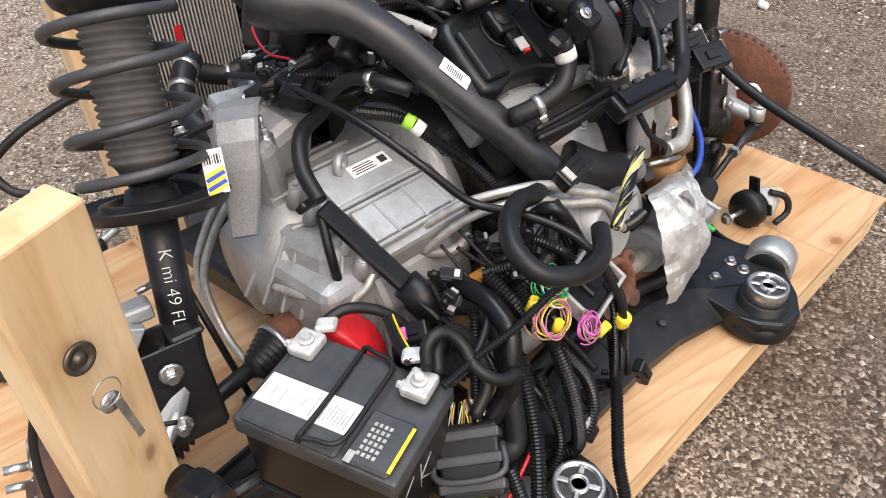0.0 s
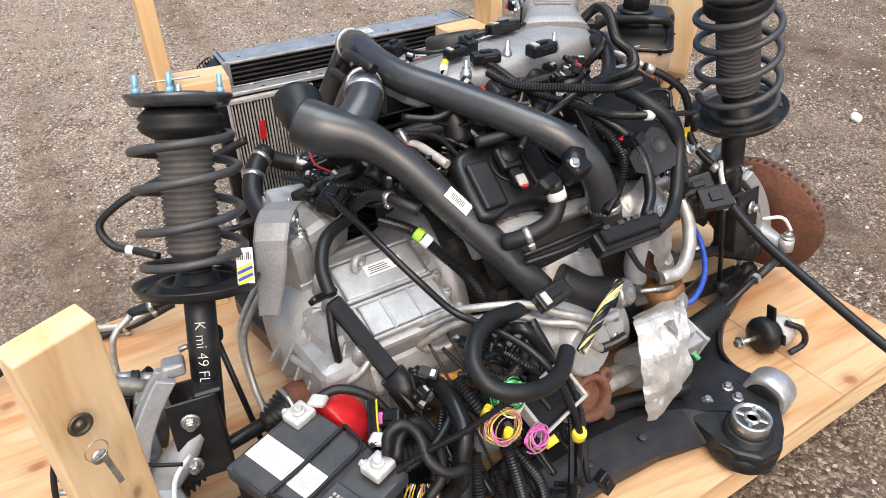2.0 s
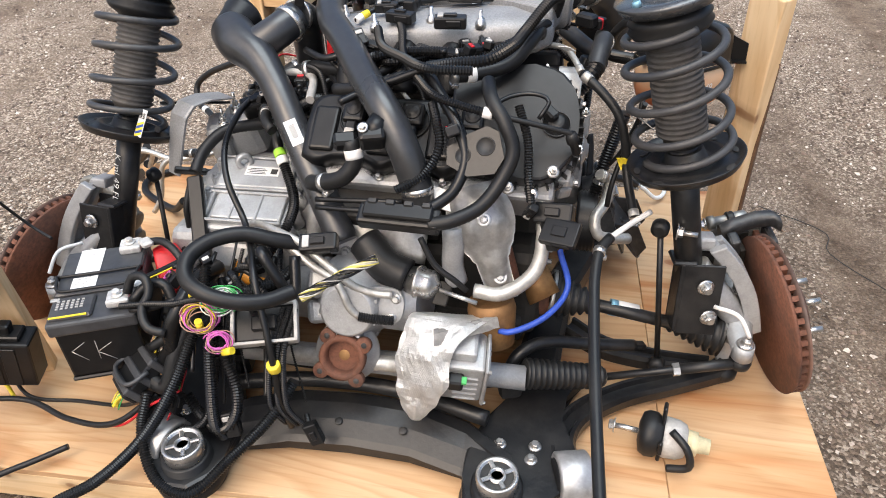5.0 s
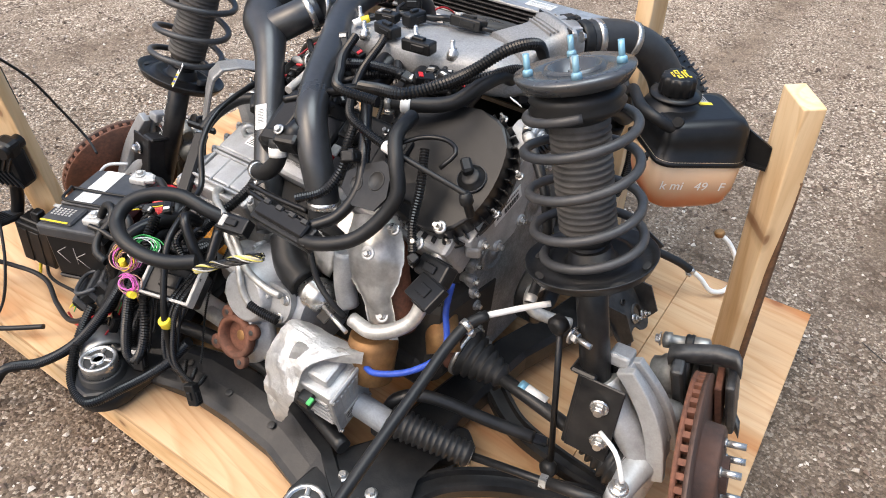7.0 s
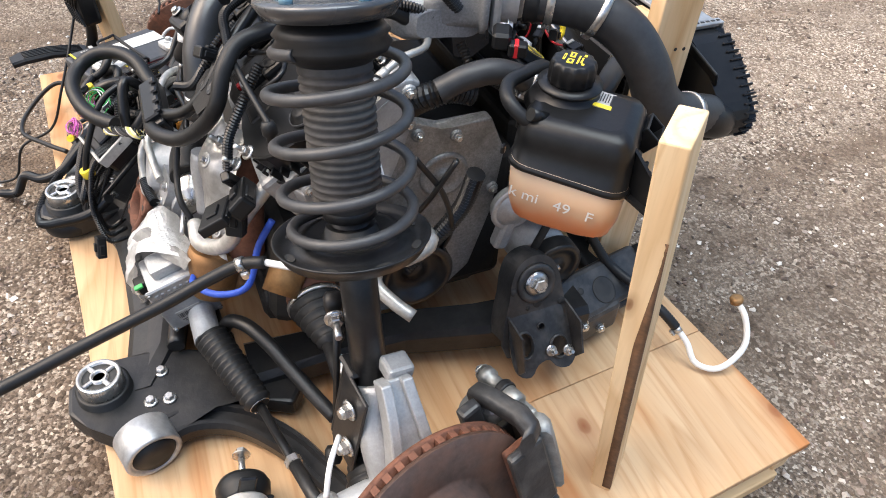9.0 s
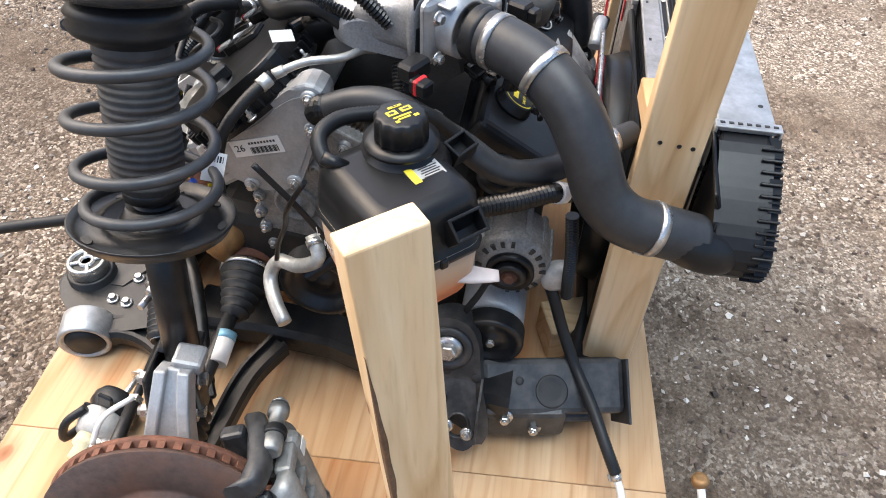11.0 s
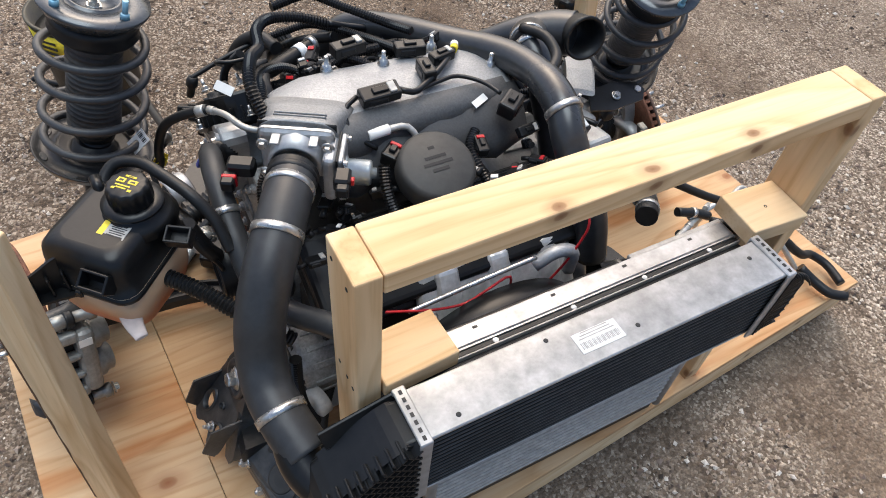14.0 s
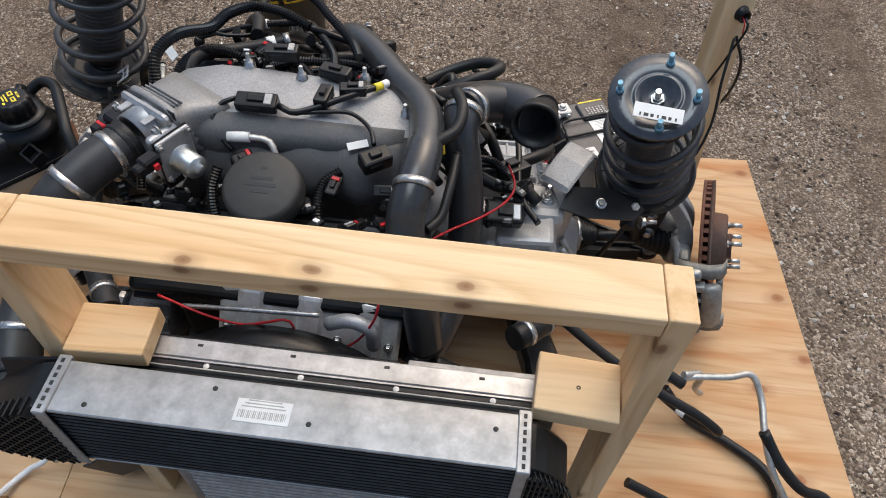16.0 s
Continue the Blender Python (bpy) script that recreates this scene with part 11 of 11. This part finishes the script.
hose("thin_wire", [(-0.362, -0.505, 0.32), (-0.368, -0.512, 0.30), (-0.378, -0.53, 0.265)], 0.0022, REDP, "thin red wire into a plug", "wiring")
hose("thin_wire", [(-0.367, -0.503, 0.32), (-0.373, -0.512, 0.30), (-0.383, -0.528, 0.265)], 0.0022, GREENW, "thin green wire into a plug", "wiring")
connector((-0.385, -0.538, 0.25), (0.25, 0.35, 0.9), (-0.4, -0.8, 0.3), (0.05, 0.026, 0.02), "black inline plug with red and green wires", None)
hose("thin_wire", [(-0.396, -0.552, 0.228), (-0.404, -0.565, 0.212), (-0.40, -0.585, 0.19)], 0.0022, REDP, "thin red wire out of a plug", "wiring")
# large grey multi-pin plug lying by the battery
e = thing("multi_pin_plug", (-0.47, -0.515, 0.26), "large grey and black multi-pin plug with yellow wires", "connector")
pm = basis((-0.468, -0.515, 0.298), (0.72, -0.62, 0.2), (-0.35, -0.35, 0.85))
b = B()
box(b, (0, 0, 0), (0.092, 0.105, 0.034), m=pm, bevel=0.006, seg=2)
part("shell", b, PLASTIC, e, "black shell")
for yy in (0.036, 0.0, -0.036):
    b = B()
    box(b, (0, 0, 0), (0.098, 0.016, 0.044), m=pm @ pose(0, yy, 0.0), bevel=0.004, seg=2)
    part("clamp_bar", b, BATTERY, e, "grey ribbed bar")
b = B()
tube(b, [pm @ Vector(p) for p in ((-0.05, 0.02, 0.012), (-0.05, -0.02, 0.026), (0.0, -0.03, 0.03), (0.05, -0.02, 0.026), (0.05, 0.02, 0.012))], 0.005, 8, 0.01)
part("lever", b, BATTERY, e, "grey locking lever")
rng = random.Random(12)
for k in range(22):
    a = pm @ Vector((-0.038 + 0.0036 * k, 0.05, rng.uniform(-0.01, 0.012)))
    c = pm @ Vector((-0.02 + 0.002 * k + rng.uniform(-0.008, 0.008), 0.085, 0.012 + rng.uniform(-0.008, 0.01)))
    part("wire", tube(B(), [a, a.lerp(c, 0.5) + Vector((0, 0, 0.006)), c], 0.0013, 5, 0.008), (YELLOW, TANW, LOOM, WHITE)[k % 4], e)
for k in range(12):
    a = pm @ Vector((-0.02 + 0.0034 * k, -0.05, rng.uniform(-0.008, 0.008)))
    c = pm @ Vector((-0.012 + 0.002 * k, -0.085, -0.01 + rng.uniform(-0.008, 0.01)))
    part("wire", tube(B(), [a, a.lerp(c, 0.5) + Vector((0, 0, 0.004)), c], 0.0013, 5, 0.008), (YELLOW, GREENW, YELLOW)[k % 3], e)

# hoses behind the transmission cover
hose("coolant_hose", [(-0.345, -0.01, 0.64), (-0.319, -0.044, 0.68), (-0.299, -0.076, 0.69), (-0.283, -0.12, 0.69), (-0.26, -0.142, 0.68)], 0.0115, RUBBER, "black coolant hose with a spring clamp behind the cover", n=12, clamps=((0.62, "clamp"),))
hose("vacuum_hose", [(-0.40, 0.10, 0.60), (-0.37, 0.06, 0.66), (-0.33, 0.02, 0.675), (-0.29, 0.0, 0.66), (-0.27, -0.03, 0.62)], 0.010, LOOM, "corrugated black hose over the transmission", rib=0.002, pitch=0.0055)
hose("vacuum_hose", [(-0.43, 0.09, 0.64), (-0.39, 0.07, 0.66), (-0.35, 0.08, 0.665), (-0.30, 0.07, 0.68)], 0.013, RUBBER, "thick black hose over the transmission", n=12)
e = thing("lifting_eye", (-0.375, -0.085, 0.52), "cast lifting eye on the transmission cover", "bracket")
b = B()
lathe(b, (-0.372, -0.088, 0.565), (0.6, -0.8, 0), [(-0.006, 0.010), (-0.006, 0.02), (0.006, 0.02), (0.006, 0.010), (-0.006, 0.010)], 20, ends=False)
box(b, (-0.365, -0.08, 0.54), (0.03, 0.016, 0.035), rot=(0, 0, 35), bevel=0.004)
part("eye", b, CAST, e)

# stabilizer bar, arching over the steering boot
e = thing("stabilizer_bar", (0.29, -0.33, 0.2), "black steel stabilizer bar arching over the steering boot", "stabilizer bar")
part("bar", tube(B(), [(0.0, -0.34, 0.215), (0.20, -0.345, 0.215), (0.270, -0.338, 0.235), (0.295, -0.318, 0.285), (0.330, -0.292, 0.300), (0.375, -0.265, 0.290), (0.44, -0.234, 0.265), (0.501, -0.206, 0.245), (0.545, -0.184, 0.23)], 0.0135, 14, 0.012), BLACKSTEEL, e)
part("bar", tube(B(), [(0.0, -0.34, 0.215), (-0.22, -0.35, 0.215), (-0.31, -0.34, 0.24), (-0.36, -0.30, 0.29), (-0.42, -0.26, 0.28), (-0.52, -0.2, 0.25), (-0.60, -0.15, 0.23)], 0.0135, 14, 0.012), BLACKSTEEL, e)
b = B()
box(b, (0, 0, 0), (0.045, 0.024, 0.012), m=basis((0.553, -0.18, 0.228), (0.8, 0.45, -0.3), (0, 0, 1)), bevel=0.004)
part("bar_end", b, BLACKSTEEL, e, "flattened bar end")
b = B()
box(b, (0.285, -0.345, 0.225), (0.05, 0.05, 0.05), rot=(0, 0, 20), bevel=0.012, seg=2)
part("bar_clamp", b, RUBBER, e, "rubber bar clamp")

# coolant tubes and parts on the transfer unit
hose("coolant_hose", [(-0.012, -0.41, 0.432), (0.02, -0.407, 0.427), (0.056, -0.40, 0.423)], 0.0105, LOOM, "short corrugated black hose on a metal tube", rib=0.0018, pitch=0.005)
hose("exhaust_pipe", [(0.155, -0.29, 0.585), (0.158, -0.298, 0.55), (0.156, -0.300, 0.50), (0.165, -0.305, 0.46)], 0.022, CAST, "dull cast pipe beside the turbo shield", "pipe", n=18)
hose("oil_line", [(0.10, -0.33, 0.58), (0.13, -0.345, 0.53), (0.17, -0.35, 0.50), (0.19, -0.34, 0.47)], 0.006, RUBBER, "thin black oil line by the actuator", n=10)
hose("oil_line", [(-0.12, -0.29, 0.60), (-0.03, -0.305, 0.612), (0.05, -0.30, 0.615), (0.10, -0.31, 0.60)], 0.0055, LOOM, "thin black line along the rear head", n=10)
hose("oil_line", [(-0.12, -0.285, 0.615), (-0.02, -0.295, 0.628), (0.06, -0.29, 0.63)], 0.0055, LOOM, "thin black line along the rear head", n=10)
connector((0.345, -0.255, 0.612), (0.9, -0.2, 0.15), (0.1, -0.7, 0.7), (0.075, 0.04, 0.03), "black sensor box on the turbo bracket", None)
connector((0.30, -0.262, 0.618), (0.35, -0.5, 0.8), (0.2, -0.7, 0.5), (0.045, 0.018, 0.016), "grey plug with a pale collar by the turbo", TAPE)
for p in ((0.255, -0.262, 0.665), (0.335, -0.232, 0.69), (0.30, -0.25, 0.648)):
    b = B()
    bolt(b, p, (0.1, -0.7, 0.7), 0.008, 0.009, True, 0.018)
    single("zinc_stud", b, STEEL, "zinc stud and nut on the rear cover", "stud", at=p, group="rear cover studs")

# more loom and hoses across the top
hose("wiring_conduit", [(0.10, -0.19, 0.79), (0.115, -0.225, 0.77), (0.125, -0.255, 0.735), (0.10, -0.28, 0.69), (0.05, -0.305, 0.665)], 0.0095, LOOM, "corrugated black conduit down the rear cover", "wiring", rib=0.002, pitch=0.0055)
hose("foam_harness", [(0.08, -0.13, 0.825), (0.115, -0.175, 0.80), (0.155, -0.225, 0.765), (0.175, -0.262, 0.72), (0.16, -0.305, 0.675), (0.115, -0.345, 0.65)], 0.0115, LOOM, "cloth-taped wiring trunk down the rear cover", "wiring", n=12, rib=0.0004, pitch=0.009)
hose("wiring_conduit", [(-0.10, -0.05, 0.80), (-0.04, -0.06, 0.825), (0.03, -0.05, 0.835), (0.10, -0.045, 0.835), (0.18, -0.05, 0.83)], 0.010, LOOM, "corrugated black conduit behind the manifold", "wiring", rib=0.002, pitch=0.0055)
hose("vacuum_hose", [(-0.12, -0.11, 0.77), (-0.06, -0.13, 0.785), (0.0, -0.12, 0.80), (0.05, -0.09, 0.81)], 0.012, RUBBER, "black hose on the rear cover", n=12, clamps=((0.5, "pale"),))

# ---- belt end ----
hose("serpentine_belt", [(0.405, 0.318, 0.49), (0.412, 0.30, 0.44), (0.415, 0.275, 0.38), (0.415, 0.275, 0.34)], 0.009, RUBBER, "black ribbed drive belt between the pulleys", "belt", flat=0.3)
b = B()
lathe(b, (0.372, 0.346, 0.470), (1, 0, 0), [(0, 0.040), (0.003, 0.042), (0.014, 0.042), (0.016, 0.036), (0.010, 0.03), (0.010, 0.016)], 32)
single("pulley_guard", b, PLASTIC, "black round pulley guard on the alternator", "pulley", at=(0.372, 0.346, 0.47))
hose("coolant_pipe", [(0.43, 0.02, 0.545), (0.455, 0.035, 0.52), (0.45, -0.005, 0.488), (0.43, -0.05, 0.47), (0.44, -0.065, 0.44), (0.48, -0.045, 0.42), (0.51, -0.02, 0.405)], 0.0125, PALE, "bent pale aluminium coolant pipe with capped ends", "metal pipe", n=14, clamps=((0.06, "clamp"),))
hose("ground_strap", [(0.50, 0.05, 0.72), (0.495, 0.015, 0.66), (0.47, -0.005, 0.60), (0.455, -0.03, 0.54), (0.452, -0.04, 0.50)], 0.0058, LOOM, "grey sheathed strap with an eye end", "cable", flat=0.7)
hose("wiring_conduit", [(0.30, 0.14, 0.80), (0.33, 0.15, 0.765), (0.345, 0.19, 0.74), (0.34, 0.23, 0.71)], 0.009, LOOM, "corrugated black conduit under the throttle", "wiring", rib=0.002, pitch=0.0055)
hose("breather_elbow", [(0.36, 0.03, 0.74), (0.385, 0.05, 0.765), (0.395, 0.085, 0.775), (0.40, 0.12, 0.765)], 0.022, LOOM, "ribbed black breather elbow on the timing cover", rib=0.003, pitch=0.007, n=16)
hose("front_conduit", [(0.385, 0.43, 0.62), (0.39, 0.44, 0.55), (0.385, 0.445, 0.48), (0.37, 0.45, 0.42)], 0.011, LOOM, "corrugated black conduit beside the alternator", "wiring", rib=0.0022, pitch=0.0055)
b = B()
lathe(b, (0.345, 0.425, 0.45), (0.9, 0.3, 0), [(0, 0.03), (0.02, 0.03), (0.024, 0.024), (0.03, 0.012)], 22)
single("oil_filter", b, TAPE, "pale round filter end beside the alternator", "filter", at=(0.345, 0.425, 0.45))
b = B()
at = Vector((0.372, 0.31, 0.665))
lathe(b, at, (0.2, 0.1, 1), [(0, 0.034), (0.02, 0.034), (0.022, 0.028), (0.024, 0.020), (0.034, 0.019), (0.036, 0.016), (0.036, 0.001)], 28)
single("round_cap", b, PLASTIC, "black round fitting on the front cover", "fitting", at=at)


# small clips, plugs and clamps scattered in the wiring
rng = random.Random(8)


def clutter(zone, n, label, group):
    (x0, x1), (y0, y1), (z0, z1) = zone
    for k in range(n):
        at = Vector((rng.uniform(x0, x1), rng.uniform(y0, y1), rng.uniform(z0, z1)))
        d = Vector((rng.uniform(-1, 1), rng.uniform(-1, 1), rng.uniform(-0.4, 0.4))).normalized()
        size = (rng.uniform(0.018, 0.04), rng.uniform(0.012, 0.022), rng.uniform(0.010, 0.018))
        e = thing("cable_clip", at, label, "clip", group)
        m = basis(at, d, (0.1, -0.3, 0.95))
        b = B()
        box(b, (0, 0, 0), size, m=m, bevel=0.002)
        box(b, (0, 0, 0), (size[0] * 0.45, size[1] * 1.3, size[2] * 0.6), m=m @ pose(size[0] * 0.2, 0, 0), bevel=0.001)
        cyl(b, m @ Vector((size[0] * 0.5, 0, 0)), m @ Vector((size[0] * 0.95, 0, -0.004)), size[2] * 0.36, n=10)
        part("shell", b, PLASTIC, e)
        b = B()
        kind = rng.random()
        box(b, (0, 0, 0), (size[0] * 0.22, size[1] * 0.7, 0.003), m=m @ pose(-size[0] * 0.22, 0, size[2] * 0.5 + 0.001), bevel=0.0006)
        part("tab", b, TAPE if kind < 0.6 else (WHITE if kind < 0.85 else REDP), e, "small lock tab")


clutter(((-0.30, 0.02), (-0.10, 0.02), (0.70, 0.765)), 20, "small black plug in the wiring under the charge pipes", "plugs under the pipes")
clutter(((-0.12, 0.24), (-0.06, 0.0), (0.825, 0.85)), 12, "small black plug in the wiring behind the manifold", "plugs behind the manifold")
clutter(((-0.40, -0.20), (-0.46, -0.30), (0.40, 0.52)), 14, "small black plug in the rear wiring harness", "plugs in the rear harness")
clutter(((-0.46, -0.30), (0.0, 0.18), (0.64, 0.68)), 12, "small black plug in the wiring on the transmission", "plugs on the transmission")
clutter(((0.14, 0.33), (0.24, 0.36), (0.74, 0.80)), 8, "small black plug in the wiring by the throttle", "plugs by the throttle")
clutter(((-0.15, 0.02), (0.24, 0.34), (0.74, 0.79)), 8, "small black plug in the wiring over the front cover", "plugs over the front cover")
for k in range(10):
    x = -0.30 + 0.035 * k
    hose("wiring_branch", [(x, 0.03 + rng.uniform(-0.02, 0.03), 0.72), (x + 0.04, 0.0 + rng.uniform(-0.03, 0.03), 0.755 + rng.uniform(-0.01, 0.02)), (x + 0.09, -0.04 + rng.uniform(-0.03, 0.03), 0.755 + rng.uniform(-0.01, 0.02)), (x + 0.12, -0.10 + rng.uniform(-0.03, 0.03), 0.74)], rng.choice((0.0045, 0.006, 0.009)), LOOM if k % 3 else TAPE, "wiring branch tangled under the charge pipes", "wiring", group="tangled wiring", rib=0.0016 if k % 2 else 0, pitch=0.005)
for k in range(12):
    a = Vector((-0.40 + 0.02 * k, -0.30 + rng.uniform(-0.03, 0.03), 0.44 + rng.uniform(-0.02, 0.05)))
    c = Vector((-0.38 + 0.024 * k, -0.52 + rng.uniform(-0.03, 0.03), 0.30 + rng.uniform(-0.05, 0.08)))
    mid = a.lerp(c, 0.5) + Vector((rng.uniform(-0.03, 0.03), rng.uniform(-0.03, 0.0), rng.uniform(0.0, 0.05)))
    hose("wiring_branch", [a, mid, c], rng.choice((0.003, 0.0045, 0.0065)), LOOM, "thin black wiring branch hanging in the rear harness", "wiring", group="hanging wiring", rib=0.0014 if k % 2 else 0, pitch=0.0045)
